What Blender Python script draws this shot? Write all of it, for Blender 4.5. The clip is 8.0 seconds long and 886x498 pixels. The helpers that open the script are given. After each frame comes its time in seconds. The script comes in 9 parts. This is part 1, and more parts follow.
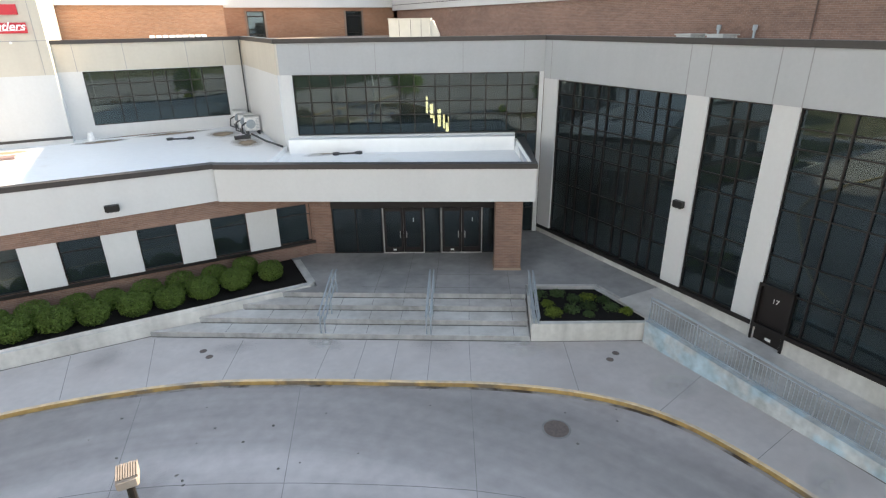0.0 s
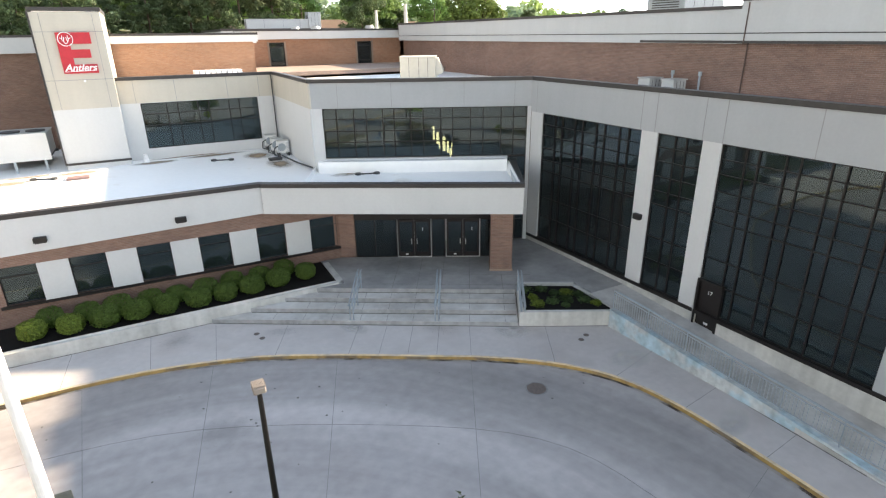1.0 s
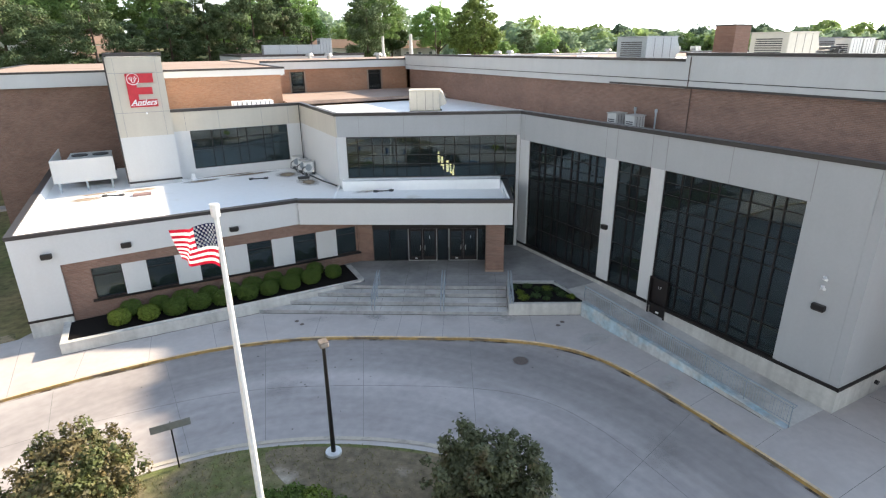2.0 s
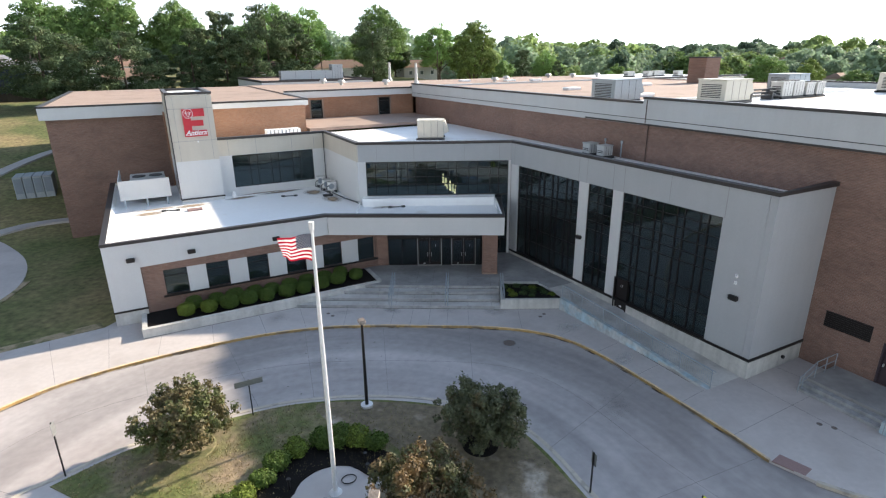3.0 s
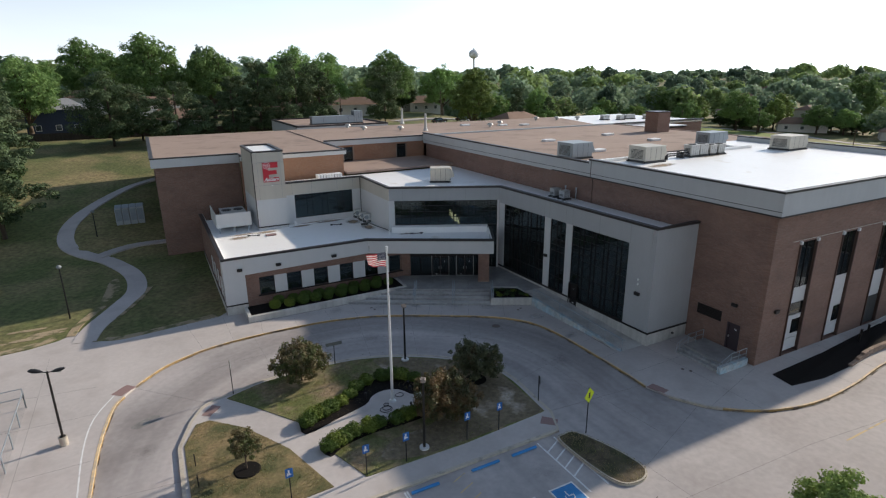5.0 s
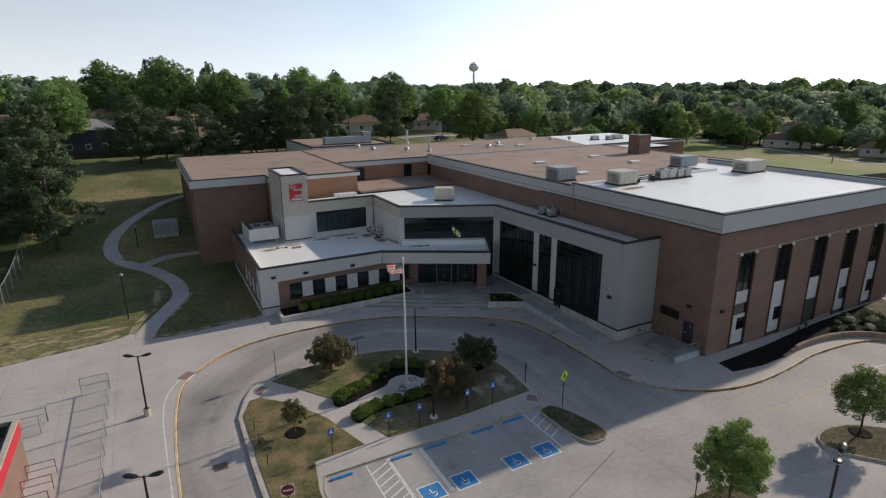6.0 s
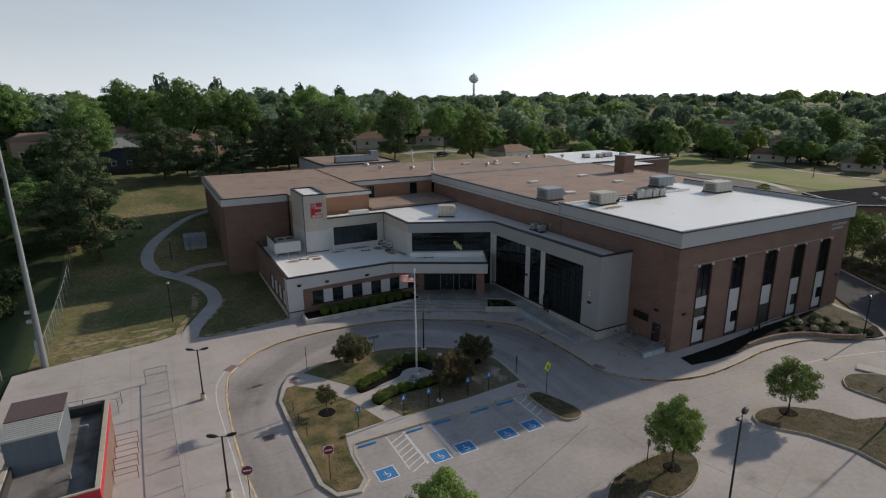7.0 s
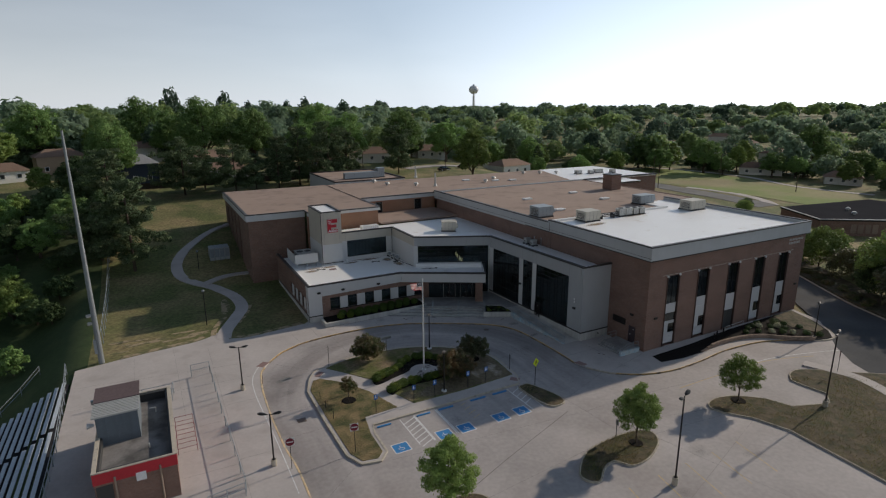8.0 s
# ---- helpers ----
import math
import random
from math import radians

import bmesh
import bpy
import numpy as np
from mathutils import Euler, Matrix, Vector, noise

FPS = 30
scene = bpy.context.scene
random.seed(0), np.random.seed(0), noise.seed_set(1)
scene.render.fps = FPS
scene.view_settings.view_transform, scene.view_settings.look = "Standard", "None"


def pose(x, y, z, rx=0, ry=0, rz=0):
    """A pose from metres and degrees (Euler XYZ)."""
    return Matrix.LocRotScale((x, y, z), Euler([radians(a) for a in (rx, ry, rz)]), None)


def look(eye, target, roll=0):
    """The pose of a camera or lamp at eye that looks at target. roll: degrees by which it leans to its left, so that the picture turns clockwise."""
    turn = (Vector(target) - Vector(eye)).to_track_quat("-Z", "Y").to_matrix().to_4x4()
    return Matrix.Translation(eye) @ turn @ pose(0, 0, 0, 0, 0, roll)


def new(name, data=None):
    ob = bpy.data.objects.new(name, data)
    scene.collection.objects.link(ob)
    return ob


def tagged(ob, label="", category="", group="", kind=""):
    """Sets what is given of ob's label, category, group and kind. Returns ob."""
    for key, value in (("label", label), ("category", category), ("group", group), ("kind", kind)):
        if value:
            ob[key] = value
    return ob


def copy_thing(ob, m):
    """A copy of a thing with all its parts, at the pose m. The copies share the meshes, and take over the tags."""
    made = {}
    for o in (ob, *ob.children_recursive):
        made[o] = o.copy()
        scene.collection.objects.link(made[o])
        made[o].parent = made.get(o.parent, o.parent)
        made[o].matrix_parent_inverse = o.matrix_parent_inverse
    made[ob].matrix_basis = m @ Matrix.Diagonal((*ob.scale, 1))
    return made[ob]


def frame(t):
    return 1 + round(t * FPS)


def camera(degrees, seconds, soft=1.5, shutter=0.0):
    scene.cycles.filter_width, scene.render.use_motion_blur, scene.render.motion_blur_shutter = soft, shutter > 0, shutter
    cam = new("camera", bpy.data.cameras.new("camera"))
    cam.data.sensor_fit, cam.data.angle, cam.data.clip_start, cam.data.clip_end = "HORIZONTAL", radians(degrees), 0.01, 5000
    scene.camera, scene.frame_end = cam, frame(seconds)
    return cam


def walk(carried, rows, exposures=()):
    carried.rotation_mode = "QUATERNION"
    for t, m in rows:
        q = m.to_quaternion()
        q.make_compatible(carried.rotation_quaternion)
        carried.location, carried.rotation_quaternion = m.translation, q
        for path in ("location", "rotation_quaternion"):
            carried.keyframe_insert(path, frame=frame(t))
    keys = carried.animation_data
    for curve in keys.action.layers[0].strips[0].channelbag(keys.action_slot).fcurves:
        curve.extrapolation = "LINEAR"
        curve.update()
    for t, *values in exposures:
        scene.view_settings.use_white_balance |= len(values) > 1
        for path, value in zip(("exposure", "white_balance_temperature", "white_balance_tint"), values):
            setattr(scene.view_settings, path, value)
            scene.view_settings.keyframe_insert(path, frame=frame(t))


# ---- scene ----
cam = camera(77.3, 8.0, soft=1.2)
METRES, EYE, TILT, LEAN, TURN = 63.0, 10.95, 0.0, 0.0, -27.5
ROWS = [
    (0.0, 0.0, 0.0, 0.0, -0.3, -22.26, 0.74),
    (0.5, -0.0028, -0.0362, 0.0127, -0.39, -21.74, 0.74),
    (1.0, -0.0049, -0.0756, 0.0258, -0.41, -21.23, 0.69),
    (1.5, -0.0069, -0.1191, 0.0399, -0.41, -20.71, 0.65),
    (3.0, -0.0142, -0.2749, 0.0892, -0.41, -19.05, 0.59),
    (3.5, -0.0171, -0.3346, 0.108, -0.4, -18.55, 0.54),
    (4.0, -0.0207, -0.3977, 0.128, -0.4, -18.12, 0.52),
    (4.5, -0.0244, -0.4634, 0.1488, -0.41, -17.62, 0.49),
    (6.0, -0.035, -0.6687, 0.2135, -0.39, -16.06, 0.49),
    (6.5, -0.038, -0.739, 0.2369, -0.37, -15.6, 0.48),
    (7.0, -0.042, -0.8089, 0.2608, -0.36, -15.18, 0.49),
    (7.5, -0.0457, -0.879, 0.2844, -0.36, -14.78, 0.45),
    (8.0, -0.0497, -0.95, 0.3081, -0.36, -14.34, 0.42),
]
EXPOSURES = [(0.0, 2.2, 7420, 10), (1.0, 2.12, 7300, 10), (1.5, 1.96, 7080, 10), (3.0, 1.43, 6450, 10), (3.5, 1.16, 6350, 10), (4.5, 0.51, 6250, 10), (6.0, -0.13, 6350, 10), (8.0, -0.5, 6400, 10)]
walk(cam, [(t, pose(0, 0, EYE, TILT, LEAN, TURN) @ pose(METRES * x, METRES * y, METRES * z, 90 + pitch, roll, yaw)) for t, x, y, z, yaw, pitch, roll in ROWS], EXPOSURES)

# ---- light: low sun from the east, hazy sky ----
SUN_EL, SUN_AZ = radians(25.2), radians(82.4)
world = bpy.data.worlds.new("sky")
scene.world = world
world.use_nodes = True
wn, wl = world.node_tree.nodes, world.node_tree.links
sky = wn.new("ShaderNodeTexSky")
sky.sky_type = "NISHITA"
sky.sun_disc = False
sky.sun_elevation, sky.sun_rotation = SUN_EL, SUN_AZ
sky.air_density, sky.dust_density, sky.ozone_density = 1.0, 0.8, 1.5
haze = wn.new("ShaderNodeHueSaturation")
haze.inputs["Saturation"].default_value = 0.9
veil = wn.new("ShaderNodeMix")
veil.data_type = "RGBA"
veil.inputs["Factor"].default_value = 0.82
# thin bright haze low over the horizon, clear blue overhead
w_co = wn.new("ShaderNodeTexCoord")
w_sep = wn.new("ShaderNodeSeparateXYZ")
w_ramp = wn.new("ShaderNodeValToRGB")
w_gain = wn.new("ShaderNodeVectorMath")
w_gain.operation = "SCALE"
w_ramp.color_ramp.elements[0].color = (0.222, 0.345, 0.48, 1)
w_ramp.color_ramp.elements[1].color = (0.2, 0.285, 0.43, 1)
for at_, c_ in ((0.06, (0.232, 0.36, 0.51)), (0.17, (0.244, 0.383, 0.55)), (0.35, (0.17, 0.277, 0.40)), (0.6, (0.21, 0.3, 0.44))):
    w_ramp.color_ramp.elements.new(at_).color = (*c_, 1)
wl.new(w_co.outputs["Generated"], w_sep.inputs[0])
wl.new(w_sep.outputs["Z"], w_ramp.inputs["Fac"])
# the haze is brighter towards the sun than away from it
w_side = wn.new("ShaderNodeVectorMath")
w_side.operation = "DOT_PRODUCT"
w_side.inputs[1].default_value = (math.sin(SUN_AZ), math.cos(SUN_AZ), 0.0)
w_half = wn.new("ShaderNodeMath")
w_half.operation, w_half.inputs[1].default_value, w_half.inputs[2].default_value = "MULTIPLY_ADD", 0.5, 0.5
w_half.use_clamp = True
w_bend = wn.new("ShaderNodeMath")
w_bend.operation, w_bend.inputs[1].default_value = "POWER", 2.6
w_even = wn.new("ShaderNodeMath")
w_even.operation, w_even.inputs[1].default_value, w_even.inputs[2].default_value = "MULTIPLY_ADD", 12.2, 0.6
wl.new(w_co.outputs["Generated"], w_side.inputs[0])
wl.new(w_side.outputs["Value"], w_half.inputs[0])
wl.new(w_half.outputs[0], w_bend.inputs[0])
wl.new(w_bend.outputs[0], w_even.inputs[0])
wl.new(w_even.outputs[0], w_gain.inputs["Scale"])
wl.new(w_ramp.outputs["Color"], w_gain.inputs[0])
wl.new(w_gain.outputs[0], veil.inputs["B"])
wl.new(sky.outputs["Color"], haze.inputs["Color"])
wl.new(haze.outputs["Color"], veil.inputs["A"])
# soft glow of the hazy air round the sun, and faint thin cloud
w_dot = wn.new("ShaderNodeVectorMath")
w_dot.operation = "DOT_PRODUCT"
w_dot.inputs[1].default_value = (math.sin(SUN_AZ) * math.cos(SUN_EL), math.cos(SUN_AZ) * math.cos(SUN_EL), math.sin(SUN_EL))
w_pos = wn.new("ShaderNodeMath")
w_pos.operation = "MAXIMUM"
w_pow = wn.new("ShaderNodeMath")
w_pow.operation, w_pow.inputs[1].default_value = "POWER", 1.15
w_map = wn.new("ShaderNodeMapping")
w_map.inputs["Scale"].default_value = (1.0, 1.0, 5.0)
w_cloud = wn.new("ShaderNodeTexNoise")
w_cloud.inputs["Scale"].default_value, w_cloud.inputs["Detail"].default_value = 2.2, 4.0
w_amt = wn.new("ShaderNodeMapRange")
w_amt.inputs["From Min"].default_value, w_amt.inputs["From Max"].default_value = 0.45, 0.7
w_amt.inputs["To Min"].default_value, w_amt.inputs["To Max"].default_value = 0.0, 0.4
w_sum = wn.new("ShaderNodeMath")
w_sum.operation, w_sum.inputs[1].default_value = "MULTIPLY_ADD", 11.5
w_tint = wn.new("ShaderNodeVectorMath")
w_tint.operation, w_tint.inputs[0].default_value = "SCALE", (0.98, 0.99, 1.0)
w_add = wn.new("ShaderNodeVectorMath")
w_add.operation = "ADD"
wl.new(w_co.outputs["Generated"], w_dot.inputs[0])
wl.new(w_dot.outputs["Value"], w_pos.inputs[0])
wl.new(w_pos.outputs[0], w_pow.inputs[0])
wl.new(w_co.outputs["Generated"], w_map.inputs["Vector"])
wl.new(w_map.outputs["Vector"], w_cloud.inputs["Vector"])
wl.new(w_cloud.outputs["Fac"], w_amt.inputs["Value"])
w_low = wn.new("ShaderNodeMath")
w_low.operation, w_low.inputs[0].default_value = "SUBTRACT", 1.0
w_low.use_clamp = True
w_lowp = wn.new("ShaderNodeMath")
w_lowp.operation, w_lowp.inputs[1].default_value = "POWER", 4.0
w_glow = wn.new("ShaderNodeMath")
w_glow.operation = "MULTIPLY"
wl.new(w_sep.outputs["Z"], w_low.inputs[1])
wl.new(w_low.outputs[0], w_lowp.inputs[0])
wl.new(w_pow.outputs[0], w_glow.inputs[0])
wl.new(w_lowp.outputs[0], w_glow.inputs[1])
wl.new(w_glow.outputs[0], w_sum.inputs[0])
wl.new(w_amt.outputs["Result"], w_sum.inputs[2])
wl.new(w_sum.outputs[0], w_tint.inputs["Scale"])
wl.new(veil.outputs["Result"], w_add.inputs[0])
wl.new(w_tint.outputs[0], w_add.inputs[1])
wl.new(w_add.outputs[0], wn["Background"].inputs["Color"])
wn["Background"].inputs["Strength"].default_value = 0.15
sun_data = bpy.data.lights.new("sun", "SUN")
sun_data.energy, sun_data.angle, sun_data.color = 3.85, radians(1.1), (1.0, 0.86, 0.69)
sun = new("sun", sun_data)
to_sun = Vector((math.sin(SUN_AZ) * math.cos(SUN_EL), math.cos(SUN_AZ) * math.cos(SUN_EL), math.sin(SUN_EL)))
sun.matrix_world = look(to_sun * 300, (0, 0, 0))


# ---- materials ----
def mat(name, base, rough=0.8, metal=0.0, big=(0.15, 0.12), fine=(6.0, 0.12), tint=None, soft=0.06, bump=(30.0, 0.1), island=0.0, streak=0.0, translucent=0.0, spec=0.5, each=0.0):
    """A surface: base colour varied by a coarse and a fine noise (scale per metre, amount), an optional second tint
    (colour, scale, cover), bump, an up-and-down streak, and variation per island or per object."""
    m = bpy.data.materials.new(name)
    m.use_nodes = True
    n, l = m.node_tree.nodes, m.node_tree.links
    p = n["Principled BSDF"]
    p.inputs["Roughness"].default_value, p.inputs["Metallic"].default_value = rough, metal
    p.inputs["Specular IOR Level"].default_value = spec
    geo = n.new("ShaderNodeNewGeometry")

    def noise_at(scale, detail=4.0, stretch=None):
        src = geo.outputs["Position"]
        if stretch:
            mp = n.new("ShaderNodeMapping")
            mp.inputs["Scale"].default_value = stretch
            l.new(src, mp.inputs["Vector"])
            src = mp.outputs["Vector"]
        t = n.new("ShaderNodeTexNoise")
        t.inputs["Scale"].default_value, t.inputs["Detail"].default_value = scale, detail
        l.new(src, t.inputs["Vector"])
        return t.outputs["Fac"]

    def arith(op, a, b):
        q = n.new("ShaderNodeMath")
        q.operation = op
        for i, v in enumerate((a, b)):
            if isinstance(v, (int, float)):
                q.inputs[i].default_value = v
            else:
                l.new(v, q.inputs[i])
        return q.outputs[0]

    def swing(fac, amount):
        return arith("MULTIPLY", arith("SUBTRACT", fac, 0.5), 3.0 * amount)

    gain = arith("ADD", arith("ADD", swing(noise_at(*big[:1]), big[1]), swing(noise_at(*fine[:1]), fine[1])), 1.0)
    if streak:
        gain = arith("ADD", gain, swing(noise_at(1.0, 5.0, (2.2, 2.2, 0.12)), streak))
    if island:
        gain = arith("ADD", gain, arith("MULTIPLY", arith("SUBTRACT", geo.outputs["Random Per Island"], 0.5), 2.0 * island))
    if each:
        info = n.new("ShaderNodeObjectInfo")
        gain = arith("ADD", gain, arith("MULTIPLY", arith("SUBTRACT", info.outputs["Random"], 0.5), 2.0 * each))
    rgb = n.new("ShaderNodeRGB")
    rgb.outputs[0].default_value = (*base, 1)
    col = rgb.outputs[0]
    if tint:
        ramp = n.new("ShaderNodeMapRange")
        ramp.inputs["From Min"].default_value, ramp.inputs["From Max"].default_value = tint[2] - soft, tint[2] + soft
        l.new(noise_at(tint[1], 6.0), ramp.inputs["Value"])
        mix = n.new("ShaderNodeMix")
        mix.data_type = "RGBA"
        l.new(ramp.outputs["Result"], mix.inputs["Factor"])
        l.new(col, mix.inputs["A"])
        mix.inputs["B"].default_value = (*tint[0], 1)
        col = mix.outputs["Result"]
    sc = n.new("ShaderNodeVectorMath")
    sc.operation = "SCALE"
    l.new(col, sc.inputs[0])
    l.new(gain, sc.inputs["Scale"])
    l.new(sc.outputs[0], p.inputs["Base Color"])
    if bump[1]:
        b = n.new("ShaderNodeBump")
        b.inputs["Strength"].default_value, b.inputs["Distance"].default_value = bump[1], 0.02
        l.new(noise_at(bump[0]), b.inputs["Height"])
        l.new(b.outputs["Normal"], p.inputs["Normal"])
    if translucent:
        tr = n.new("ShaderNodeBsdfTranslucent")
        l.new(sc.outputs[0], tr.inputs["Color"])
        ms = n.new("ShaderNodeMixShader")
        ms.inputs["Fac"].default_value = translucent
        l.new(p.outputs[0], ms.inputs[1])
        l.new(tr.outputs[0], ms.inputs[2])
        l.new(ms.outputs[0], n["Material Output"].inputs["Surface"])
    return m


def brick_mat(name, a, b, mortar, along):
    """Running-bond brick at true size, laid along the wall's direction (x or y in the world)."""
    m = bpy.data.materials.new(name)
    m.use_nodes = True
    n, l = m.node_tree.nodes, m.node_tree.links
    p = n["Principled BSDF"]
    p.inputs["Roughness"].default_value = 0.85
    geo = n.new("ShaderNodeNewGeometry")
    sep = n.new("ShaderNodeSeparateXYZ")
    l.new(geo.outputs["Position"], sep.inputs[0])
    com = n.new("ShaderNodeCombineXYZ")
    l.new(sep.outputs["X" if along == "x" else "Y"], com.inputs["X"])
    l.new(sep.outputs["Z"], com.inputs["Y"])
    t = n.new("ShaderNodeTexBrick")
    t.inputs["Color1"].default_value, t.inputs["Color2"].default_value = (*a, 1), (*b, 1)
    t.inputs["Mortar"].default_value = (*mortar, 1)
    t.inputs["Scale"].default_value = 1.0
    t.inputs["Brick Width"].default_value, t.inputs["Row Height"].default_value = 0.22, 0.075
    t.inputs["Mortar Size"].default_value = 0.007
    l.new(com.outputs[0], t.inputs["Vector"])
    n1 = n.new("ShaderNodeTexNoise")
    n1.inputs["Scale"].default_value, n1.inputs["Detail"].default_value = 0.35, 6.0
    mp = n.new("ShaderNodeMapping")
    mp.inputs["Scale"].default_value = (1, 1, 2.2)
    l.new(geo.outputs["Position"], mp.inputs["Vector"])
    l.new(mp.outputs[0], n1.inputs["Vector"])
    n2 = n.new("ShaderNodeTexNoise")
    n2.inputs["Scale"].default_value, n2.inputs["Detail"].default_value = 3.2, 3.0
    mp2 = n.new("ShaderNodeMapping")
    mp2.inputs["Scale"].default_value = (0.8, 0.8, 3.6)
    l.new(geo.outputs["Position"], mp2.inputs["Vector"])
    l.new(mp2.outputs[0], n2.inputs["Vector"])
    s1 = n.new("ShaderNodeMath")
    s1.operation = "ADD"
    l.new(n1.outputs["Fac"], s1.inputs[0])
    l.new(n2.outputs["Fac"], s1.inputs[1])
    s2 = n.new("ShaderNodeMapRange")
    s2.inputs["From Min"].default_value, s2.inputs["From Max"].default_value = 0.6, 1.4
    s2.inputs["To Min"].default_value, s2.inputs["To Max"].default_value = 0.76, 1.24
    l.new(s1.outputs[0], s2.inputs["Value"])
    sc = n.new("ShaderNodeVectorMath")
    sc.operation = "SCALE"
    l.new(t.outputs["Color"], sc.inputs[0])
    l.new(s2.outputs["Result"], sc.inputs["Scale"])
    l.new(sc.outputs[0], p.inputs["Base Color"])
    bu = n.new("ShaderNodeBump")
    bu.inputs["Strength"].default_value, bu.inputs["Distance"].default_value = 0.5, 0.01
    bu.invert = True
    l.new(t.outputs["Fac"], bu.inputs["Height"])
    l.new(bu.outputs["Normal"], p.inputs["Normal"])
    return m


def glass_mat(name, colour, ior=1.6):
    m = bpy.data.materials.new(name)
    m.use_nodes = True
    n, l = m.node_tree.nodes, m.node_tree.links
    p = n["Principled BSDF"]
    p.inputs["Base Color"].default_value = (*colour, 1)
    p.inputs["Roughness"].default_value = 0.015
    p.inputs["IOR"].default_value = ior
    p.inputs["Transmission Weight"].default_value = 0.75
    p.inputs["Specular Tint"].default_value = (0.7, 0.92, 1.0, 1)
    geo = n.new("ShaderNodeNewGeometry")
    t = n.new("ShaderNodeTexNoise")
    t.inputs["Scale"].default_value = 0.5
    l.new(geo.outputs["Position"], t.inputs["Vector"])
    b = n.new("ShaderNodeBump")
    b.inputs["Strength"].default_value, b.inputs["Distance"].default_value = 0.06, 0.05
    l.new(t.outputs["Fac"], b.inputs["Height"])
    l.new(b.outputs["Normal"], p.inputs["Normal"])
    return m


M_ROAD = mat("drive_concrete", (0.44, 0.404, 0.39), 0.85, big=(0.12, 0.26), fine=(2.4, 0.13), tint=((0.385, 0.345, 0.33), 0.16, 0.6), soft=0.12, bump=(60, 0.08))
# tyre-darkened lane that follows the bend of the drive
rn, rl = M_ROAD.node_tree.nodes, M_ROAD.node_tree.links
r_map = rn.new("ShaderNodeMapping")
r_map.inputs["Location"].default_value, r_map.inputs["Scale"].default_value = (5.0 / 17.7, 0.0, 0.0), (1 / 17.7, 1 / 18.4, 0.0)
r_len = rn.new("ShaderNodeVectorMath")
r_len.operation = "LENGTH"
r_noise = rn.new("ShaderNodeTexNoise")
r_noise.inputs["Scale"].default_value, r_noise.inputs["Detail"].default_value = 0.25, 5.0
r_geo = rn.new("ShaderNodeNewGeometry")
r_sep = rn.new("ShaderNodeSeparateXYZ")
rl.new(r_geo.outputs["Position"], r_sep.inputs[0])
r_top = rn.new("ShaderNodeMath")
r_top.operation, r_top.inputs[1].default_value = "MAXIMUM", -3.0
r_xy = rn.new("ShaderNodeCombineXYZ")
rl.new(r_sep.outputs["Y"], r_top.inputs[0])
rl.new(r_sep.outputs["X"], r_xy.inputs["X"])
rl.new(r_top.outputs[0], r_xy.inputs["Y"])
rl.new(r_xy.outputs[0], r_map.inputs["Vector"])
rl.new(r_geo.outputs["Position"], r_noise.inputs["Vector"])
rl.new(r_map.outputs["Vector"], r_len.inputs[0])
r_ramp = rn.new("ShaderNodeValToRGB")
r_ramp.color_ramp.elements[0].color = (1, 1, 1, 1)
for at_, v_ in ((0.6, 1.0), (0.66, 0.9), (0.72, 0.98), (0.78, 0.98), (0.86, 0.8), (0.96, 0.7), (1.03, 0.9), (1.1, 0.95)):
    el = r_ramp.color_ramp.elements.new(min(at_ / 1.2, 1.0))
    el.color = (v_, v_, v_, 1)
r_div = rn.new("ShaderNodeMath")
r_div.operation = "MULTIPLY_ADD"
r_div.inputs[1].default_value = 1 / 1.2
rl.new(r_len.outputs["Value"], r_div.inputs[0])
r_off = rn.new("ShaderNodeMath")
r_off.operation = "MULTIPLY_ADD"
r_off.inputs[1].default_value, r_off.inputs[2].default_value = 0.14, -0.07
rl.new(r_noise.outputs["Fac"], r_off.inputs[0])
rl.new(r_off.outputs[0], r_div.inputs[2])
rl.new(r_div.outputs[0], r_ramp.inputs["Fac"])
r_mul = rn.new("ShaderNodeMix")
r_mul.data_type, r_mul.blend_type = "RGBA", "MULTIPLY"
r_here = rn.new("ShaderNodeMapRange")
r_here.inputs["From Min"].default_value, r_here.inputs["From Max"].default_value = -12.0, -6.0
rl.new(r_sep.outputs["Y"], r_here.inputs["Value"])
r_east = rn.new("ShaderNodeMapRange")
r_east.inputs["From Min"].default_value, r_east.inputs["From Max"].default_value = -16.0, 8.0
r_east.inputs["To Min"].default_value = 0.8
r_both = rn.new("ShaderNodeMath")
r_both.operation = "MULTIPLY"
rl.new(r_sep.outputs["X"], r_east.inputs["Value"])
r_west = rn.new("ShaderNodeMapRange")
r_west.inputs["From Min"].default_value, r_west.inputs["From Max"].default_value = -15.5, -18.5
r_most = rn.new("ShaderNodeMath")
r_most.operation = "MAXIMUM"
rl.new(r_sep.outputs["X"], r_west.inputs["Value"])
rl.new(r_here.outputs["Result"], r_most.inputs[0])
rl.new(r_west.outputs["Result"], r_most.inputs[1])
rl.new(r_most.outputs[0], r_both.inputs[0])
rl.new(r_east.outputs["Result"], r_both.inputs[1])
rl.new(r_both.outputs[0], r_mul.inputs["Factor"])
r_in = rn["Principled BSDF"].inputs["Base Color"]
rl.new(r_in.links[0].from_socket, r_mul.inputs["A"])
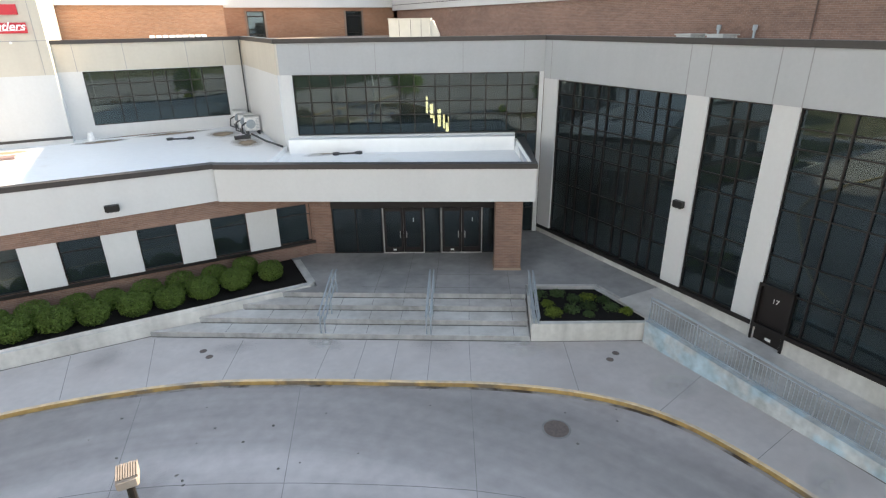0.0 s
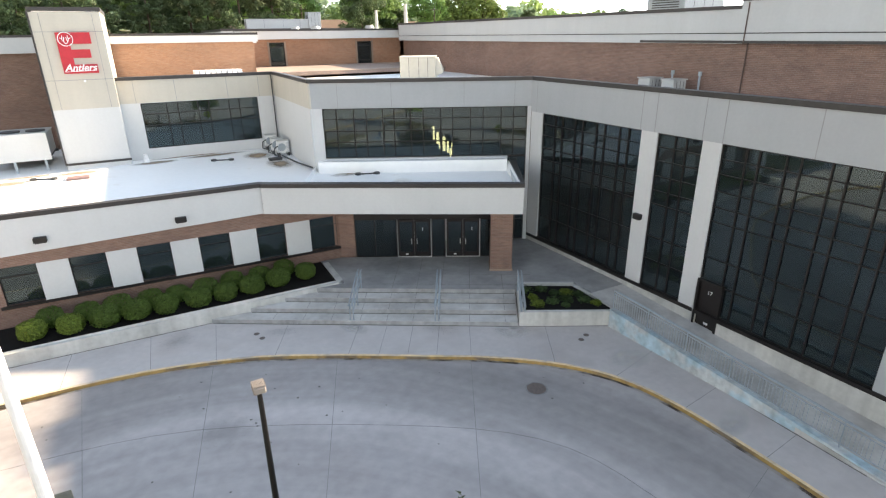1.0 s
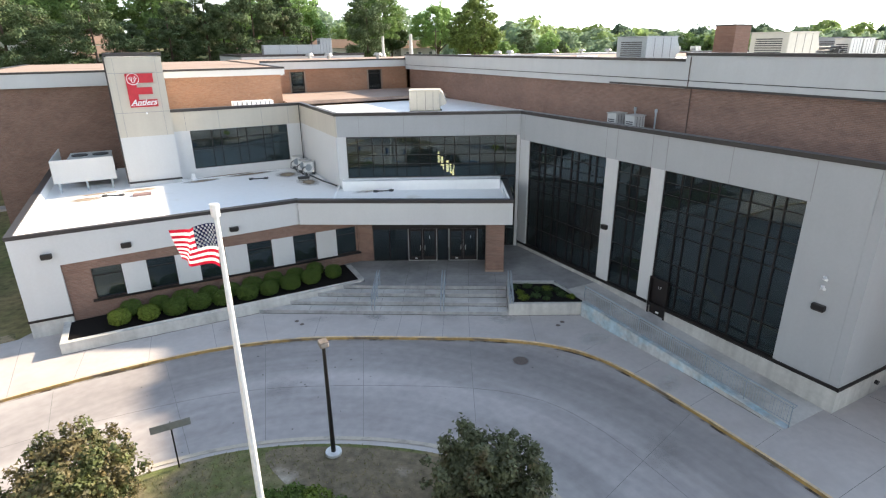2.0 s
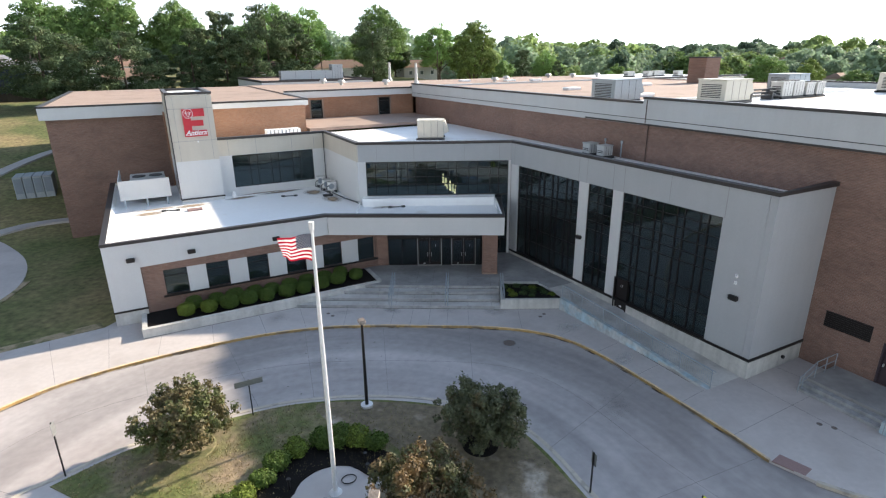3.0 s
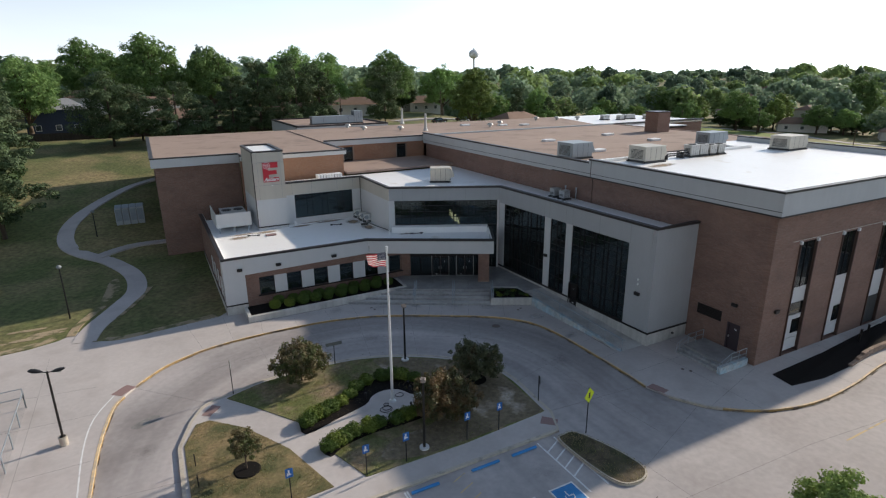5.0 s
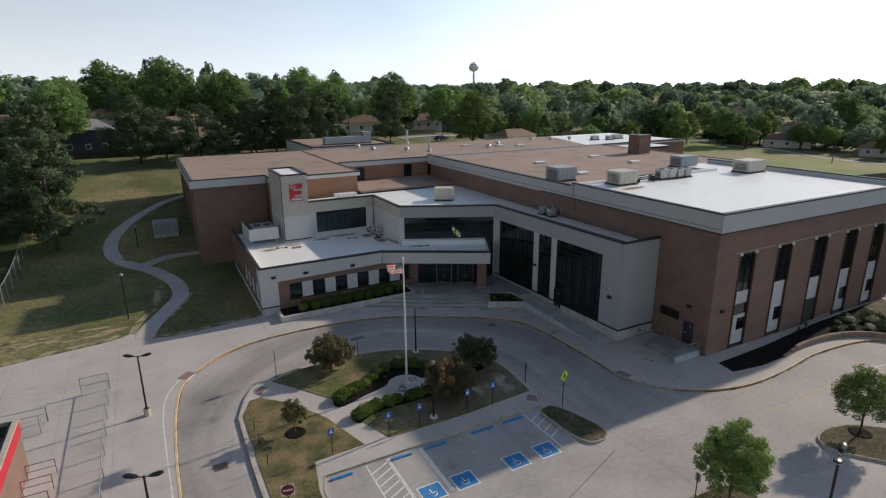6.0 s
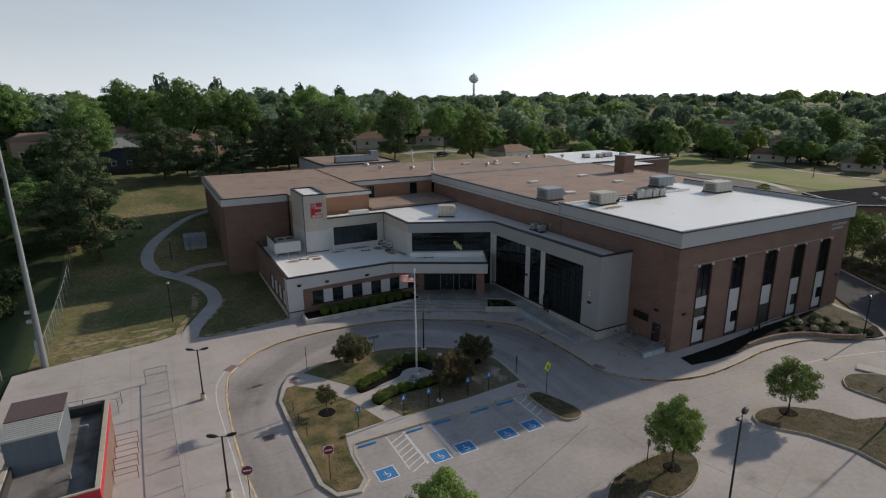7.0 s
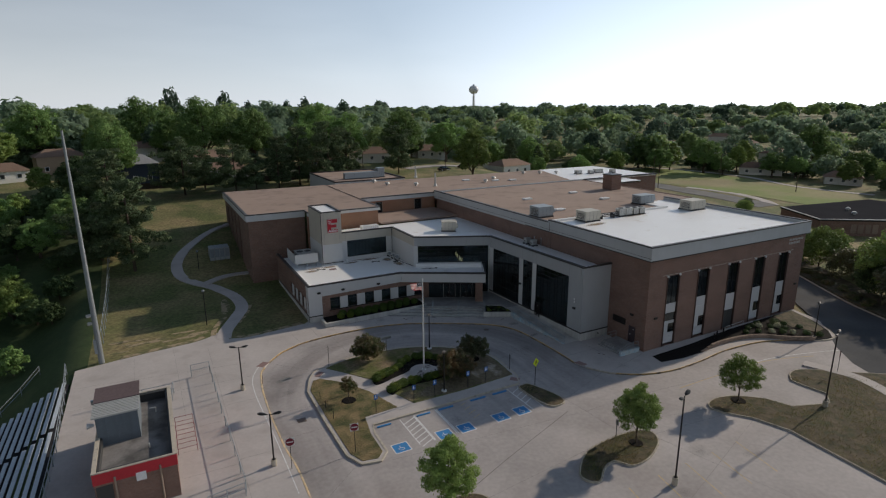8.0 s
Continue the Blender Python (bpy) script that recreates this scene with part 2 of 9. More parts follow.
# thin tyre arcs that run along the lane
r_slow = rn.new("ShaderNodeVectorMath")
r_slow.operation, r_slow.inputs["Scale"].default_value = "SCALE", 0.05
r_arc = rn.new("ShaderNodeCombineXYZ")
r_many = rn.new("ShaderNodeMath")
r_many.operation, r_many.inputs[1].default_value = "MULTIPLY", 16.0
r_add = rn.new("ShaderNodeVectorMath")
r_add.operation = "ADD"
r_line = rn.new("ShaderNodeTexNoise")
r_line.inputs["Scale"].default_value, r_line.inputs["Detail"].default_value = 1.0, 4.0
r_soft = rn.new("ShaderNodeMapRange")
r_soft.inputs["From Min"].default_value, r_soft.inputs["From Max"].default_value = 0.34, 0.62
r_soft.inputs["To Min"].default_value, r_soft.inputs["To Max"].default_value = 0.85, 1.1
r_lane = rn.new("ShaderNodeVectorMath")
r_lane.operation = "SCALE"
rl.new(r_geo.outputs["Position"], r_slow.inputs[0])
rl.new(r_len.outputs["Value"], r_many.inputs[0])
rl.new(r_many.outputs[0], r_arc.inputs["X"])
rl.new(r_arc.outputs[0], r_add.inputs[0])
rl.new(r_slow.outputs[0], r_add.inputs[1])
rl.new(r_add.outputs[0], r_line.inputs["Vector"])
rl.new(r_line.outputs["Fac"], r_soft.inputs["Value"])
rl.new(r_soft.outputs["Result"], r_lane.inputs["Scale"])
rl.new(r_ramp.outputs["Color"], r_lane.inputs[0])
rl.new(r_lane.outputs[0], r_mul.inputs["B"])
rl.new(r_mul.outputs["Result"], r_in)
# grey asphalt, its colour partly lowered for the bank trees' shade
M_ASPHALT_DARK = mat("shade_darkened_asphalt", (0.105, 0.107, 0.112), 0.85, big=(0.2, 0.25), fine=(4.0, 0.12), tint=((0.12, 0.118, 0.115), 0.3, 0.6), soft=0.1, bump=(60, 0.1), spec=0.04)
M_ASPHALT = mat("worn_grey_asphalt", (0.21, 0.21, 0.205), 0.9, big=(0.2, 0.2), fine=(4.0, 0.12), tint=((0.22, 0.21, 0.2), 0.3, 0.55), soft=0.1, bump=(60, 0.1), spec=0.12)
M_WALK = mat("walk_concrete", (0.515, 0.472, 0.448), 0.85, big=(0.2, 0.15), fine=(4.0, 0.08), tint=((0.45, 0.405, 0.38), 0.5, 0.62), soft=0.1, bump=(60, 0.08))
M_LANDING = mat("landing_concrete", (0.37, 0.358, 0.345), 0.8, big=(0.4, 0.2), fine=(3.0, 0.12), tint=((0.25, 0.245, 0.24), 0.5, 0.5), soft=0.15)
# riser concrete darkened against the treads to carry shade; it also has streaks
M_RISER = mat("shade_toned_riser_concrete", (0.36, 0.36, 0.355), 0.9, big=(0.5, 0.25), fine=(5.0, 0.2), streak=0.3)
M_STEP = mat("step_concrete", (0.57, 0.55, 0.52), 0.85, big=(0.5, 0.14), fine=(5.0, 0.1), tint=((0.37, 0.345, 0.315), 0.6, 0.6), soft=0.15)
M_PLANTER = mat("planter_concrete", (0.53, 0.52, 0.49), 0.85, big=(0.5, 0.15), fine=(5.0, 0.12), streak=0.22)
M_RAMPWALL = mat("blue_stained_concrete", (0.5, 0.525, 0.525), 0.8, big=(0.6, 0.2), fine=(4.0, 0.3), tint=((0.4, 0.52, 0.58), 1.1, 0.5), soft=0.08, streak=0.2)
M_KERB = mat("kerb_concrete", (0.52, 0.465, 0.38), 0.85, tint=((0.38, 0.34, 0.29), 2.0, 0.6))
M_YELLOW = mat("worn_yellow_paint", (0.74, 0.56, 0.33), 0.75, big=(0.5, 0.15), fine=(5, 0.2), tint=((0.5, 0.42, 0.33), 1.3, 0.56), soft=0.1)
# face of the same yellow paint: shade toned in, plus patches of dirt
M_YELLOWFACE = mat("shaded_dirty_kerb_face", (0.42, 0.27, 0.1), 0.8, big=(0.5, 0.2), fine=(5, 0.25), tint=((0.2, 0.15, 0.1), 0.9, 0.54), soft=0.06)
M_YLINE = mat("faded_yellow_line", (0.6, 0.46, 0.24), 0.8, tint=((0.4, 0.36, 0.3), 3.0, 0.58))
M_WLINE = mat("white_road_paint", (0.76, 0.76, 0.75), 0.75, tint=((0.5, 0.48, 0.46), 3.0, 0.64))
M_BLUE = mat("blue_road_paint", (0.045, 0.24, 0.54), 0.75, tint=((0.18, 0.26, 0.38), 3.0, 0.68))
M_JOINT = mat("panel_joint", (0.3, 0.3, 0.3), 0.9)
M_SEAL = mat("joint_sealant", (0.22, 0.21, 0.2), 0.85, fine=(3, 0.3))
M_WALKSEAL = mat("pale_walk_joint", (0.23, 0.22, 0.205), 0.85, fine=(3, 0.3))
M_DARKGREY = mat("dark_warm_grey", (0.15, 0.14, 0.125), 0.9, big=(1.0, 0.3), fine=(5, 0.3))
M_REDPAD = mat("red_tactile_paving", (0.3, 0.195, 0.18), 0.8, fine=(20, 0.15))
M_DECK = mat("grey_roof_deck", (0.24, 0.225, 0.215), 0.9, big=(0.6, 0.2), fine=(5, 0.15), tint=((0.1, 0.095, 0.09), 0.5, 0.55), soft=0.1)
M_BOOTH = mat("grey_painted_siding", (0.15, 0.175, 0.2), 0.7, fine=(4, 0.08), streak=0.12)
M_BRICK_X = brick_mat("brick_wall_x", (0.255, 0.149, 0.112), (0.204, 0.115, 0.087), (0.28, 0.216, 0.178), "x")
M_BRICK_Y = brick_mat("brick_wall_y", (0.24, 0.142, 0.11), (0.192, 0.112, 0.086), (0.268, 0.205, 0.172), "y")
# lighter, more orange tone than the brick of the other walls
M_BRICK_O = brick_mat("orange_brick_wall", (0.36, 0.19, 0.115), (0.3, 0.15, 0.09), (0.36, 0.25, 0.18), "x")
M_PANEL = mat("white_wall_panel", (0.595, 0.597, 0.595), 0.75, big=(0.4, 0.04), fine=(8, 0.03), streak=0.02, bump=(80, 0.05))
M_BEIGE = mat("beige_wall_panel", (0.53, 0.49, 0.42), 0.75, big=(0.4, 0.06), fine=(8, 0.03), streak=0.05, bump=(80, 0.05))
M_GREY = mat("grey_band_panel", (0.4, 0.412, 0.425), 0.7, big=(0.4, 0.05), fine=(8, 0.03), streak=0.03, bump=(80, 0.05))
M_BAND = mat("grey_roof_band_metal", (0.5, 0.51, 0.515), 0.6, big=(0.4, 0.05), fine=(8, 0.03), streak=0.04, bump=(80, 0.05))
M_COPE = mat("dark_bronze_metal", (0.05, 0.045, 0.045), 0.45, 0.3, bump=(20, 0.03))
M_MULL = mat("dark_bronze_frame", (0.02, 0.016, 0.015), 0.4, 0.3, bump=(20, 0.02))
M_GLASS = glass_mat("tinted_glass", (0.055, 0.075, 0.08), 1.68)
M_GLASSD = glass_mat("dark_glass", (0.05, 0.06, 0.065), 1.65)
M_CHILLER = mat("blue_grey_sheet_metal", (0.22, 0.26, 0.3), 0.5, 0.2, fine=(4, 0.08))
# red with the shade of the sign faces put in; queue rails share it
M_SIGNRED = mat("shade_dulled_red", (0.2, 0.012, 0.03), 0.45, bump=(20, 0.02))


def stain_mat(name, colour, amount):
    """Dirt that thins out unevenly towards its rim."""
    m = mat(name, colour, 0.9, bump=(20, 0.0))
    n, l = m.node_tree.nodes, m.node_tree.links
    co = n.new("ShaderNodeTexCoord")
    off = n.new("ShaderNodeVectorMath")
    off.operation, off.inputs[1].default_value = "SUBTRACT", (0.5, 0.5, 0.5)
    flatten = n.new("ShaderNodeVectorMath")
    flatten.operation, flatten.inputs[1].default_value = "MULTIPLY", (2.0, 2.0, 0.0)
    far = n.new("ShaderNodeVectorMath")
    far.operation = "LENGTH"
    noise = n.new("ShaderNodeTexNoise")
    noise.inputs["Scale"].default_value, noise.inputs["Detail"].default_value = 2.5, 6.0
    geo = n.new("ShaderNodeNewGeometry")
    a1, a2, a3 = (n.new("ShaderNodeMath") for _ in range(3))
    a1.operation, a1.inputs[0].default_value = "SUBTRACT", 1.0
    a2.operation = "MULTIPLY"
    a3.operation, a3.inputs[1].default_value, a3.use_clamp = "MULTIPLY", 2.6 * amount, True
    tr = n.new("ShaderNodeBsdfTransparent")
    mx = n.new("ShaderNodeMixShader")
    a1.use_clamp = True
    l.new(co.outputs["Generated"], off.inputs[0])
    l.new(off.outputs[0], flatten.inputs[0])
    l.new(flatten.outputs[0], far.inputs[0])
    l.new(far.outputs["Value"], a1.inputs[1])
    l.new(geo.outputs["Position"], noise.inputs["Vector"])
    l.new(a1.outputs[0], a2.inputs[0])
    l.new(noise.outputs["Fac"], a2.inputs[1])
    l.new(a2.outputs[0], a3.inputs[0])
    l.new(a3.outputs[0], mx.inputs["Fac"])
    l.new(tr.outputs[0], mx.inputs[1])
    l.new(n["Principled BSDF"].outputs[0], mx.inputs[2])
    l.new(mx.outputs[0], n["Material Output"].inputs["Surface"])
    return m


M_ROOFDIRT = stain_mat("brown_roof_dirt", (0.33, 0.25, 0.17), 0.85)
M_OIL = stain_mat("dark_oil_stain", (0.14, 0.13, 0.12), 0.16)
M_PALEST = stain_mat("pale_mineral_stain", (0.62, 0.6, 0.56), 0.35)
M_POLE = mat("dull_grey_steel", (0.27, 0.29, 0.3), 0.55, 0.2, fine=(6, 0.1), bump=(20, 0.03))
M_CARPAINT = mat("black_car_paint", (0.015, 0.016, 0.02), 0.25, 0.3, bump=(20, 0.0))
M_TYRE = mat("tyre_rubber", (0.02, 0.02, 0.02), 0.85)
M_FIN = mat("brown_window_fin", (0.09, 0.055, 0.045), 0.6, 0.2, bump=(20, 0.02))
M_STEELDOOR = mat("plum_brown_steel_door", (0.05, 0.036, 0.042), 0.5, 0.1, bump=(20, 0.02))
M_DOOR = mat("dark_red_brown_door", (0.012, 0.008, 0.0075), 0.45, 0.1, bump=(20, 0.02))
M_TRIM = mat("pale_metal_trim", (0.6, 0.6, 0.58), 0.4, 0.5)
M_ROOFW = mat("white_roof_membrane", (0.93, 0.925, 0.91), 0.42, big=(0.3, 0.03), fine=(3, 0.03), tint=((0.74, 0.7, 0.63), 0.5, 0.72), soft=0.08)
M_ROOFT = mat("tan_gravel_roof", (0.35, 0.258, 0.208), 0.95, big=(0.1, 0.1), fine=(9, 0.15), tint=((0.27, 0.2, 0.165), 0.35, 0.6), bump=(25, 0.4))
M_ROOFD = mat("dark_flat_roof", (0.05, 0.05, 0.054), 1.0, fine=(6, 0.15), spec=0.0)
M_GRASS = mat("lawn_grass", (0.115, 0.135, 0.042), 0.95, big=(0.05, 0.25), fine=(2.2, 0.6), tint=((0.27, 0.215, 0.105), 0.12, 0.55), soft=0.14, bump=(14, 1.0))
M_FIELD = mat("mown_field_grass", (0.19, 0.25, 0.055), 0.95, big=(0.04, 0.2), fine=(1.5, 0.15), tint=((0.3, 0.262, 0.13), 0.03, 0.5), soft=0.1, bump=(10, 0.5))
M_BENCH = mat("weathered_pale_aluminium", (0.62, 0.68, 0.74), 0.5, 0.1, fine=(3, 0.1))
# deep green turf, partly darkened to hold the west slope's shade
M_TURF = mat("shade_deepened_turf", (0.045, 0.075, 0.022), 0.95, big=(0.06, 0.3), fine=(1.8, 0.3), tint=((0.08, 0.1, 0.035), 0.12, 0.6), soft=0.12, bump=(14, 0.8))
M_BARE = mat("bare_trodden_earth", (0.19, 0.152, 0.098), 0.95, big=(0.3, 0.25), fine=(3.5, 0.5), tint=((0.42, 0.36, 0.29), 0.5, 0.62), soft=0.06, bump=(14, 1.0))
M_LAWN = mat("patchy_island_lawn", (0.13, 0.148, 0.045), 0.95, big=(0.15, 0.3), fine=(4, 0.5), tint=((0.27, 0.205, 0.13), 0.55, 0.53), soft=0.1, bump=(14, 1.0))
M_GUTTER = mat("grimy_gutter", (0.33, 0.3, 0.27), 0.9, fine=(3, 0.3), tint=((0.07, 0.05, 0.035), 0.8, 0.56), soft=0.05)
M_BLADE = mat("grass_blades", (0.19, 0.195, 0.065), 0.8, big=(0.5, 0.2), fine=(2.0, 0.2), tint=((0.36, 0.28, 0.15), 0.6, 0.5), soft=0.12, island=0.3, translucent=0.35, bump=(1, 0))
M_SOIL = mat("worn_brown_turf", (0.115, 0.09, 0.055), 0.95, big=(0.25, 0.25), fine=(2.6, 0.65), tint=((0.055, 0.058, 0.024), 0.9, 0.54), soft=0.12, bump=(14, 1.0))
M_DRY = mat("dry_lawn", (0.25, 0.185, 0.09), 0.95, big=(0.2, 0.25), fine=(5, 0.45), tint=((0.09, 0.095, 0.035), 0.7, 0.52), soft=0.13, bump=(14, 1.0))
M_MULCH = mat("dark_mulch", (0.015, 0.013, 0.012), 0.95, fine=(18, 0.4), bump=(25, 1.0), spec=0.12)
M_STRAW = mat("straw_coloured_ground", (0.38, 0.3, 0.19), 0.95, fine=(14, 0.35), tint=((0.14, 0.14, 0.06), 1.0, 0.55), bump=(25, 0.7))
M_HEDGE = mat("boxwood_leaves", (0.105, 0.16, 0.034), 0.6, fine=(5, 0.25), island=0.35, translucent=0.3, bump=(1, 0), spec=0.2)
M_HEDGEY = mat("bright_boxwood_leaves", (0.17, 0.225, 0.04), 0.6, fine=(5, 0.25), island=0.45, translucent=0.3, bump=(1, 0), spec=0.2)
M_LEAF = mat("green_leaves", (0.195, 0.305, 0.1), 0.6, big=(0.1, 0.2), fine=(0.7, 0.25), island=0.22, translucent=0.35, bump=(1, 0), each=0.3, spec=0.2)
M_LEAFB = mat("bright_green_leaves", (0.225, 0.31, 0.09), 0.6, big=(0.1, 0.2), fine=(0.7, 0.25), island=0.22, translucent=0.35, bump=(1, 0), each=0.3, spec=0.2)
M_LEAFD = mat("dark_green_leaves", (0.08, 0.125, 0.05), 0.65, big=(0.1, 0.2), fine=(0.7, 0.25), island=0.22, translucent=0.3, bump=(1, 0), each=0.25, spec=0.2)
# far crowns: distance haze is put into these paler, bluer leaf colours
M_WOODS = mat("hazed_woodland_leaves", (0.255, 0.345, 0.225), 0.65, big=(0.045, 0.3), fine=(0.14, 0.2), island=0.1, translucent=0.5, bump=(1, 0), spec=0.2)
M_WOODS_YELLOW = mat("hazed_yellow_green_leaves", (0.27, 0.365, 0.145), 0.65, big=(0.045, 0.2), fine=(0.14, 0.2), island=0.15, translucent=0.5, bump=(1, 0), spec=0.2)
M_WOODS_CONIFER = mat("hazed_conifer_needles", (0.11, 0.165, 0.115), 0.7, big=(0.045, 0.2), fine=(0.14, 0.2), island=0.15, translucent=0.5, bump=(1, 0), spec=0.2)
M_PINE = mat("pine_needles", (0.1, 0.142, 0.068), 0.7, big=(0.1, 0.2), fine=(0.8, 0.3), tint=((0.145, 0.14, 0.075), 0.3, 0.66), soft=0.1, island=0.35, translucent=0.2, bump=(1, 0), spec=0.2)
M_BRONZELEAF = mat("bronze_green_leaves", (0.165, 0.135, 0.06), 0.6, fine=(2.5, 0.3), tint=((0.105, 0.125, 0.04), 1.3, 0.5), island=0.3, translucent=0.3, bump=(1, 0))
M_DARKLEAF = mat("dark_crabapple_leaves", (0.115, 0.125, 0.058), 0.6, fine=(2.5, 0.3), tint=((0.14, 0.11, 0.055), 1.3, 0.62), island=0.3, translucent=0.25, bump=(1, 0))
M_PINKLEAF = mat("pink_flushed_leaves", (0.2, 0.13, 0.056), 0.6, fine=(2.5, 0.3), tint=((0.09, 0.095, 0.035), 1.2, 0.5), island=0.3, translucent=0.3, bump=(1, 0))
M_BARK = mat("bark", (0.10, 0.075, 0.055), 0.95, fine=(12, 0.3), bump=(14, 0.8))
M_BLACK = mat("black_painted_metal", (0.018, 0.016, 0.015), 0.4, 0.2, bump=(20, 0.02))
M_WHITEPOLE = mat("white_painted_metal", (0.75, 0.75, 0.74), 0.35, 0.1, bump=(20, 0.02))
M_STEEL = mat("galvanised_steel", (0.34, 0.38, 0.41), 0.5, 0.3, fine=(8, 0.12), bump=(20, 0.03))
M_UNIT = mat("pale_grey_sheet_metal", (0.5, 0.5, 0.48), 0.5, 0.2, fine=(4, 0.06), streak=0.06)
M_UNITB = mat("beige_sheet_metal", (0.55, 0.52, 0.45), 0.55, 0.1, fine=(4, 0.06), streak=0.06)
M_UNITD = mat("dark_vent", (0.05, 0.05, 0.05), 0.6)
M_RED = mat("red_enamel", (0.5, 0.02, 0.035), 0.5, bump=(20, 0.02))
M_WHITE = mat("white_enamel", (0.8, 0.8, 0.8), 0.5, bump=(20, 0.02))
M_NAVY = mat("navy_cloth", (0.012, 0.02, 0.085), 0.8, translucent=0.3)
M_REDCLOTH = mat("red_cloth", (0.5, 0.012, 0.045), 0.8, translucent=0.4)
M_WHITECLOTH = mat("white_cloth", (0.8, 0.79, 0.77), 0.8, translucent=0.35)
M_SIGNBLUE = mat("blue_sign_face", (0.02, 0.13, 0.42), 0.4, bump=(20, 0.02))
M_SIGNYEL = mat("fluorescent_yellow_sign", (0.62, 0.72, 0.02), 0.5, bump=(20, 0.02))
M_SIGNBACK = mat("bare_aluminium", (0.35, 0.36, 0.36), 0.45, 0.7)
M_HOUSE = mat("pale_house_siding", (0.7, 0.68, 0.64), 0.8, each=0.25)
M_SHINGLE = mat("brown_shingles", (0.22, 0.145, 0.105), 0.95, fine=(4, 0.2), each=0.35)
M_LAMPTAN = mat("tan_lamp_casing", (0.26, 0.22, 0.19), 0.6, fine=(8, 0.15))
M_IRON = mat("rusty_iron", (0.15, 0.115, 0.1), 0.8, fine=(12, 0.25))
M_STONE = mat("landscape_block", (0.3, 0.225, 0.175), 0.9, big=(1.0, 0.15), fine=(8, 0.15), each=0.2)


# ---- building helpers ----
def part(name, bm, material, parent=None, label="", kind="", smooth=False):
    """Links a bmesh as one mesh object under a thing or a part."""
    me = bpy.data.meshes.new(name)
    bm.to_mesh(me)
    bm.free()
    return link(name, me, material, parent, label, kind, smooth)


def link(name, me, material, parent=None, label="", kind="", smooth=False):
    if material and not me.materials:
        me.materials.append(material)
    if smooth:
        me.shade_smooth()
    ob = new(name, me)
    if parent:
        ob.parent = parent
        ob.matrix_parent_inverse = parent.matrix_basis.inverted()
    return tagged(ob, label, "", "", kind)


def thing(name, at, label, category, group="", kind=""):
    ob = new(name)
    ob.empty_display_size = 0.2
    ob.matrix_basis = at if isinstance(at, Matrix) else Matrix.Translation(at)
    return tagged(ob, label, category, group, kind)


EYE4 = Matrix.Identity(4)


def box(bm, x0, x1, y0, y1, z0, z1, m=EYE4, bevel=0.0):
    g = bmesh.ops.create_cube(bm, size=1.0)
    s = Matrix.Translation(((x0 + x1) / 2, (y0 + y1) / 2, (z0 + z1) / 2)) @ Matrix.Diagonal((abs(x1 - x0), abs(y1 - y0), abs(z1 - z0), 1))
    bmesh.ops.transform(bm, matrix=s, verts=g["verts"])
    if bevel:
        edges = list({e for v in g["verts"] for e in v.link_edges})
        out = bmesh.ops.bevel(bm, geom=edges, offset=bevel, segments=1, affect="EDGES")
        verts = list({v for f in out["faces"] for v in f.verts} | {v for v in g["verts"] if v.is_valid})
    else:
        verts = g["verts"]
    if m is not EYE4:
        bmesh.ops.transform(bm, matrix=m, verts=verts)
    return bm


def boxes(*specs, m=EYE4, bevel=0.0):
    bm = bmesh.new()
    for s in specs:
        box(bm, *s, m=m, bevel=bevel)
    return bm


def rod(bm, a, b, r0, r1=None, sides=8):
    """A round bar from a to b."""
    a, b = Vector(a), Vector(b)
    r1 = r0 if r1 is None else r1
    d = b - a
    m = Matrix.Translation((a + b) / 2) @ d.to_track_quat("Z", "Y").to_matrix().to_4x4()
    bmesh.ops.create_cone(bm, cap_ends=True, segments=sides, radius1=r0, radius2=r1, depth=d.length, matrix=m)
    return bm


def rods(*specs, sides=8):
    bm = bmesh.new()
    for s in specs:
        rod(bm, *s, sides=sides)
    return bm


def tube(pts, r, sides=8):
    """One round bar bent through the points."""
    pts = [Vector(p) for p in pts]
    bm = bmesh.new()
    rings = []
    for i, p in enumerate(pts):
        d = pts[min(i + 1, len(pts) - 1)] - pts[max(i - 1, 0)]
        q = d.to_track_quat("Z", "Y").to_matrix()
        rings.append([bm.verts.new(p + q @ Vector((r * math.cos(6.28319 * k / sides), r * math.sin(6.28319 * k / sides), 0))) for k in range(sides)])
    for a, b in zip(rings, rings[1:]):
        for k in range(sides):
            bm.faces.new((a[k], a[(k + 1) % sides], b[(k + 1) % sides], b[k]))
    bm.faces.new(rings[0][::-1])
    bm.faces.new(rings[-1])
    bmesh.ops.recalc_face_normals(bm, faces=bm.faces)
    return bm


def slab_bm(pts, z0, z1):
    """A flat plate with an outline of any shape; z0 and z1 may be functions of (x, y)."""
    f0 = z0 if callable(z0) else (lambda x, y: z0)
    f1 = z1 if callable(z1) else (lambda x, y: z1)
    bm = bmesh.new()
    area = sum(a[0] * b[1] - b[0] * a[1] for a, b in zip(pts, pts[1:] + pts[:1]))
    if area < 0:
        pts = pts[::-1]
    top = [bm.verts.new((x, y, f1(x, y))) for x, y in pts]
    low = [bm.verts.new((x, y, f0(x, y))) for x, y in pts]
    fs = [bm.faces.new(top), bm.faces.new(low[::-1])]
    for i in range(len(pts)):
        j = (i + 1) % len(pts)
        bm.faces.new((low[i], low[j], top[j], top[i]))
    bm.normal_update()
    bmesh.ops.triangulate(bm, faces=fs, quad_method="FIXED", ngon_method="EAR_CLIP")
    return bm


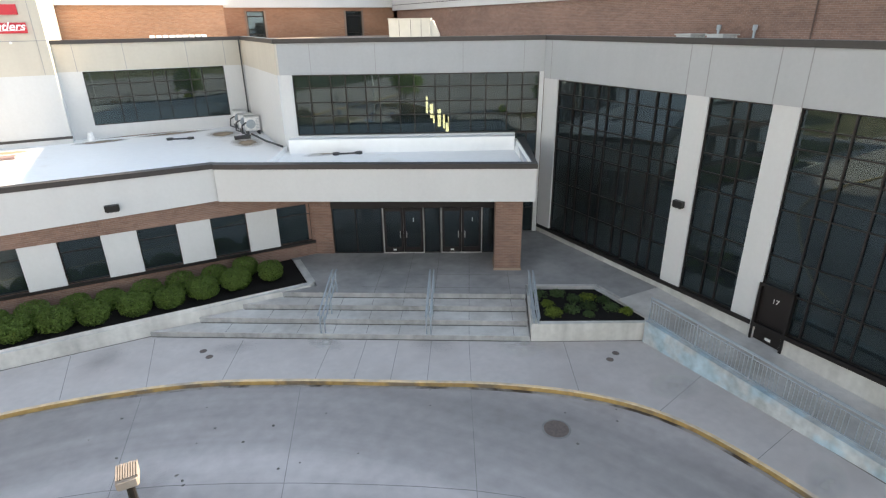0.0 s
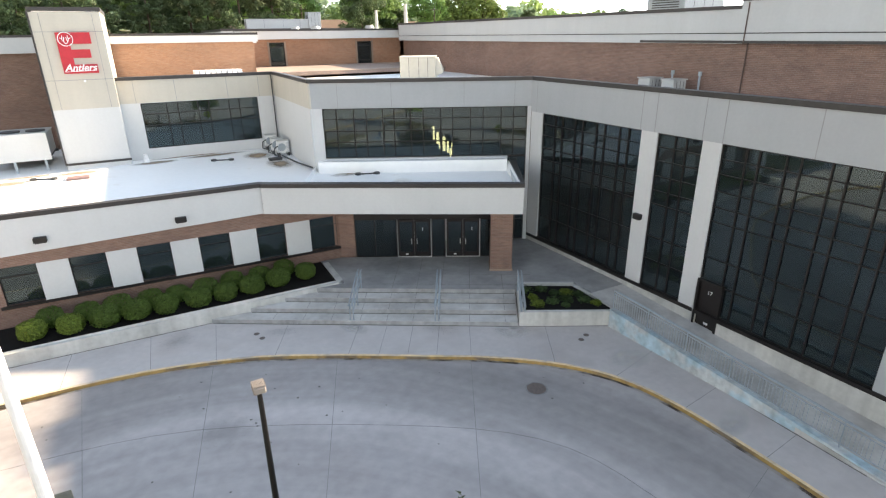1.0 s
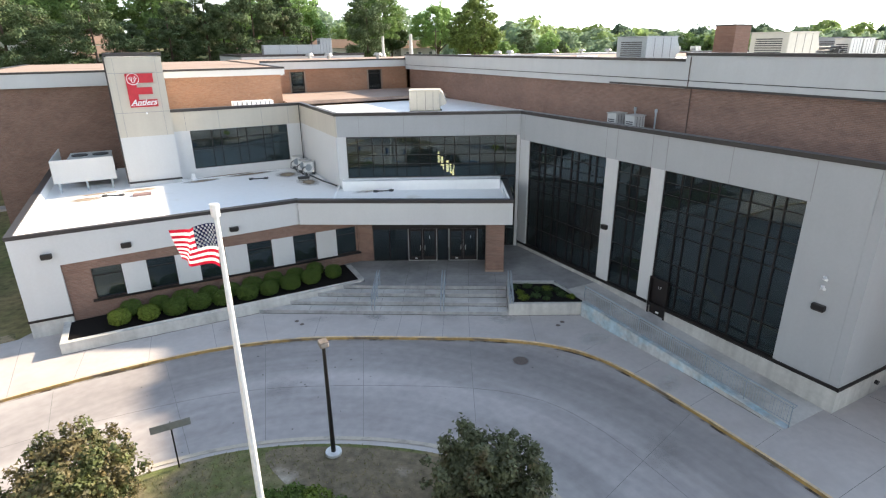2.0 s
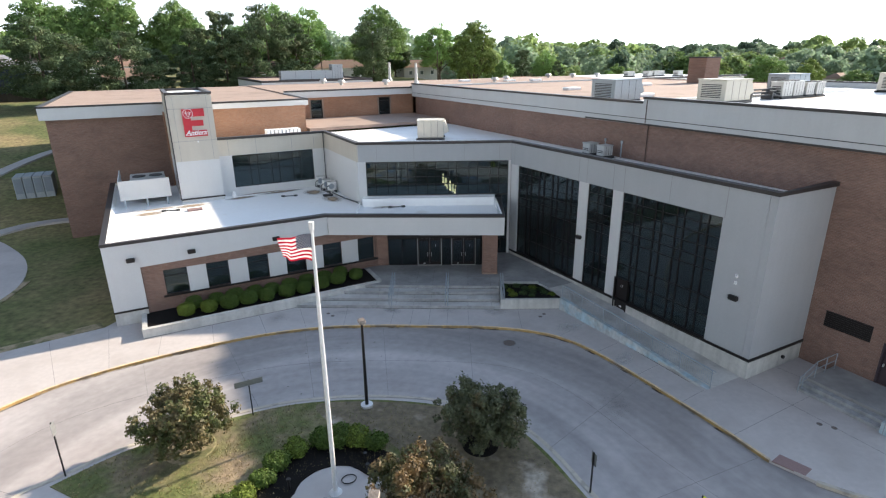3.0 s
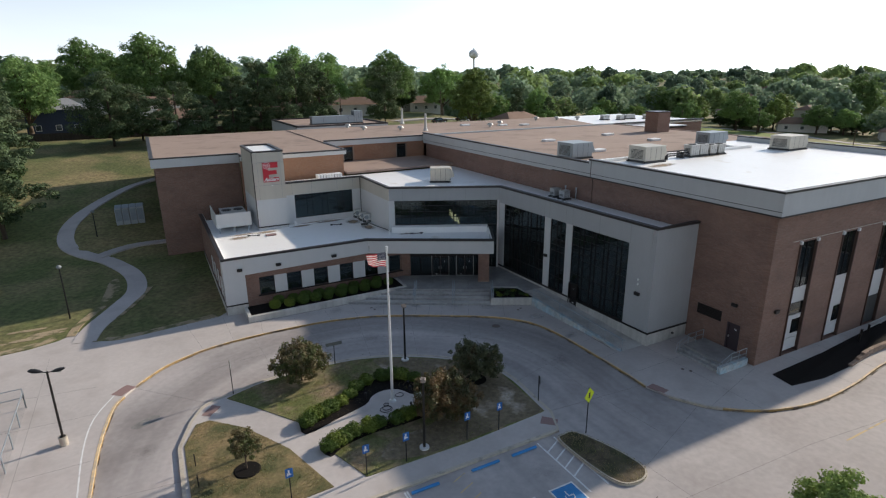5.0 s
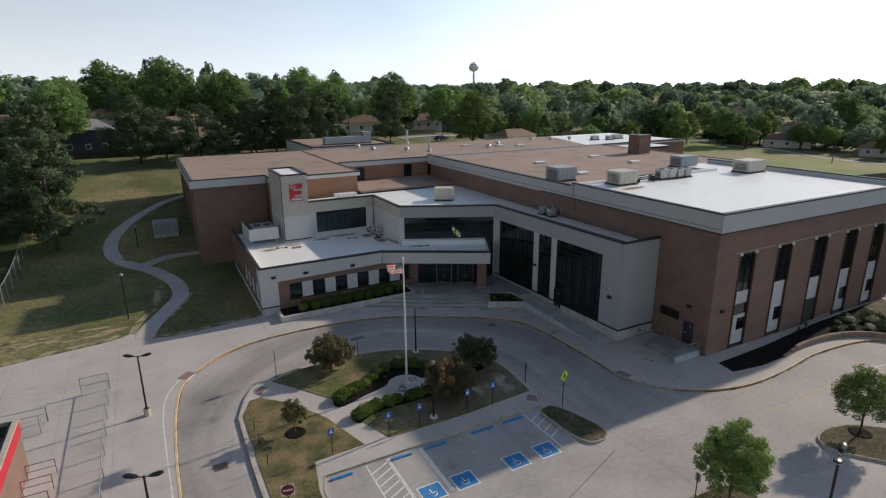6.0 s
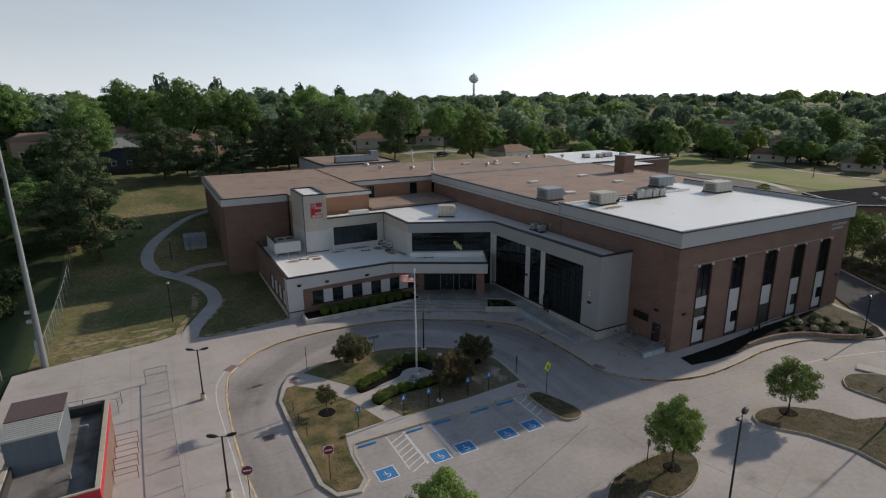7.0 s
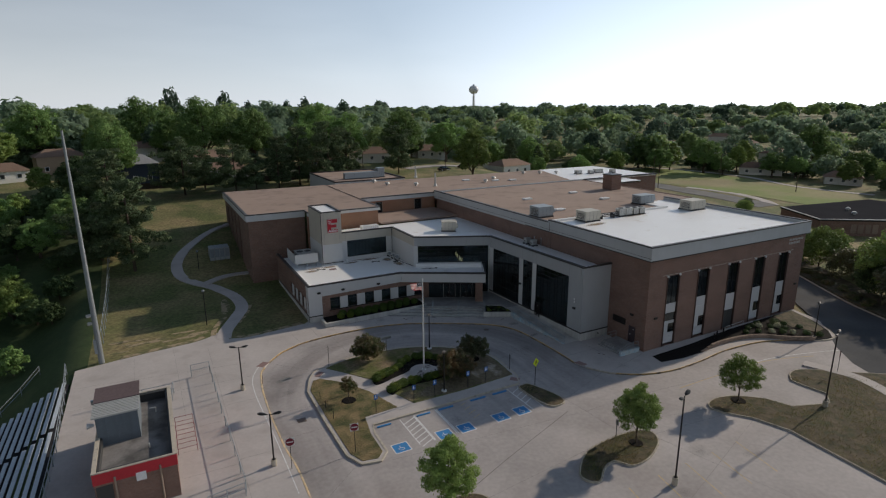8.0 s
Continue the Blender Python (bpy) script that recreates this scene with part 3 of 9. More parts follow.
def smooth_line(pts, n=5, closed=False):
    """A rounded line through the given points."""
    out, k = [], len(pts)
    for i in range(k if closed else k - 1):
        p = [Vector((*pts[(i + j) % k if closed else min(max(i + j, 0), k - 1)][:2], 0)) for j in (-1, 0, 1, 2)]
        for s in range(n):
            t = s / n
            v = 0.5 * (2 * p[1] + (p[2] - p[0]) * t + (2 * p[0] - 5 * p[1] + 4 * p[2] - p[3]) * t * t + (3 * p[1] - p[0] - 3 * p[2] + p[3]) * t ** 3)
            out.append((v.x, v.y))
    if not closed:
        out.append(tuple(pts[-1][:2]))
    return out


def offset_line(pts, d, closed=False):
    """The line moved d metres to its left."""
    out, k = [], len(pts)
    for i in range(k):
        a = pts[(i - 1) % k] if closed or i else pts[i]
        b = pts[(i + 1) % k] if closed or i < k - 1 else pts[i]
        t = Vector((b[0] - a[0], b[1] - a[1])).normalized()
        out.append((pts[i][0] - t.y * d, pts[i][1] + t.x * d))
    return out


def sweep_bm(pts, profile, closed=False):
    """Sweeps a profile of (sideways to the left, z) points along a line on the ground."""
    bm = bmesh.new()
    rings = []
    lines = [offset_line(pts, s, closed) for s, z in profile]
    for i in range(len(pts)):
        rings.append([bm.verts.new((*lines[j][i], profile[j][1])) for j in range(len(profile))])
    n = len(profile)
    for i in range(len(pts) if closed else len(pts) - 1):
        a, b = rings[i], rings[(i + 1) % len(pts)]
        for j in range(n):
            bm.faces.new((a[j], a[(j + 1) % n], b[(j + 1) % n], b[j]))
    if not closed:
        bm.faces.new(rings[0][::-1])
        bm.faces.new(rings[-1])
    bmesh.ops.recalc_face_normals(bm, faces=bm.faces)
    return bm


def kerb_profile(w, z0, z1):
    return [(0.02, z0), (0.0, z1 - 0.03), (-0.03, z1), (-w + 0.02, z1), (-w, z1 - 0.02), (-w, z0)]


def wall_bm(m, length, z0, z1, thick, openings=()):
    """A wall with openings (from, to, sill, head) cut through it, in the frame m: x along it, y into the building."""
    bm = bmesh.new()
    xs = sorted({0.0, length, *[v for o in openings for v in o[:2]]})
    zs = sorted({z0, z1, *[v for o in openings for v in o[2:] if z0 < v < z1]})
    solid_at = {}
    for i, (a, b) in enumerate(zip(xs, xs[1:])):
        for k, (lo, hi) in enumerate(zip(zs, zs[1:])):
            x, z = (a + b) / 2, (lo + hi) / 2
            solid_at[i, k] = not any(o[0] < x < o[1] and o[2] < z < o[3] for o in openings)
    made = {}

    def vert(i, k, y):
        if (i, k, y) not in made:
            made[i, k, y] = bm.verts.new(m @ Vector((xs[i], y, zs[k])))
        return made[i, k, y]

    for (i, k), full in solid_at.items():
        if not full:
            continue
        q = [(i, k), (i + 1, k), (i + 1, k + 1), (i, k + 1)]
        bm.faces.new([vert(*c, 0.0) for c in q])
        bm.faces.new([vert(*c, thick) for c in q[::-1]])
        for n_, (c, d) in enumerate(((q[0], q[1]), (q[1], q[2]), (q[2], q[3]), (q[3], q[0]))):
            step = ((0, -1), (1, 0), (0, 1), (-1, 0))[n_]
            if not solid_at.get((i + step[0], k + step[1]), False):
                bm.faces.new([vert(*d, 0.0), vert(*c, 0.0), vert(*c, thick), vert(*d, thick)])
    return bm


UNIT = bpy.data.meshes.new("pane")
_b = bmesh.new()
bmesh.ops.create_cube(_b, size=1.0)
_b.to_mesh(UNIT)
_b.free()
PANES = {}


def piece(name, parent, m, x0, x1, y0, y1, z0, z1, material, label=""):
    """One box-shaped piece on shared mesh data."""
    if material.name not in PANES:
        PANES[material.name] = UNIT.copy()
        PANES[material.name].materials.append(material)
    ob = new(name, PANES[material.name])
    ob.matrix_basis = m @ Matrix.Translation(((x0 + x1) / 2, (y0 + y1) / 2, (z0 + z1) / 2)) @ Matrix.Diagonal((x1 - x0, y1 - y0, z1 - z0, 1))
    if parent:
        ob.parent = parent
        ob.matrix_parent_inverse = parent.matrix_basis.inverted()
    return tagged(ob, label)


def curtain(parent, m, xs, zs, glass=None, inset=0.12, bar=0.05, name="window", label=""):
    """Glazing of the given vertical and horizontal bar places: a frame, its bars, and one pane an opening."""
    f = bar * 0.75
    ring = m @ Matrix.Translation((xs[0], inset - 0.05, 0))
    w = xs[-1] - xs[0]
    win = part(name, wall_bm(ring, w, zs[0], zs[-1], 0.15, [(f, w - f, zs[0] + f, zs[-1] - f)]), M_MULL, parent, label)

    def under(ob):
        ob.parent = win
        ob.matrix_parent_inverse = Matrix.Identity(4)

    for x in xs[1:-1]:
        under(piece("mullion", None, m, x - bar / 2, x + bar / 2, inset - 0.05, inset + 0.1, zs[0] + f, zs[-1] - f, M_MULL))
    for z in zs[1:-1]:
        under(piece("transom", None, m, xs[0] + f, xs[-1] - f, inset - 0.035, inset + 0.085, z - bar * 0.42, z + bar * 0.42, M_MULL))
    for a, b in zip(xs, xs[1:]):
        for lo, hi in zip(zs, zs[1:]):
            under(piece("pane", None, m, a + 0.02, b - 0.02, inset + 0.02, inset + 0.035, lo + 0.02, hi - 0.02, glass or M_GLASS))
    return win


def facing(x, y, degrees):
    """The frame of a wall: origin at its left end, x along it, y into the building."""
    return pose(x, y, 0, 0, 0, degrees)


def solid(name, at, bm, material, label, category, group="", kind="", smooth=False):
    """A thing of one mesh, built in world metres."""
    ob = part(name, bm, material, None, "", "", smooth)
    if at is not None:
        ob.data.transform(Matrix.Translation(at).inverted() if not isinstance(at, Matrix) else at.inverted())
        ob.matrix_basis = Matrix.Translation(at) if not isinstance(at, Matrix) else at
    return tagged(ob, label, category, group, kind)


# ---- ground ----
def ease(v, a, b):
    t = min(max((v - a) / (b - a), 0.0), 1.0)
    return t * t * (3 - 2 * t)


def ground_z(x, y):
    """Height of the natural ground: level round the school, rising to the north and far away, falling to the sports field."""
    rise = float(np.interp(y, (24, 45, 52, 60, 75, 90, 145, 250, 500, 1500), (0.0, 0.4, 1.1, 2.8, 5.9, 7.8, 10.8, 14, 18, 22)))
    z = 0.1 + rise * (1 - 0.85 * ease(x, 62, 120) * (1 - ease(y, 170, 420)))
    z += 9.0 * ease(x, 240, 700) * (1 - ease(y, 200, 500))
    z -= 5.0 * ease(-x, 40.5, 51) * (1 - ease(y, 30, 75)) + 3.0 * ease(-x, 41, 70) * ease(y, 30, 60) * (1 - ease(y, 70, 130))
    z += 12.0 * ease(-x, 200, 700) * (1 - ease(y, 100, 400))
    road_x = 60.5 if y < -16 else 64.3 + (y + 9.0) * 0.59
    paved = min(ease(x, -41.2, -40.0), 1 - ease(x, road_x + 1.5, road_x + 5.5)) * min(1 - ease(y, 20.5, 22.5), ease(y, -90, -80))
    return z * (1 - paved) - 0.2 * paved


def ground_bm():
    xs = [-2600, -1800, -1200, -800, -500, -350, -250, -180, -130, -100] + [-80 + 2 * i for i in range(91)] + [105 + 5 * i for i in range(24)] + [232, 260, 340, 450, 600, 850, 1200, 1800, 2600]
    ys = [-1500, -900, -500, -300, -180, -120] + [-95 + 2 * i for i in range(105)] + [118 + 5 * i for i in range(14)] + [200, 230, 270, 320, 400, 500, 650, 850, 1100, 1500, 2200, 3000]
    bm = bmesh.new()
    grid = [[bm.verts.new((x, y, ground_z(x, y))) for x in xs] for y in ys]
    for j in range(len(ys) - 1):
        for i in range(len(xs) - 1):
            bm.faces.new((grid[j][i], grid[j][i + 1], grid[j + 1][i + 1], grid[j + 1][i]))
    return bm


ground = solid("ground", None, ground_bm(), M_GRASS, "patchy green and straw-coloured lawn reaching the horizon", "ground", kind="structure", smooth=True)
ground.data.materials.append(M_TURF)
for poly in ground.data.polygons:
    poly.material_index = 1 if poly.center.x < -39 and poly.center.y < 100 else 0

# the drive and the parking lot, one level sheet of concrete
ROAD = [(-40, -80), (60, -80), (60, -20), (52, -12), (53.4, -9.4), (54, -6), (30, 8), (14, 21), (-24, 21), (-40, 20)]
solid("road", None, slab_bm(ROAD, -0.3, 0.0), M_ROAD, "stained pale concrete drive and parking lot", "road", kind="structure")

# line of the yellow kerb round the outside of the drive
KERB_W = [(-22.3, -40), (-22.3, -20), (-22.2, -9.5), (-22.5, -5), (-22.55, 1), (-22.3, 7), (-21.7, 11.2), (-21.1, 12.6)]
KERB_N = [(-20.3, 13.8), (-18.4, 15.9), (-16, 17.3), (-14.0, 17.9), (-11.6, 18.25), (-8, 18.4), (-4.4, 18.2), (-0.6, 17.3), (2.3, 15.95), (5.35, 14.2), (8.35, 12.4), (10.6, 10.55), (11.9, 8.7), (12.45, 6.6), (12.65, 4), (12.7, 0.85), (12.68, -1.9), (12.54, -4.2)]
KERB_E = [(13.0, -5.9), (13.6, -7.0), (14.6, -8.4), (16.6, -9.9), (19.2, -10.9), (22.2, -11.35), (26.5, -11.2), (31, -10.7), (35, -10.8), (38.9, -11.4), (43, -13.2), (46.2, -15.0), (48.5, -14.8), (50.5, -12.5), (53, -8), (56, -1), (62, 8), (68, 16)]
line_w, line_n, line_e = smooth_line(KERB_W), smooth_line(KERB_N), smooth_line(KERB_E)
WALKZ = 0.15
outer = line_w + line_n + line_e + [(68, 30), (20, 30), (-12, 25.5), (-13.2, 24.2), (-17.5, 23.6), (-21.2, 23.1), (-23.7, 23.8), (-23.2, 25.5), (-24.5, 27.0), (-26.3, 25.4), (-28.2, 24.7), (-33.6, 24.0), (-37.3, 23.3), (-41.2, 22.5), (-41.3, -40)]
solid("pavement", None, slab_bm(outer, -0.15, WALKZ), M_WALK, "pale concrete sidewalk and plaza, jointed in panels", "pavement", kind="structure")


def kerb(line, material, label, z=0.165, closed=False, w=0.16, z0=-0.1):
    ob = solid("kerb", None, sweep_bm(line, kerb_profile(w, z0, z), closed), material, label, "kerb", kind="structure")
    # upright faces take the yellow that has shade put into it
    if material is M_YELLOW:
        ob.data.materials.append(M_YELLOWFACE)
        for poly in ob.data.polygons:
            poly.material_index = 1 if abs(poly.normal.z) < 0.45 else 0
    return ob


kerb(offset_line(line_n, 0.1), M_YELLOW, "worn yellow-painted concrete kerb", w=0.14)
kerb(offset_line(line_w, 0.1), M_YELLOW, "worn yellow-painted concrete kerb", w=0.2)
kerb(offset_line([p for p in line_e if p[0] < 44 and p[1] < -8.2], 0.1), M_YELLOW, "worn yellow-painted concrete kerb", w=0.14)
kerb(offset_line([p for p in line_e if p[0] >= 43], 0.1), M_KERB, "bare concrete kerb", w=0.2)
kerb(offset_line([p for p in line_e if p[1] >= -8.9 and p[0] < 20], 0.1), M_KERB, "bare concrete kerb", w=0.2)

for gl in (line_n, [p for p in line_e if p[0] < 44], line_w):
    g_bm = sweep_bm(offset_line(gl, -0.09), [(0.08, -0.02), (0.08, 0.006), (-0.07, 0.006), (-0.07, -0.02)])
    solid("gutter", None, g_bm, M_GUTTER, "line of leaf dirt along the foot of the kerb", "gutter dirt", kind="structure")

# the island in the drive: concrete walk with lawns and beds laid on it
ISL_N = [(-17.0, 6.9), (-16.2, 8.3), (-15.4, 8.9), (-14.5, 9.1), (-12.0, 9.95), (-9.2, 10.2), (-6.8, 10.2), (-4.3, 9.85), (-1.3, 8.7), (1.5, 6.9), (3.4, 4.9), (4.45, 3.0), (4.7, 0.95), (4.5, -1.6), (4.4, -3.4)]
ISL = smooth_line(ISL_N, 4) + [(3.6, -5.2), (-14.0, -5.25), (-14.45, -6.8), (-14.5, -10.0), (-15.4, -11.0), (-17.0, -10.7), (-17.75, -8.9), (-17.9, -2.0), (-17.85, 4.3)]
solid("pavement_island", None, slab_bm(ISL, -0.1, 0.14), M_WALK, "concrete walks of the planted island", "pavement", kind="structure")
kerb(offset_line(ISL[::-1], 0.0, True)[::-1], M_KERB, "rounded concrete kerb of the planted island", closed=True, w=-0.16)

LAWN_N = smooth_line([(-14.6, 8.75), (-12.0, 9.7), (-9.2, 9.95), (-6.8, 9.95), (-4.3, 9.6), (-1.4, 8.45), (1.3, 6.65), (3.2, 4.7), (4.2, 2.9), (4.45, 0.95), (4.25, -1.6), (4.1, -3.2)], 4) + [(-2.2, -3.65), (-8.7, -3.6), (-10.1, 0.3), (-8.0, 0.9), (-6.0, 0.7), (-3.4, 1.2), (-2.5, 2.9), (-3.3, 4.2), (-4.5, 4.6), (-5.6, 4.3), (-6.3, 3.5), (-8.4, 2.8), (-10.5, 2.1), (-10.85, 3.5), (-13.0, 6.6)]
LAWN_W = [(-17.65, 4.3), (-16.8, 6.4), (-16.0, 6.5), (-14.0, 4.5), (-12.0, 1.0), (-10.6, -3.5), (-14.2, -3.7), (-14.75, -6.8), (-14.8, -9.9), (-15.5, -10.7), (-16.9, -10.4), (-17.5, -8.9), (-17.65, -2.0)]
solid("island_lawn", None, slab_bm(LAWN_N, 0.1, 0.18), M_LAWN, "patchy lawn of the flagpole island with bare spots", "lawn", kind="structure")
solid("island_lawn", None, slab_bm(LAWN_W, 0.1, 0.18), M_DRY, "dry yellowed lawn on the island", "lawn", kind="structure")
EARTH = smooth_line([(-3.5, 9.0), (-1.4, 8.25), (1.2, 6.5), (3.05, 4.6), (4.05, 2.9), (4.25, 0.95), (4.1, -1.6), (3.9, -3.1), (1.2, -3.3), (-2.2, -3.45), (-5.5, -3.4), (-7.4, -2.6), (-6.0, -1.2), (-3.4, -1.0), (-2.4, 0.2), (-2.2, 2.4), (-1.2, 3.6), (-1.6, 5.2), (-3.0, 6.6)], 4, True)
solid("bare_patch", None, slab_bm(EARTH, 0.1, 0.187), M_BARE, "bare brown earth with thin grass on the island", "bare ground", kind="structure")
BED_N = smooth_line([(-10.75, 1.95), (-8.4, 2.65), (-6.2, 3.35), (-5.5, 4.1), (-4.5, 4.45), (-3.4, 4.05), (-2.7, 2.9), (-1.6, 3.6), (-2.0, 4.6), (-3.2, 5.6), (-4.8, 6.2), (-6.0, 5.8), (-7.0, 4.7), (-8.8, 4.2), (-10.6, 3.6)], 3, True)
BED_S = smooth_line([(-10.25, 0.4), (-8.0, 1.05), (-6.0, 0.85), (-3.4, 1.3), (-2.8, 0.2), (-5.0, -0.1), (-7.0, 0.0), (-9.0, -0.4), (-10.0, -0.9)], 3, True)
for bed in (BED_N, BED_S):
    solid("planting_bed", None, slab_bm(bed, 0.1, 0.2), M_MULCH, "dark mulch bed edging the flagpole circle", "planting bed", kind="structure")
ISL_B = smooth_line([(2.95, -6.2), (3.6, -5.75), (4.5, -6.0), (5.4, -8.2), (5.75, -10.2), (5.3, -11.0), (4.4, -11.2), (3.5, -10.8), (3.05, -9.2)], 4, True)
ISL_P1 = smooth_line([(-1.3, -20.9), (0.4, -19.3), (2.5, -18.4), (6.2, -18.15), (8.6, -18.6), (9.1, -19.6), (8.2, -20.9), (5.7, -22.1), (3.6, -22.2), (2.6, -21.0), (1.2, -21.3), (-0.3, -22.4), (-1.2, -22.0)], 4, True)
ISL_P2 = smooth_line([(17.7, -19.2), (18.4, -18.3), (20.1, -18.0), (22.4, -18.7), (24.6, -20.6)], 4) + [(25.5, -22.9), (29.5, -24.3), (31.3, -23.0), (30.9, -20.3)] + smooth_line([(31.0, -19.4), (32.4, -18.4), (34.2, -18.2), (36.4, -19.4), (38.0, -20.8)], 4) + [(45, -26), (50, -34), (50, -60), (20.5, -60), (20.2, -34.0), (20.8, -25.4), (19.8, -22.4), (18.2, -20.4)]
ISL_P3 = smooth_line([(-18.5, -22.2), (-16.5, -20.0), (-13.0, -18.4), (-10.5, -18.6), (-9.6, -19.8), (-10.5, -21.2), (-13, -22.6), (-16, -24.0)], 4, True)
for isl, m in ((ISL_B, M_SOIL), (ISL_P1, M_SOIL), (ISL_P2, M_SOIL), (ISL_P3, M_SOIL)):
    solid("island_lawn", None, slab_bm(offset_line(isl, 0.0), -0.1, 0.15), m, "small kerbed island of thin dry grass", "lawn", kind="structure")
    area = sum(a[0] * b[1] - b[0] * a[1] for a, b in zip(isl, isl[1:] + isl[:1]))
    kerb(isl if area < 0 else isl[::-1], M_KERB, "concrete kerb round a parking-lot island", closed=True, w=0.13)

# ---- entrance steps, planters, ramp ----
STEP_A = radians(-30.3)
ux, uy = math.cos(STEP_A), math.sin(STEP_A)
nx, ny = -uy, ux
PLAZA = 0.95


RISE, TREADS = 0.2, (0.0, 0.75, 1.5, 2.18, 2.73, 3.99)


def stair_point(along, k):
    """Point on the k-th step edge (k = 0 the lowest), that far along it from its east end."""
    d = float(np.interp(k, range(6), TREADS))
    return (10.81 + ux * along + nx * d, 14.0 + uy * along + ny * d)


def stair_at_y(k, y):
    x0, y0 = stair_point(0.0, k)
    return (x0 + (y - y0) * ux / uy, y)


steps = thing("stairs", (5, 17, WALKZ), "four broad worn concrete steps before the entrance", "stairs", kind="structure")
FOOT_Y = (21.15, 21.0, 20.92, 20.8)
for k in range(3):
    pts = [stair_at_y(k, FOOT_Y[k]), stair_point(0.0, k), stair_point(0.0, 4), stair_at_y(4, 20.75)]
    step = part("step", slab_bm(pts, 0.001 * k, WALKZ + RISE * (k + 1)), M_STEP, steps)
    # upright faces get the tone with shade in its colour
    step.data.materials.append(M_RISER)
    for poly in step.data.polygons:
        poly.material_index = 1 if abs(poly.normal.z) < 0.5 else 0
plaza_pts = [stair_at_y(3, FOOT_Y[3]), stair_point(0.02, 3), (12.45, 16.62), (14.97, 15.22), (14.97, 13.8), (17.2, 13.8), (17.2, 22), (14, 26), (4.0, 26), (4.9, 23.4), (4.9, 20.7)]
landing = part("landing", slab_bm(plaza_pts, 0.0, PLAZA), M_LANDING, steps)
# the landing's upright edge is darkened for shade in the same way
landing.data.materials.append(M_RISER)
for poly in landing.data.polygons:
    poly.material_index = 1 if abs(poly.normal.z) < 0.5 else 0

planter = thing("planter", (-3, 22.5, WALKZ), "long raised concrete planter with dark mulch", "planter", kind="structure")
part("front_wall", slab_bm([(-11.0, 21.2), (-1.1, 21.17), (4.6, 20.72), (4.9, 21.02), (-1.1, 21.47), (-11.0, 21.5)], 0.0, lambda x, y: 0.74 + 0.3 * ease(x, -2, 4.5)), M_PLANTER, planter)
part("end_wall", slab_bm([(-11.0, 21.5), (-10.7, 21.5), (-10.7, 24.0), (-11.0, 24.0)], 0.0, 0.74), M_PLANTER, planter)
part("end_wall", slab_bm([(4.6, 21.03), (4.9, 21.02), (4.95, 23.6), (4.65, 23.6)], 0.0, 1.04), M_PLANTER, planter)
part("mulch", slab_bm([(-10.7, 21.49), (-1.1, 21.46), (4.6, 21.03), (4.65, 24.0), (-10.7, 24.0)], 0.0, lambda x, y: 0.66 + 0.3 * ease(x, -2, 4.5)), M_MULCH, planter, "dark shredded mulch")
planter_r = thing("planter", (13, 14.3, WALKZ), "wedge-shaped concrete planter with dark mulch and low plants", "planter", kind="structure")
QO = [(10.83, 13.98), (14.67, 11.96), (14.95, 12.25), (14.95, 15.2), (12.43, 16.6)]
QI = [(11.14, 14.06), (14.55, 12.22), (14.76, 12.4), (14.76, 15.08), (12.47, 16.37)]
for i in range(5):
    j = (i + 1) % 5
    part("side_wall", slab_bm([QO[i], QO[j], QI[j], QI[i]], 0.0, (0.86, 0.86, 0.86, 0.955, 0.86)[i]), M_PLANTER, planter_r)
part("mulch", slab_bm(QI, 0.0, 0.82), M_MULCH, planter_r, "dark mulch")

ramp_z = lambda x, y: WALKZ + 0.01 + 0.79 * min(max((y - 0.6) / 13.2, 0), 1)
solid("ramp", None, slab_bm([(14.6, 0.6), (17.4, 0.6), (17.2, 13.8), (14.75, 13.8)], 0.0, ramp_z), M_STEP, "sloping concrete access ramp beside the glass wall", "ramp", kind="structure")
rw = bmesh.new()
for i in range(12):
    y0, y1 = 0.6 + i * 0.95, 0.6 + (i + 1) * 0.95
    xa, xb = 14.95 - 0.035 * i, 14.95 - 0.035 * (i + 1)
    g = slab_bm([(xa - 0.2, y0), (xa + 0.12, y0), (xb + 0.12, y1), (xb - 0.2, y1)], 0.0, lambda x, y: ramp_z(x, y) + 0.02 + 0.14 * ease(y, 0.5, 5))
    me = bpy.data.meshes.new("tmp")
    g.to_mesh(me)
    g.free()
    rw.from_mesh(me)
    bpy.data.meshes.remove(me)
solid("ramp_wall", None, rw, M_RAMPWALL, "low bluish-stained concrete wall along the ramp", "low wall", kind="structure")


# ---- gym block ----
def coping(pts, z, w=0.5, h=0.16, out=0.06, closed=False):
    return sweep_bm(pts, [(-out, z - h), (-out, z), (w - out, z), (w - out, z - h)], closed)


gym = thing("gym_building", (38, 20, 0), "tall brown brick gym block with grey upper band and flat roof", "school building")
GW = facing(22.1, 50.9, -90)
vent_open = (51.45, 53.75, 2.58, 3.5)
gdoor_open = (54.4, 55.4, 0.62, 2.8)
part("west_wall", wall_bm(GW, 56.6, -0.2, 12.2, 0.4, [vent_open, gdoor_open]), M_BRICK_Y, gym, "brown brick wall")
bays = [(3.2, 5.45), (8.9, 11.15), (14.95, 17.25), (20.6, 22.9), (26.1, 28.4)]
GS = facing(22.1, -6.1, 0)
part("south_wall", wall_bm(GS, 32.0, -0.2, 12.2, 0.4, [(a, b, 0.2, 9.65) for a, b in bays]), M_BRICK_X, gym, "brown brick wall")
part("east_wall", wall_bm(facing(54.1, -5.7, 90), 25.7, -0.2, 12.2, 0.4), M_BRICK_Y, gym, "brown brick wall")
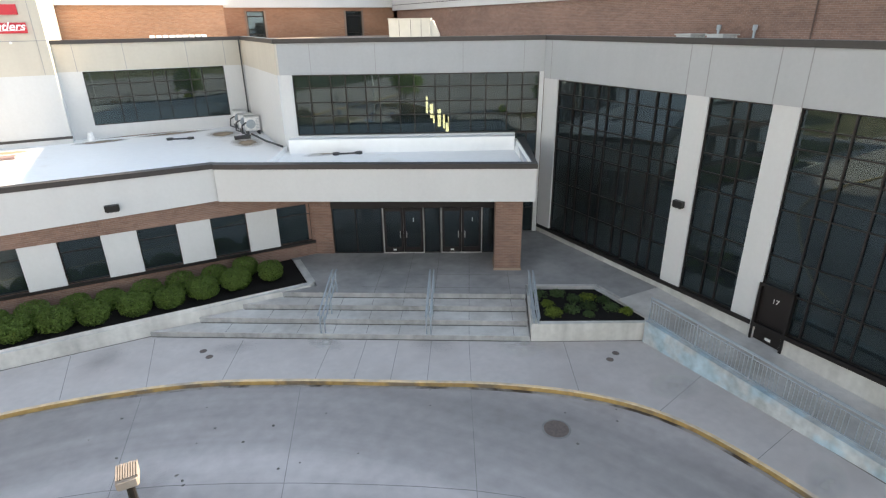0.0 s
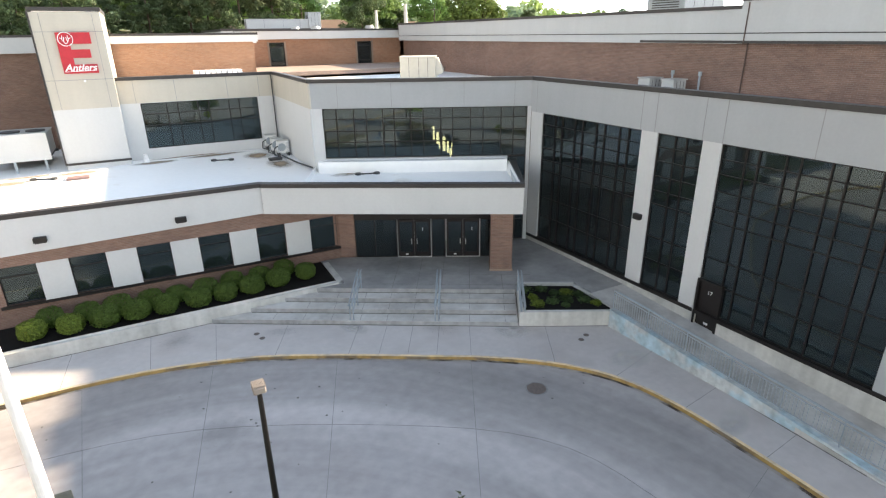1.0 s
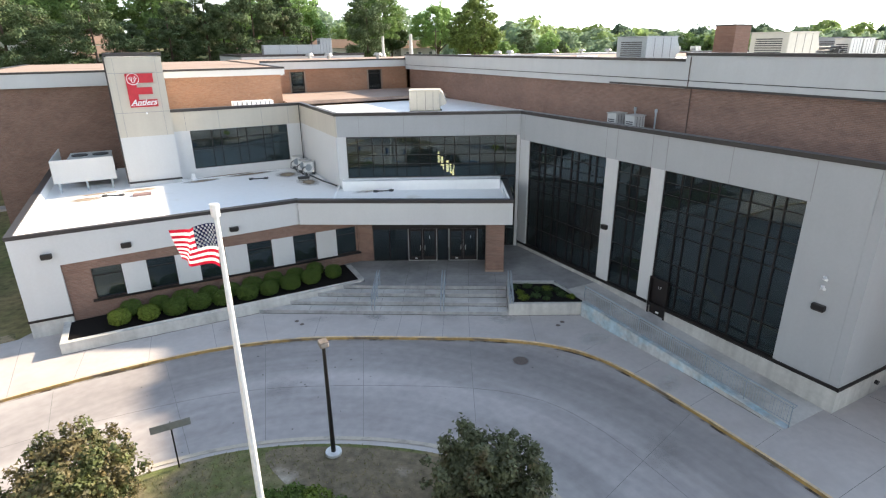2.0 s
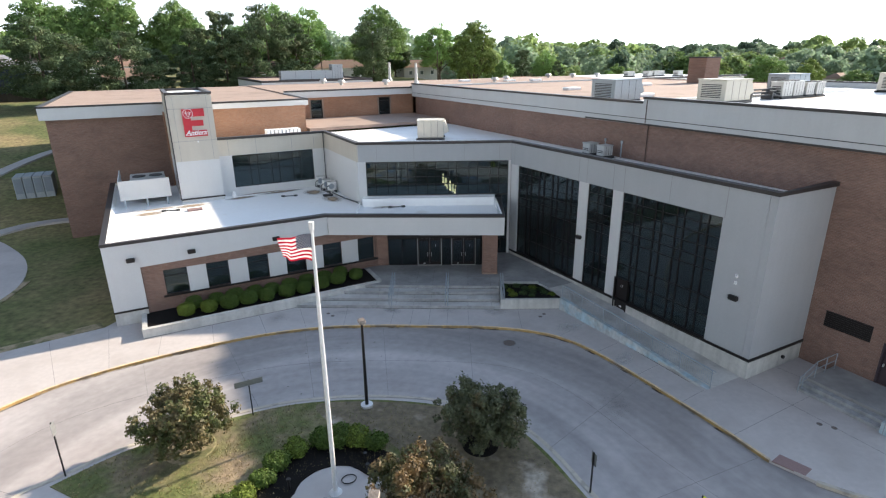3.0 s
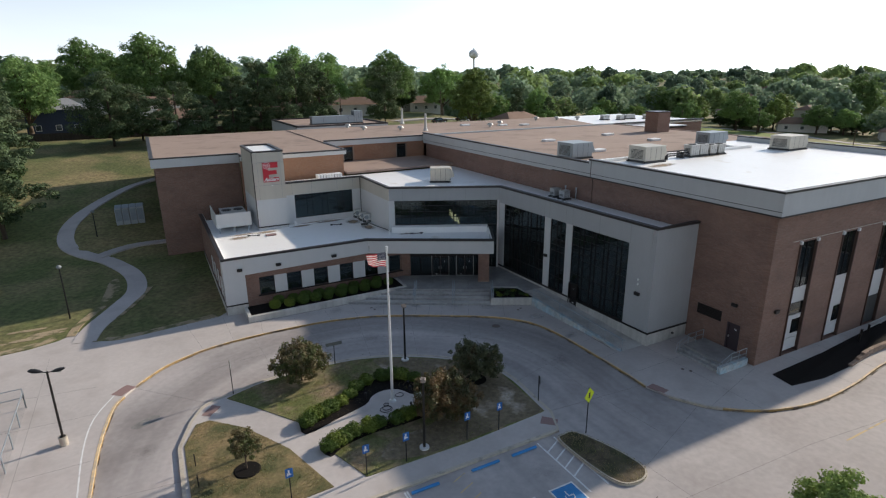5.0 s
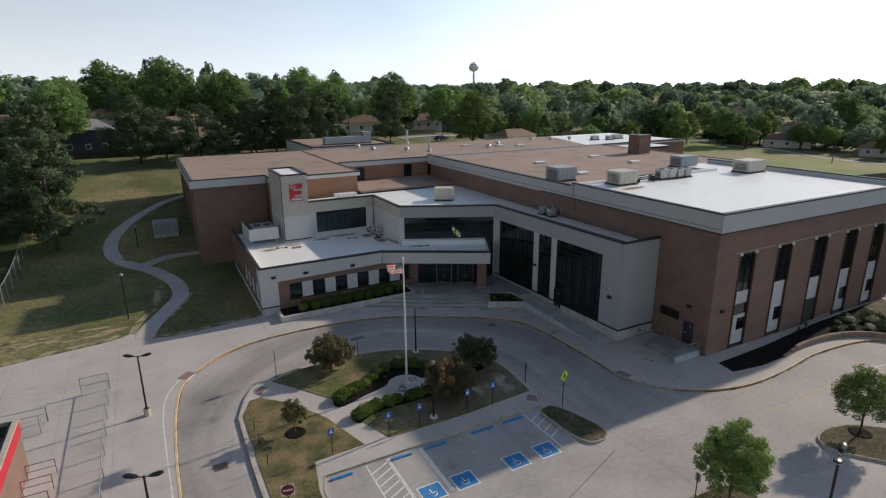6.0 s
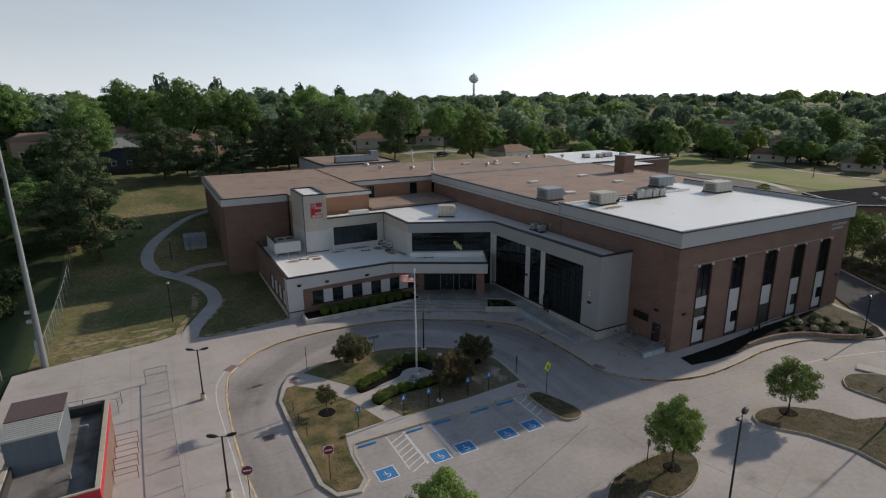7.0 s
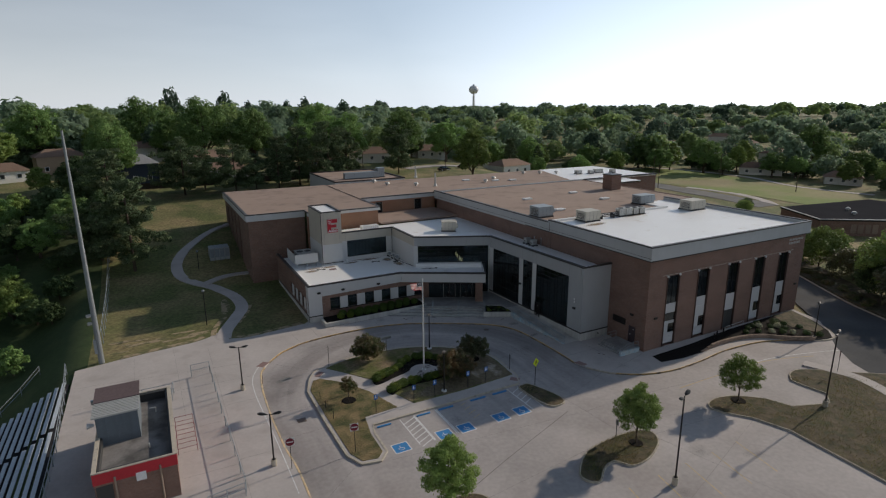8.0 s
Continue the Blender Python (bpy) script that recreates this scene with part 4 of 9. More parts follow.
for spec in ((21.72, 22.3, -6.45, 13.3, 12.1, 13.78), (22.3, 54.0, -6.45, -5.9, 12.1, 13.78), (54.0, 54.5, -6.45, 20.0, 12.1, 13.78), (21.74, 22.3, 13.3, 51.2, 12.0, 13.45), (22.3, 62, 50.9, 51.3, 12.0, 13.3)):
    part("upper_band", boxes(spec), M_BAND, gym, "pale grey metal band")
part("drip_line", boxes((21.69, 21.75, -6.48, 19, 12.02, 12.13), (21.69, 54.53, -6.49, -6.4, 12.02, 12.13), (21.7, 21.73, -6.47, 51, 12.42, 12.46)), M_COPE, gym)
part("coping", coping([(21.72, 13.3), (21.72, -6.45), (54.5, -6.45), (54.5, 20)], 13.92), M_COPE, gym, "dark metal coping")
part("coping", coping([(21.74, 51.3), (21.74, 13.35)], 13.6), M_COPE, gym, "dark metal coping")
part("roof", slab_bm([(22.2, -6.0), (54.1, -6.0), (54.1, 20), (48, 20), (48, 14), (22.2, 14)], 13.0, 13.3), M_ROOFW, gym, "bright white membrane")
part("roof", slab_bm([(22.2, 14.0), (48, 14), (48, 20), (54.1, 20), (62, 20), (62, 50.9), (22.2, 50.9)], 12.8, 13.1), M_ROOFT, gym, "tan gravel")
part("roof_kerb", boxes((22.2, 48, 13.8, 14.2, 13.0, 13.6)), M_ROOFW, gym)
part("east_wall", wall_bm(facing(62, 20, 90), 31.0, -0.2, 13.2, 0.4), M_BRICK_Y, gym, "brown brick wall")
for spec in ((22.1, 62, 50.5, 50.9, 9, 13.0), (54.1, 62, 20, 20.4, -0.2, 13.0)):
    part("north_wall", boxes(spec), M_BRICK_X, gym)
part("downpipe", rods(((22.04, 12.95, 9.4), (22.04, 12.95, 12.1), 0.03), ((21.69, 12.95, 12.0), (21.69, 12.95, 13.7), 0.025)), M_FIN, gym, "thin brown downpipe")
part("conduit", boxes((24.4, 51.5, -6.13, -6.1, 9.8, 9.84)), M_BEIGE, gym, "thin pale cable above the bays")
for row_, (z_, n_) in enumerate(((11.25, 9), (10.75, 7))):
    for k_ in range(n_):
        part("letter_bar", boxes((50.2 + 0.38 * k_, 50.42 + 0.38 * k_, -6.14, -6.1, z_, z_ + 0.3)), M_UNIT, gym)
for i, (a, b) in enumerate(bays):
    bm = boxes((a, a + 0.09, -0.1, 0.3, 0.2, 9.65), (b - 0.09, b, -0.1, 0.3, 0.2, 9.65), m=GS)
    bay = part("window_bay", bm, M_FIN, gym, "brown metal fin")
    glass_low = 5.9 if i < 2 else 5.3
    for nm, x0, x1, z0, z1, mm in (("pane", a + 0.09, b - 0.09, glass_low, 9.6, M_GLASSD), ("mullion", (a + b) / 2 - 0.015, (a + b) / 2 + 0.015, glass_low, 9.6, M_MULL), ("fin_cap", a - 0.08, a + 0.15, 9.52, 9.76, M_WHITE), ("fin_cap", b - 0.15, b + 0.08, 9.52, 9.76, M_WHITE)):
        y0, y1 = (0.1, 0.14) if nm == "pane" else ((0.05, 0.17) if nm == "mullion" else (-0.16, 0.0))
        ob = piece(nm, None, GS, x0, x1, y0, y1, z0, z1, mm)
        ob.parent = bay
        ob.matrix_parent_inverse = Matrix.Identity(4)
    lows = [("panel", a + 0.16, b - 0.16, 4.6, glass_low - 0.02, M_PANEL), ("panel", a + 0.16, b - 0.16, 0.5, 1.5, M_PANEL)]
    if i == 2:
        lows = [("panel", a + 0.16, b - 0.16, 2.9, glass_low - 0.02, M_PANEL), ("door_leaf", a + 0.16, (a + b) / 2, 0.3, 2.85, M_UNITD), ("door_leaf", (a + b) / 2 + 0.02, b - 0.16, 0.3, 2.85, M_UNITD)]
    elif i == 0:
        lows += [("glass_strip", a + 0.16, b - 0.16, 3.55, 4.55, M_GLASSD), ("panel", a + 0.16, a + 1.0, 1.55, 3.5, M_PANEL), ("pane", a + 1.0, b - 0.16, 1.9, 3.1, M_GLASSD), ("panel", a + 1.0, b - 0.16, 3.12, 3.5, M_PANEL), ("panel", a + 1.0, b - 0.16, 1.55, 1.88, M_PANEL)]
    else:
        lows += [("panel", a + 0.16, b - 0.16, 3.1, 4.58, M_PANEL), ("panel", a + 0.16, a + 1.1, 1.55, 3.08, M_PANEL), ("pane", a + 1.1, b - 0.16, 1.7, 3.08, M_GLASSD), ("panel", a + 1.1, b - 0.16, 1.53, 1.68, M_PANEL)]
    for nm, x0, x1, z0, z1, mm in lows:
        ob = piece(nm, None, GS, x0, x1, 0.1, 0.16, z0, z1, mm)
        ob.parent = bay
        ob.matrix_parent_inverse = Matrix.Identity(4)
part("wall_vent", boxes(*[(vent_open[0], vent_open[1], 0.02, 0.06, 2.6 + 0.115 * k, 2.6 + 0.115 * k + 0.05) for k in range(8)], (vent_open[0], vent_open[1], 0.05, 0.12, 2.58, 3.5), m=GW), M_MULL, gym, "dark louvred wall vent")
gd = part("side_door", boxes((54.4, 55.4, 0.12, 0.18, 0.62, 2.8), (54.34, 54.44, -0.02, 0.2, 0.6, 2.86), (55.36, 55.46, -0.02, 0.2, 0.6, 2.86), (54.34, 55.46, -0.02, 0.2, 2.76, 2.88), m=GW), M_STEELDOOR, gym, "dark brown steel door")
part("door_handle", boxes((54.5, 54.56, 0.02, 0.12, 1.6, 1.75), m=GW), M_TRIM, gd)
chimney = part("chimney", boxes((55.5, 58.2, 35.0, 37.6, 12.9, 16.2)), M_BRICK_X, gym, "square brown brick stack")
part("chimney_cap", boxes((55.4, 58.3, 34.9, 37.7, 16.2, 16.35)), M_COPE, chimney)

# ---- lobby with the glass walls ----
lobby = thing("lobby_building", (12, 30, 0), "white panelled entrance lobby with tall dark glass walls", "school building")
LW = facing(16.65, 21.55, -88.11)
glass_bays = [(0.95, 7.8), (8.68, 10.9), (11.74, 18.58)]
part("base_wall", wall_bm(LW, 20.86, -0.2, 1.33, 0.45, [(11.8, 12.75, 0.55, 1.33)]), M_PLANTER, lobby, "pale concrete base")
for a, b in ((0.0, 0.95), (7.8, 8.68), (10.9, 11.74), (18.58, 20.86)):
    part("column", boxes((a, b, 0, 0.4, 1.33, 8.5), m=LW), M_PANEL if b < 20 else M_GREY, lobby, "white panel column")
part("upper_band", wall_bm(LW @ Matrix.Translation((0, -0.05, 0)), 20.86, 8.5, 10.2, 0.45), M_GREY, lobby, "pale grey panelled band")
for x in (0.5, 7.76, 8.54, 10.88, 11.78, 15.2, 18.7):
    part("panel_joint", boxes((x - 0.015, x + 0.015, -0.056, 0.0, 8.5, 10.2), m=LW), M_JOINT, lobby)
part("base_trim", boxes((0, 21.3, -0.06, 0.1, 1.2, 1.35), m=LW), M_MULL, lobby, "dark sill line")
def bays_between(a, b, first, pattern):
    xs, x, i = [a], a + first, 0
    while x < b - 0.25:
        xs.append(x)
        x += pattern[i % 2]
        i += 1
    return xs + [b]


ZS = [1.36, 2.7, 3.8, 5.34, 5.95, 6.6, 7.28, 7.88, 8.48]
for (a, b), first in zip(glass_bays, (1.0, 0.87, 1.14)):
    if a > 11:
        xs = bays_between(a, b, 1.0, (0.5, 1.0))
        win = curtain(lobby, LW, xs, ZS, label="tall tinted glass with bronze bars")
    else:
        win = curtain(lobby, LW, bays_between(a, b, first, (0.55, 0.95)), ZS, label="tall tinted glass with bronze bars")
# side door in the base of the glass wall
sd = part("side_door", boxes((11.78, 12.78, 0.1, 0.16, 0.56, 2.72), m=LW), M_DOOR, lobby, "dark bronze door beside the ramp")
part("door_frame", boxes((11.7, 11.79, -0.04, 0.2, 0.55, 2.8), (12.77, 12.86, -0.04, 0.2, 0.55, 2.8), (11.7, 12.86, -0.04, 0.2, 2.72, 2.82), m=LW), M_MULL, sd)
part("trim", boxes((11.69, 11.71, -0.07, -0.04, 0.55, 2.8), m=LW), M_TRIM, sd)
part("label", boxes((12.2, 12.4, 0.085, 0.1, 0.8, 0.9), m=LW), M_WHITE, sd)
LB = facing(17.35, 0.3, 0)
part("south_wall", wall_bm(LB, 4.75, 1.33, 10.2, 0.4), M_GREY, lobby, "smooth pale grey wall")
part("south_base", wall_bm(LB, 4.75, -0.2, 1.2, 0.4), M_PLANTER, lobby, "pale concrete base")
part("base_trim", boxes((-0.06, 4.75, -0.06, 0.1, 1.2, 1.35), m=LB), M_MULL, lobby)
LD = facing(5.7, 26.9, -26.4)
DL = 12.15
part("upper_band", wall_bm(LD, DL, 8.8, 10.2, 0.4), M_GREY, lobby, "pale grey panelled band")
for x in (1.45, 4.4, 8.4, 11.2):
    part("panel_joint", boxes((x - 0.012, x + 0.012, -0.006, 0.1, 8.8, 10.2), m=LD), M_JOINT, lobby)
part("window_wall", wall_bm(LD, DL, 0.5, 8.8, 0.4, [(0.55, 11.95, 6.02, 8.8), (10.9, 11.95, 0.95, 6.02)]), M_PANEL, lobby, "white panel")
DX = [0.55, 1.3, 2.26, 2.95, 3.87, 4.5, 5.43, 6.12, 7.1, 7.76, 8.77, 9.47, 10.48, 11.18, 11.95]
curtain(lobby, LD, DX, [6.04, 6.92, 7.54, 8.2, 8.78], label="wide tinted window with bronze bars")
curtain(lobby, LD, [10.9, 11.45, 11.95], [0.97, 2.2, 3.5, 4.8, 6.0], label="narrow tinted glass beside the canopy")
# tall dark glass at the inner corner
LA = facing(5.6, 36.0, -90)
part("side_wall", wall_bm(LA, 9.1, 5.0, 8.8, 0.35), M_PANEL, lobby, "white wall above the low roof")
part("side_band", wall_bm(LA, 9.1, 8.8, 10.2, 0.4), M_BEIGE, lobby, "beige panelled band")
LU = facing(-3.7, 35.8, 0)
part("rear_wall", wall_bm(LU, 9.4, 5.0, 8.8, 0.35, [(1.1, 8.15, 5.98, 8.78)]), M_PANEL, lobby, "white wall above the low roof")
part("rear_band", wall_bm(LU, 9.3, 8.8, 10.2, 0.4), M_BEIGE, lobby, "beige panelled band")
for x in (0.9, 3.2, 6.3, 8.3):
    part("panel_joint", boxes((x - 0.012, x + 0.012, -0.006, 0.1, 8.8, 10.2), m=LU), M_JOINT, lobby)
curtain(lobby, LU, [1.1, 2.55, 3.2, 4.4, 5.05, 6.3, 6.95, 8.15], [5.98, 7.4, 8.1, 8.78], label="tinted window with bronze bars")
part("roof", slab_bm([(5.7, 36.1), (5.8, 27.0), (16.75, 21.7), (17.5, 0.5), (22.1, 0.5), (22.1, 42), (5.7, 42), (-3.5, 42), (-3.5, 36.1)], 9.15, 9.42), M_ROOFW, lobby, "white membrane")
part("roof", slab_bm([(6, 42), (22.1, 42), (22.1, 52), (6, 52)], 9.6, 9.9), M_ROOFT, lobby, "tan gravel")
part("coping", coping([(-3.7, 35.8), (5.6, 35.8), (5.6, 26.95), (16.62, 21.5), (17.3, 0.25), (22.1, 0.25)], 10.36, 0.45, 0.2, 0.07), M_COPE, lobby, "dark metal coping")
part("inner_kerb", sweep_bm([(-3.7, 35.8), (5.6, 35.8), (5.6, 26.95), (16.62, 21.5), (17.3, 0.25), (22.1, 0.25)], [(0.37, 9.35), (0.37, 10.3), (0.5, 10.3), (0.56, 9.35)]), M_ROOFW, lobby)
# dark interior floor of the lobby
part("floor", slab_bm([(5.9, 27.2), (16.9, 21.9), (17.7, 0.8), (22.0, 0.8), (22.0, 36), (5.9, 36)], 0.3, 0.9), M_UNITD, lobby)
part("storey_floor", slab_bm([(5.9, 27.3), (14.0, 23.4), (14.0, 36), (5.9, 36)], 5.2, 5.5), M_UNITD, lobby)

# ---- tower with the school's emblem ----
tower = thing("tower", (-5.4, 38, 5.3), "square beige and white tower with a red emblem", "tower")
part("upper_shaft", boxes((-7.05, -3.7, 34.9, 42.58, 8.75, 13.95)), M_BEIGE, tower, "beige panels")
part("lower_shaft", boxes((-7.05, -3.7, 34.9, 42.58, 5.0, 8.75)), M_PANEL, tower, "white panels")
part("panel_joints", boxes((-7.06, -3.69, 34.885, 34.91, 12.92, 12.95), (-7.06, -3.69, 34.885, 34.91, 10.35, 10.38), (-6.62, -6.6, 34.885, 34.91, 8.75, 13.9), (-4.12, -4.1, 34.885, 34.91, 8.75, 13.9)), M_JOINT, tower)
part("base_trim", boxes((-7.1, -3.65, 34.84, 34.9, 5.55, 5.68)), M_COPE, tower)
part("coping", coping([(-7.05, 42.58), (-7.05, 34.9), (-3.7, 34.9), (-3.7, 42.58)], 14.2, 0.35, 0.2, 0.06, True), M_COPE, tower, "dark metal coping")
part("corner_trim", boxes((-7.14, -7.05, 34.86, 34.96, 5.6, 14.0)), M_COPE, tower)
part("roof", boxes((-6.9, -3.9, 35.1, 42.4, 13.95, 14.0)), M_ROOFW, tower)
em = part("emblem", boxes((-6.05, -5.45, 34.78, 34.89, 10.72, 12.9), (-5.45, -4.4, 34.78, 34.89, 12.3, 12.9), (-5.45, -4.55, 34.78, 34.89, 11.55, 12.0), (-5.45, -4.35, 34.78, 34.89, 10.72, 11.2)), M_RED, tower, "red block emblem with pale marks")
ring = bmesh.new()
for k in range(20):
    a0, a1 = 2 * math.pi * k / 20, 2 * math.pi * (k + 1) / 20
    rod(ring, (-5.62 + 0.36 * math.cos(a0), 34.77, 12.55 + 0.36 * math.sin(a0)), (-5.62 + 0.36 * math.cos(a1), 34.77, 12.55 + 0.36 * math.sin(a1)), 0.022, sides=5)
part("mark", ring, M_WHITE, em, "white ring")
for sx in (-1, 1):
    for p_, q_ in (((0.02, -0.2), (0.16, 0.02)), ((0.16, 0.02), (0.12, 0.24)), ((0.1, -0.08), (0.04, 0.16)), ((0.15, 0.06), (0.26, 0.12))):
        part("mark", rods(((-5.62 + sx * p_[0], 34.77, 12.5 + p_[1]), (-5.62 + sx * q_[0], 34.77, 12.5 + q_[1]), 0.022), sides=5), M_WHITE, em)
cu = bpy.data.curves.new("lettering", "FONT")
cu.body, cu.size, cu.extrude, cu.shear, cu.align_x, cu.offset = "Antlers", 0.52, 0.006, 0.35, "CENTER", 0.012
word = new("lettering", cu)
cu.materials.append(M_WHITE)
word.parent = em
word.matrix_basis = pose(-5.2, 34.772, 10.86, 90, 0, 0)
tagged(word, "white slanted lettering")
part("mark", rods(((-6.0, 34.77, 10.82), (-4.45, 34.77, 10.86), 0.014), sides=5), M_WHITE, em, "thin white underline")
part("camera_dome", rods(((-5.15, 34.9, 10.3), (-5.15, 34.7, 10.3), 0.06)), M_WHITE, tower, "white wall fixture")

# ---- low office wing and entrance canopy ----
annex = thing("office_wing", (-5, 30, 0), "low white-fronted office wing with brick base and flat roof", "school building")
AF = facing(-12.5, 24.0, 0)
awins = [(3.2, 4.65), (5.85, 7.3), (8.55, 10.0), (11.25, 12.7), (14.0, 15.45), (16.75, 18.25)]
part("front_wall", wall_bm(AF @ Matrix.Translation((0, 0.1, 0)), 19.0, 0.0, 3.95, 0.35, [(a, b, 1.66, 3.46) for a, b in awins]), M_BRICK_X, annex, "red-brown brick")
part("end_pier", boxes((-12.5, -10.55, 23.9, 24.5, 1.15, 5.6), (-12.5, -12.1, 24.5, 25.3, 1.15, 5.6)), M_PANEL, annex, "white panel pier")
part("pier_base", boxes((-12.5, -10.55, 23.9, 24.5, -0.1, 1.02), (-12.5, -12.1, 24.5, 45, -0.1, 1.02)), M_PLANTER, annex)
part("base_trim", boxes((-12.54, -10.52, 23.86, 24.4, 1.02, 1.15), (-12.54, -12.1, 24.4, 45, 1.02, 1.15)), M_MULL, annex)
FB = (1.95, 23.72)
FE = (13.17, 17.2)
FA = math.degrees(math.atan2(FE[1] - FB[1], FE[0] - FB[0]))
FLEN = math.hypot(FE[0] - FB[0], FE[1] - FB[1])
CF = facing(*FB, FA)
fascia_bm = boxes((-10.55, 1.97, 23.85, 24.25, 3.95, 5.6))
for v in fascia_bm.verts:
    if v.co.z < 4 and v.co.x > 0:
        v.co.z = 4.22
part("fascia", fascia_bm, M_PANEL, annex, "white fascia")
canopy_bm = boxes((0, FLEN, 0, 0.4, 4.22, 5.6), (FLEN - 0.4, FLEN, 0.4, 6.0, 4.22, 5.6), m=CF)
part("canopy_fascia", canopy_bm, M_PANEL, annex, "white canopy fascia")
part("canopy_soffit", slab_bm([(1.95, 23.9), (13.1, 17.4), (16.0, 22.0), (5.7, 27), (3, 25)], 4.2, 4.3), M_PANEL, annex)
part("brick_strip", boxes((-10.55, 7.0, 24.0, 24.1, 3.46, 4.24)), M_BRICK_X, annex, "strip of brown brick")
part("window_sill", boxes((-9.5, 5.85, 23.98, 24.12, 1.54, 1.66)), M_MULL, annex, "dark metal sill")
for i, (a, b) in enumerate(awins):
    curtain(annex, AF @ Matrix.Translation((0, 0.1, 0)), [a, b], [1.66, 2.95, 3.46], glass=M_GLASS, name="window", label="dark tinted office window")
    if i < 5:
        part("wall_panel", boxes((b, awins[i + 1][0], 0.04, 0.1, 1.66, 3.46), m=AF), M_PANEL, annex, "white panel")
part("low_roof", slab_bm([(-12.1, 24.2), (1.9, 24.1), (12.9, 17.6), (16.0, 22.2), (5.7, 27.0), (5.6, 35.8), (-3.6, 35.8), (-3.6, 43), (-12.1, 43)], 5.0, 5.3), M_ROOFW, annex, "white membrane")
part("coping", coping([(-12.5, 45), (-12.5, 23.88), (1.97, 23.85), FB, FE, (16.17, 22.4)], 5.78, 0.42, 0.2, 0.06), M_COPE, annex, "dark metal coping")
part("parapet", sweep_bm([(-12.5, 45), (-12.5, 23.88), (1.97, 23.85), FE, (16.17, 22.4)], [(0.36, 5.2), (0.36, 5.72), (0.42, 5.72), (0.6, 5.25)]), M_ROOFW, annex)
part("roof_kerb", slab_bm([(5.6, 26.9), (5.75, 27.1), (3.75, 23.0), (3.5, 23.1)], 5.3, lambda x, y: 5.55), M_ROOFW, annex)
part("roof_kerb", boxes((0.2, 10.8, -0.6, -0.02, 5.3, 5.95), m=LD), M_ROOFW, annex, "white upturn below the windows")
AW = facing(-12.5, 45.0, -90)
part("west_wall", wall_bm(AW @ Matrix.Translation((0, 0.02, 0)), 20.5, 1.0, 5.5, 0.35, [(a, a + 1.4, 1.6, 3.4) for a in (9.5, 12.0, 14.5, 17.0)]), M_BRICK_Y, annex, "brown brick")
for a in (9.5, 12.0, 14.5, 17.0):
    curtain(annex, AW @ Matrix.Translation((0, 0.1, 0)), [a, a + 1.4], [1.6, 3.4], label="dark tinted office window")
for a, b in ((10.9, 12.0), (13.4, 14.5), (15.9, 17.0), (18.4, 19.3)):
    part("wall_panel", boxes((a, b, -0.04, 0.02, 1.6, 3.4), m=AW), M_PANEL, annex, "white panel")
# recessed entrance under the canopy
GZ = facing(6.6, 23.7, -28.5)
part("entrance_wall", boxes((-2.0, 0.0, 0.0, 0.4, 0.9, 4.22), m=GZ), M_BRICK_X, annex, "brown brick")
PILLAR = facing(12.1, 18.45, FA)
pillar = part("pillar", boxes((0, 1.12, 0.0, 1.1, 1.05, 4.22), m=PILLAR), M_BRICK_X, annex, "square brown brick pillar")
part("pillar_base", boxes((-0.04, 1.16, -0.04, 1.14, 0.9, 1.05), m=PILLAR), M_STONE, pillar)
part("door_surround", boxes((0.0, 7.7, -0.02, 0.14, 3.18, 3.5), (0.0, 7.7, -0.02, 0.3, 3.5, 4.22), m=GZ), M_MULL, annex, "dark bronze head")
curtain(annex, GZ, [0.02, 1.1, 2.3], [0.96, 3.18], glass=M_GLASSD, inset=0.05, label="dark sidelight")
curtain(annex, GZ, [4.25, 4.97], [0.96, 3.18], glass=M_GLASSD, inset=0.05, label="dark sidelight")
curtain(annex, GZ, [6.9, 7.7], [0.96, 3.18], glass=M_GLASSD, inset=0.05, label="dark sidelight")
for d0 in (2.34, 5.02):
    fr = part("door_frame", boxes((d0, d0 + 0.025, -0.03, 0.1, 0.96, 3.16), (d0 + 1.865, d0 + 1.89, -0.03, 0.1, 0.96, 3.16), (d0, d0 + 1.89, -0.02, 0.1, 0.95, 0.99), m=GZ), M_TRIM, annex, "pale metal door frame")
    for side in (0, 1):
        x0 = d0 + 0.05 + side * 0.9
        lf = part("door_leaf", boxes((x0, x0 + 0.1, 0.0, 0.06, 1.0, 3.15), (x0 + 0.78, x0 + 0.88, 0.0, 0.06, 1.0, 3.15), (x0, x0 + 0.88, 0.0, 0.06, 1.0, 1.25), (x0, x0 + 0.88, 0.0, 0.06, 3.0, 3.15), m=GZ), M_DOOR, annex, "dark glazed door leaf")
        part("pane", boxes((x0 + 0.1, x0 + 0.78, 0.02, 0.04, 1.25, 3.0), m=GZ), M_GLASSD, lf)
        hx = x0 + (0.74 if side == 0 else 0.14)
        part("handle", rods((GZ @ Vector((hx, -0.1, 1.75)), GZ @ Vector((hx, -0.1, 2.05)), 0.018), (GZ @ Vector((hx, -0.1, 1.77)), GZ @ Vector((hx, 0.0, 1.77)), 0.015), (GZ @ Vector((hx, -0.1, 2.03)), GZ @ Vector((hx, 0.0, 2.03)), 0.015), sides=6), M_TRIM, lf, "pale metal pull handle")
        if (side == 0):
            part("label", boxes((x0 + 0.38, x0 + 0.54, -0.006, 0.0, 1.08, 1.16), m=GZ), M_WHITE, lf)

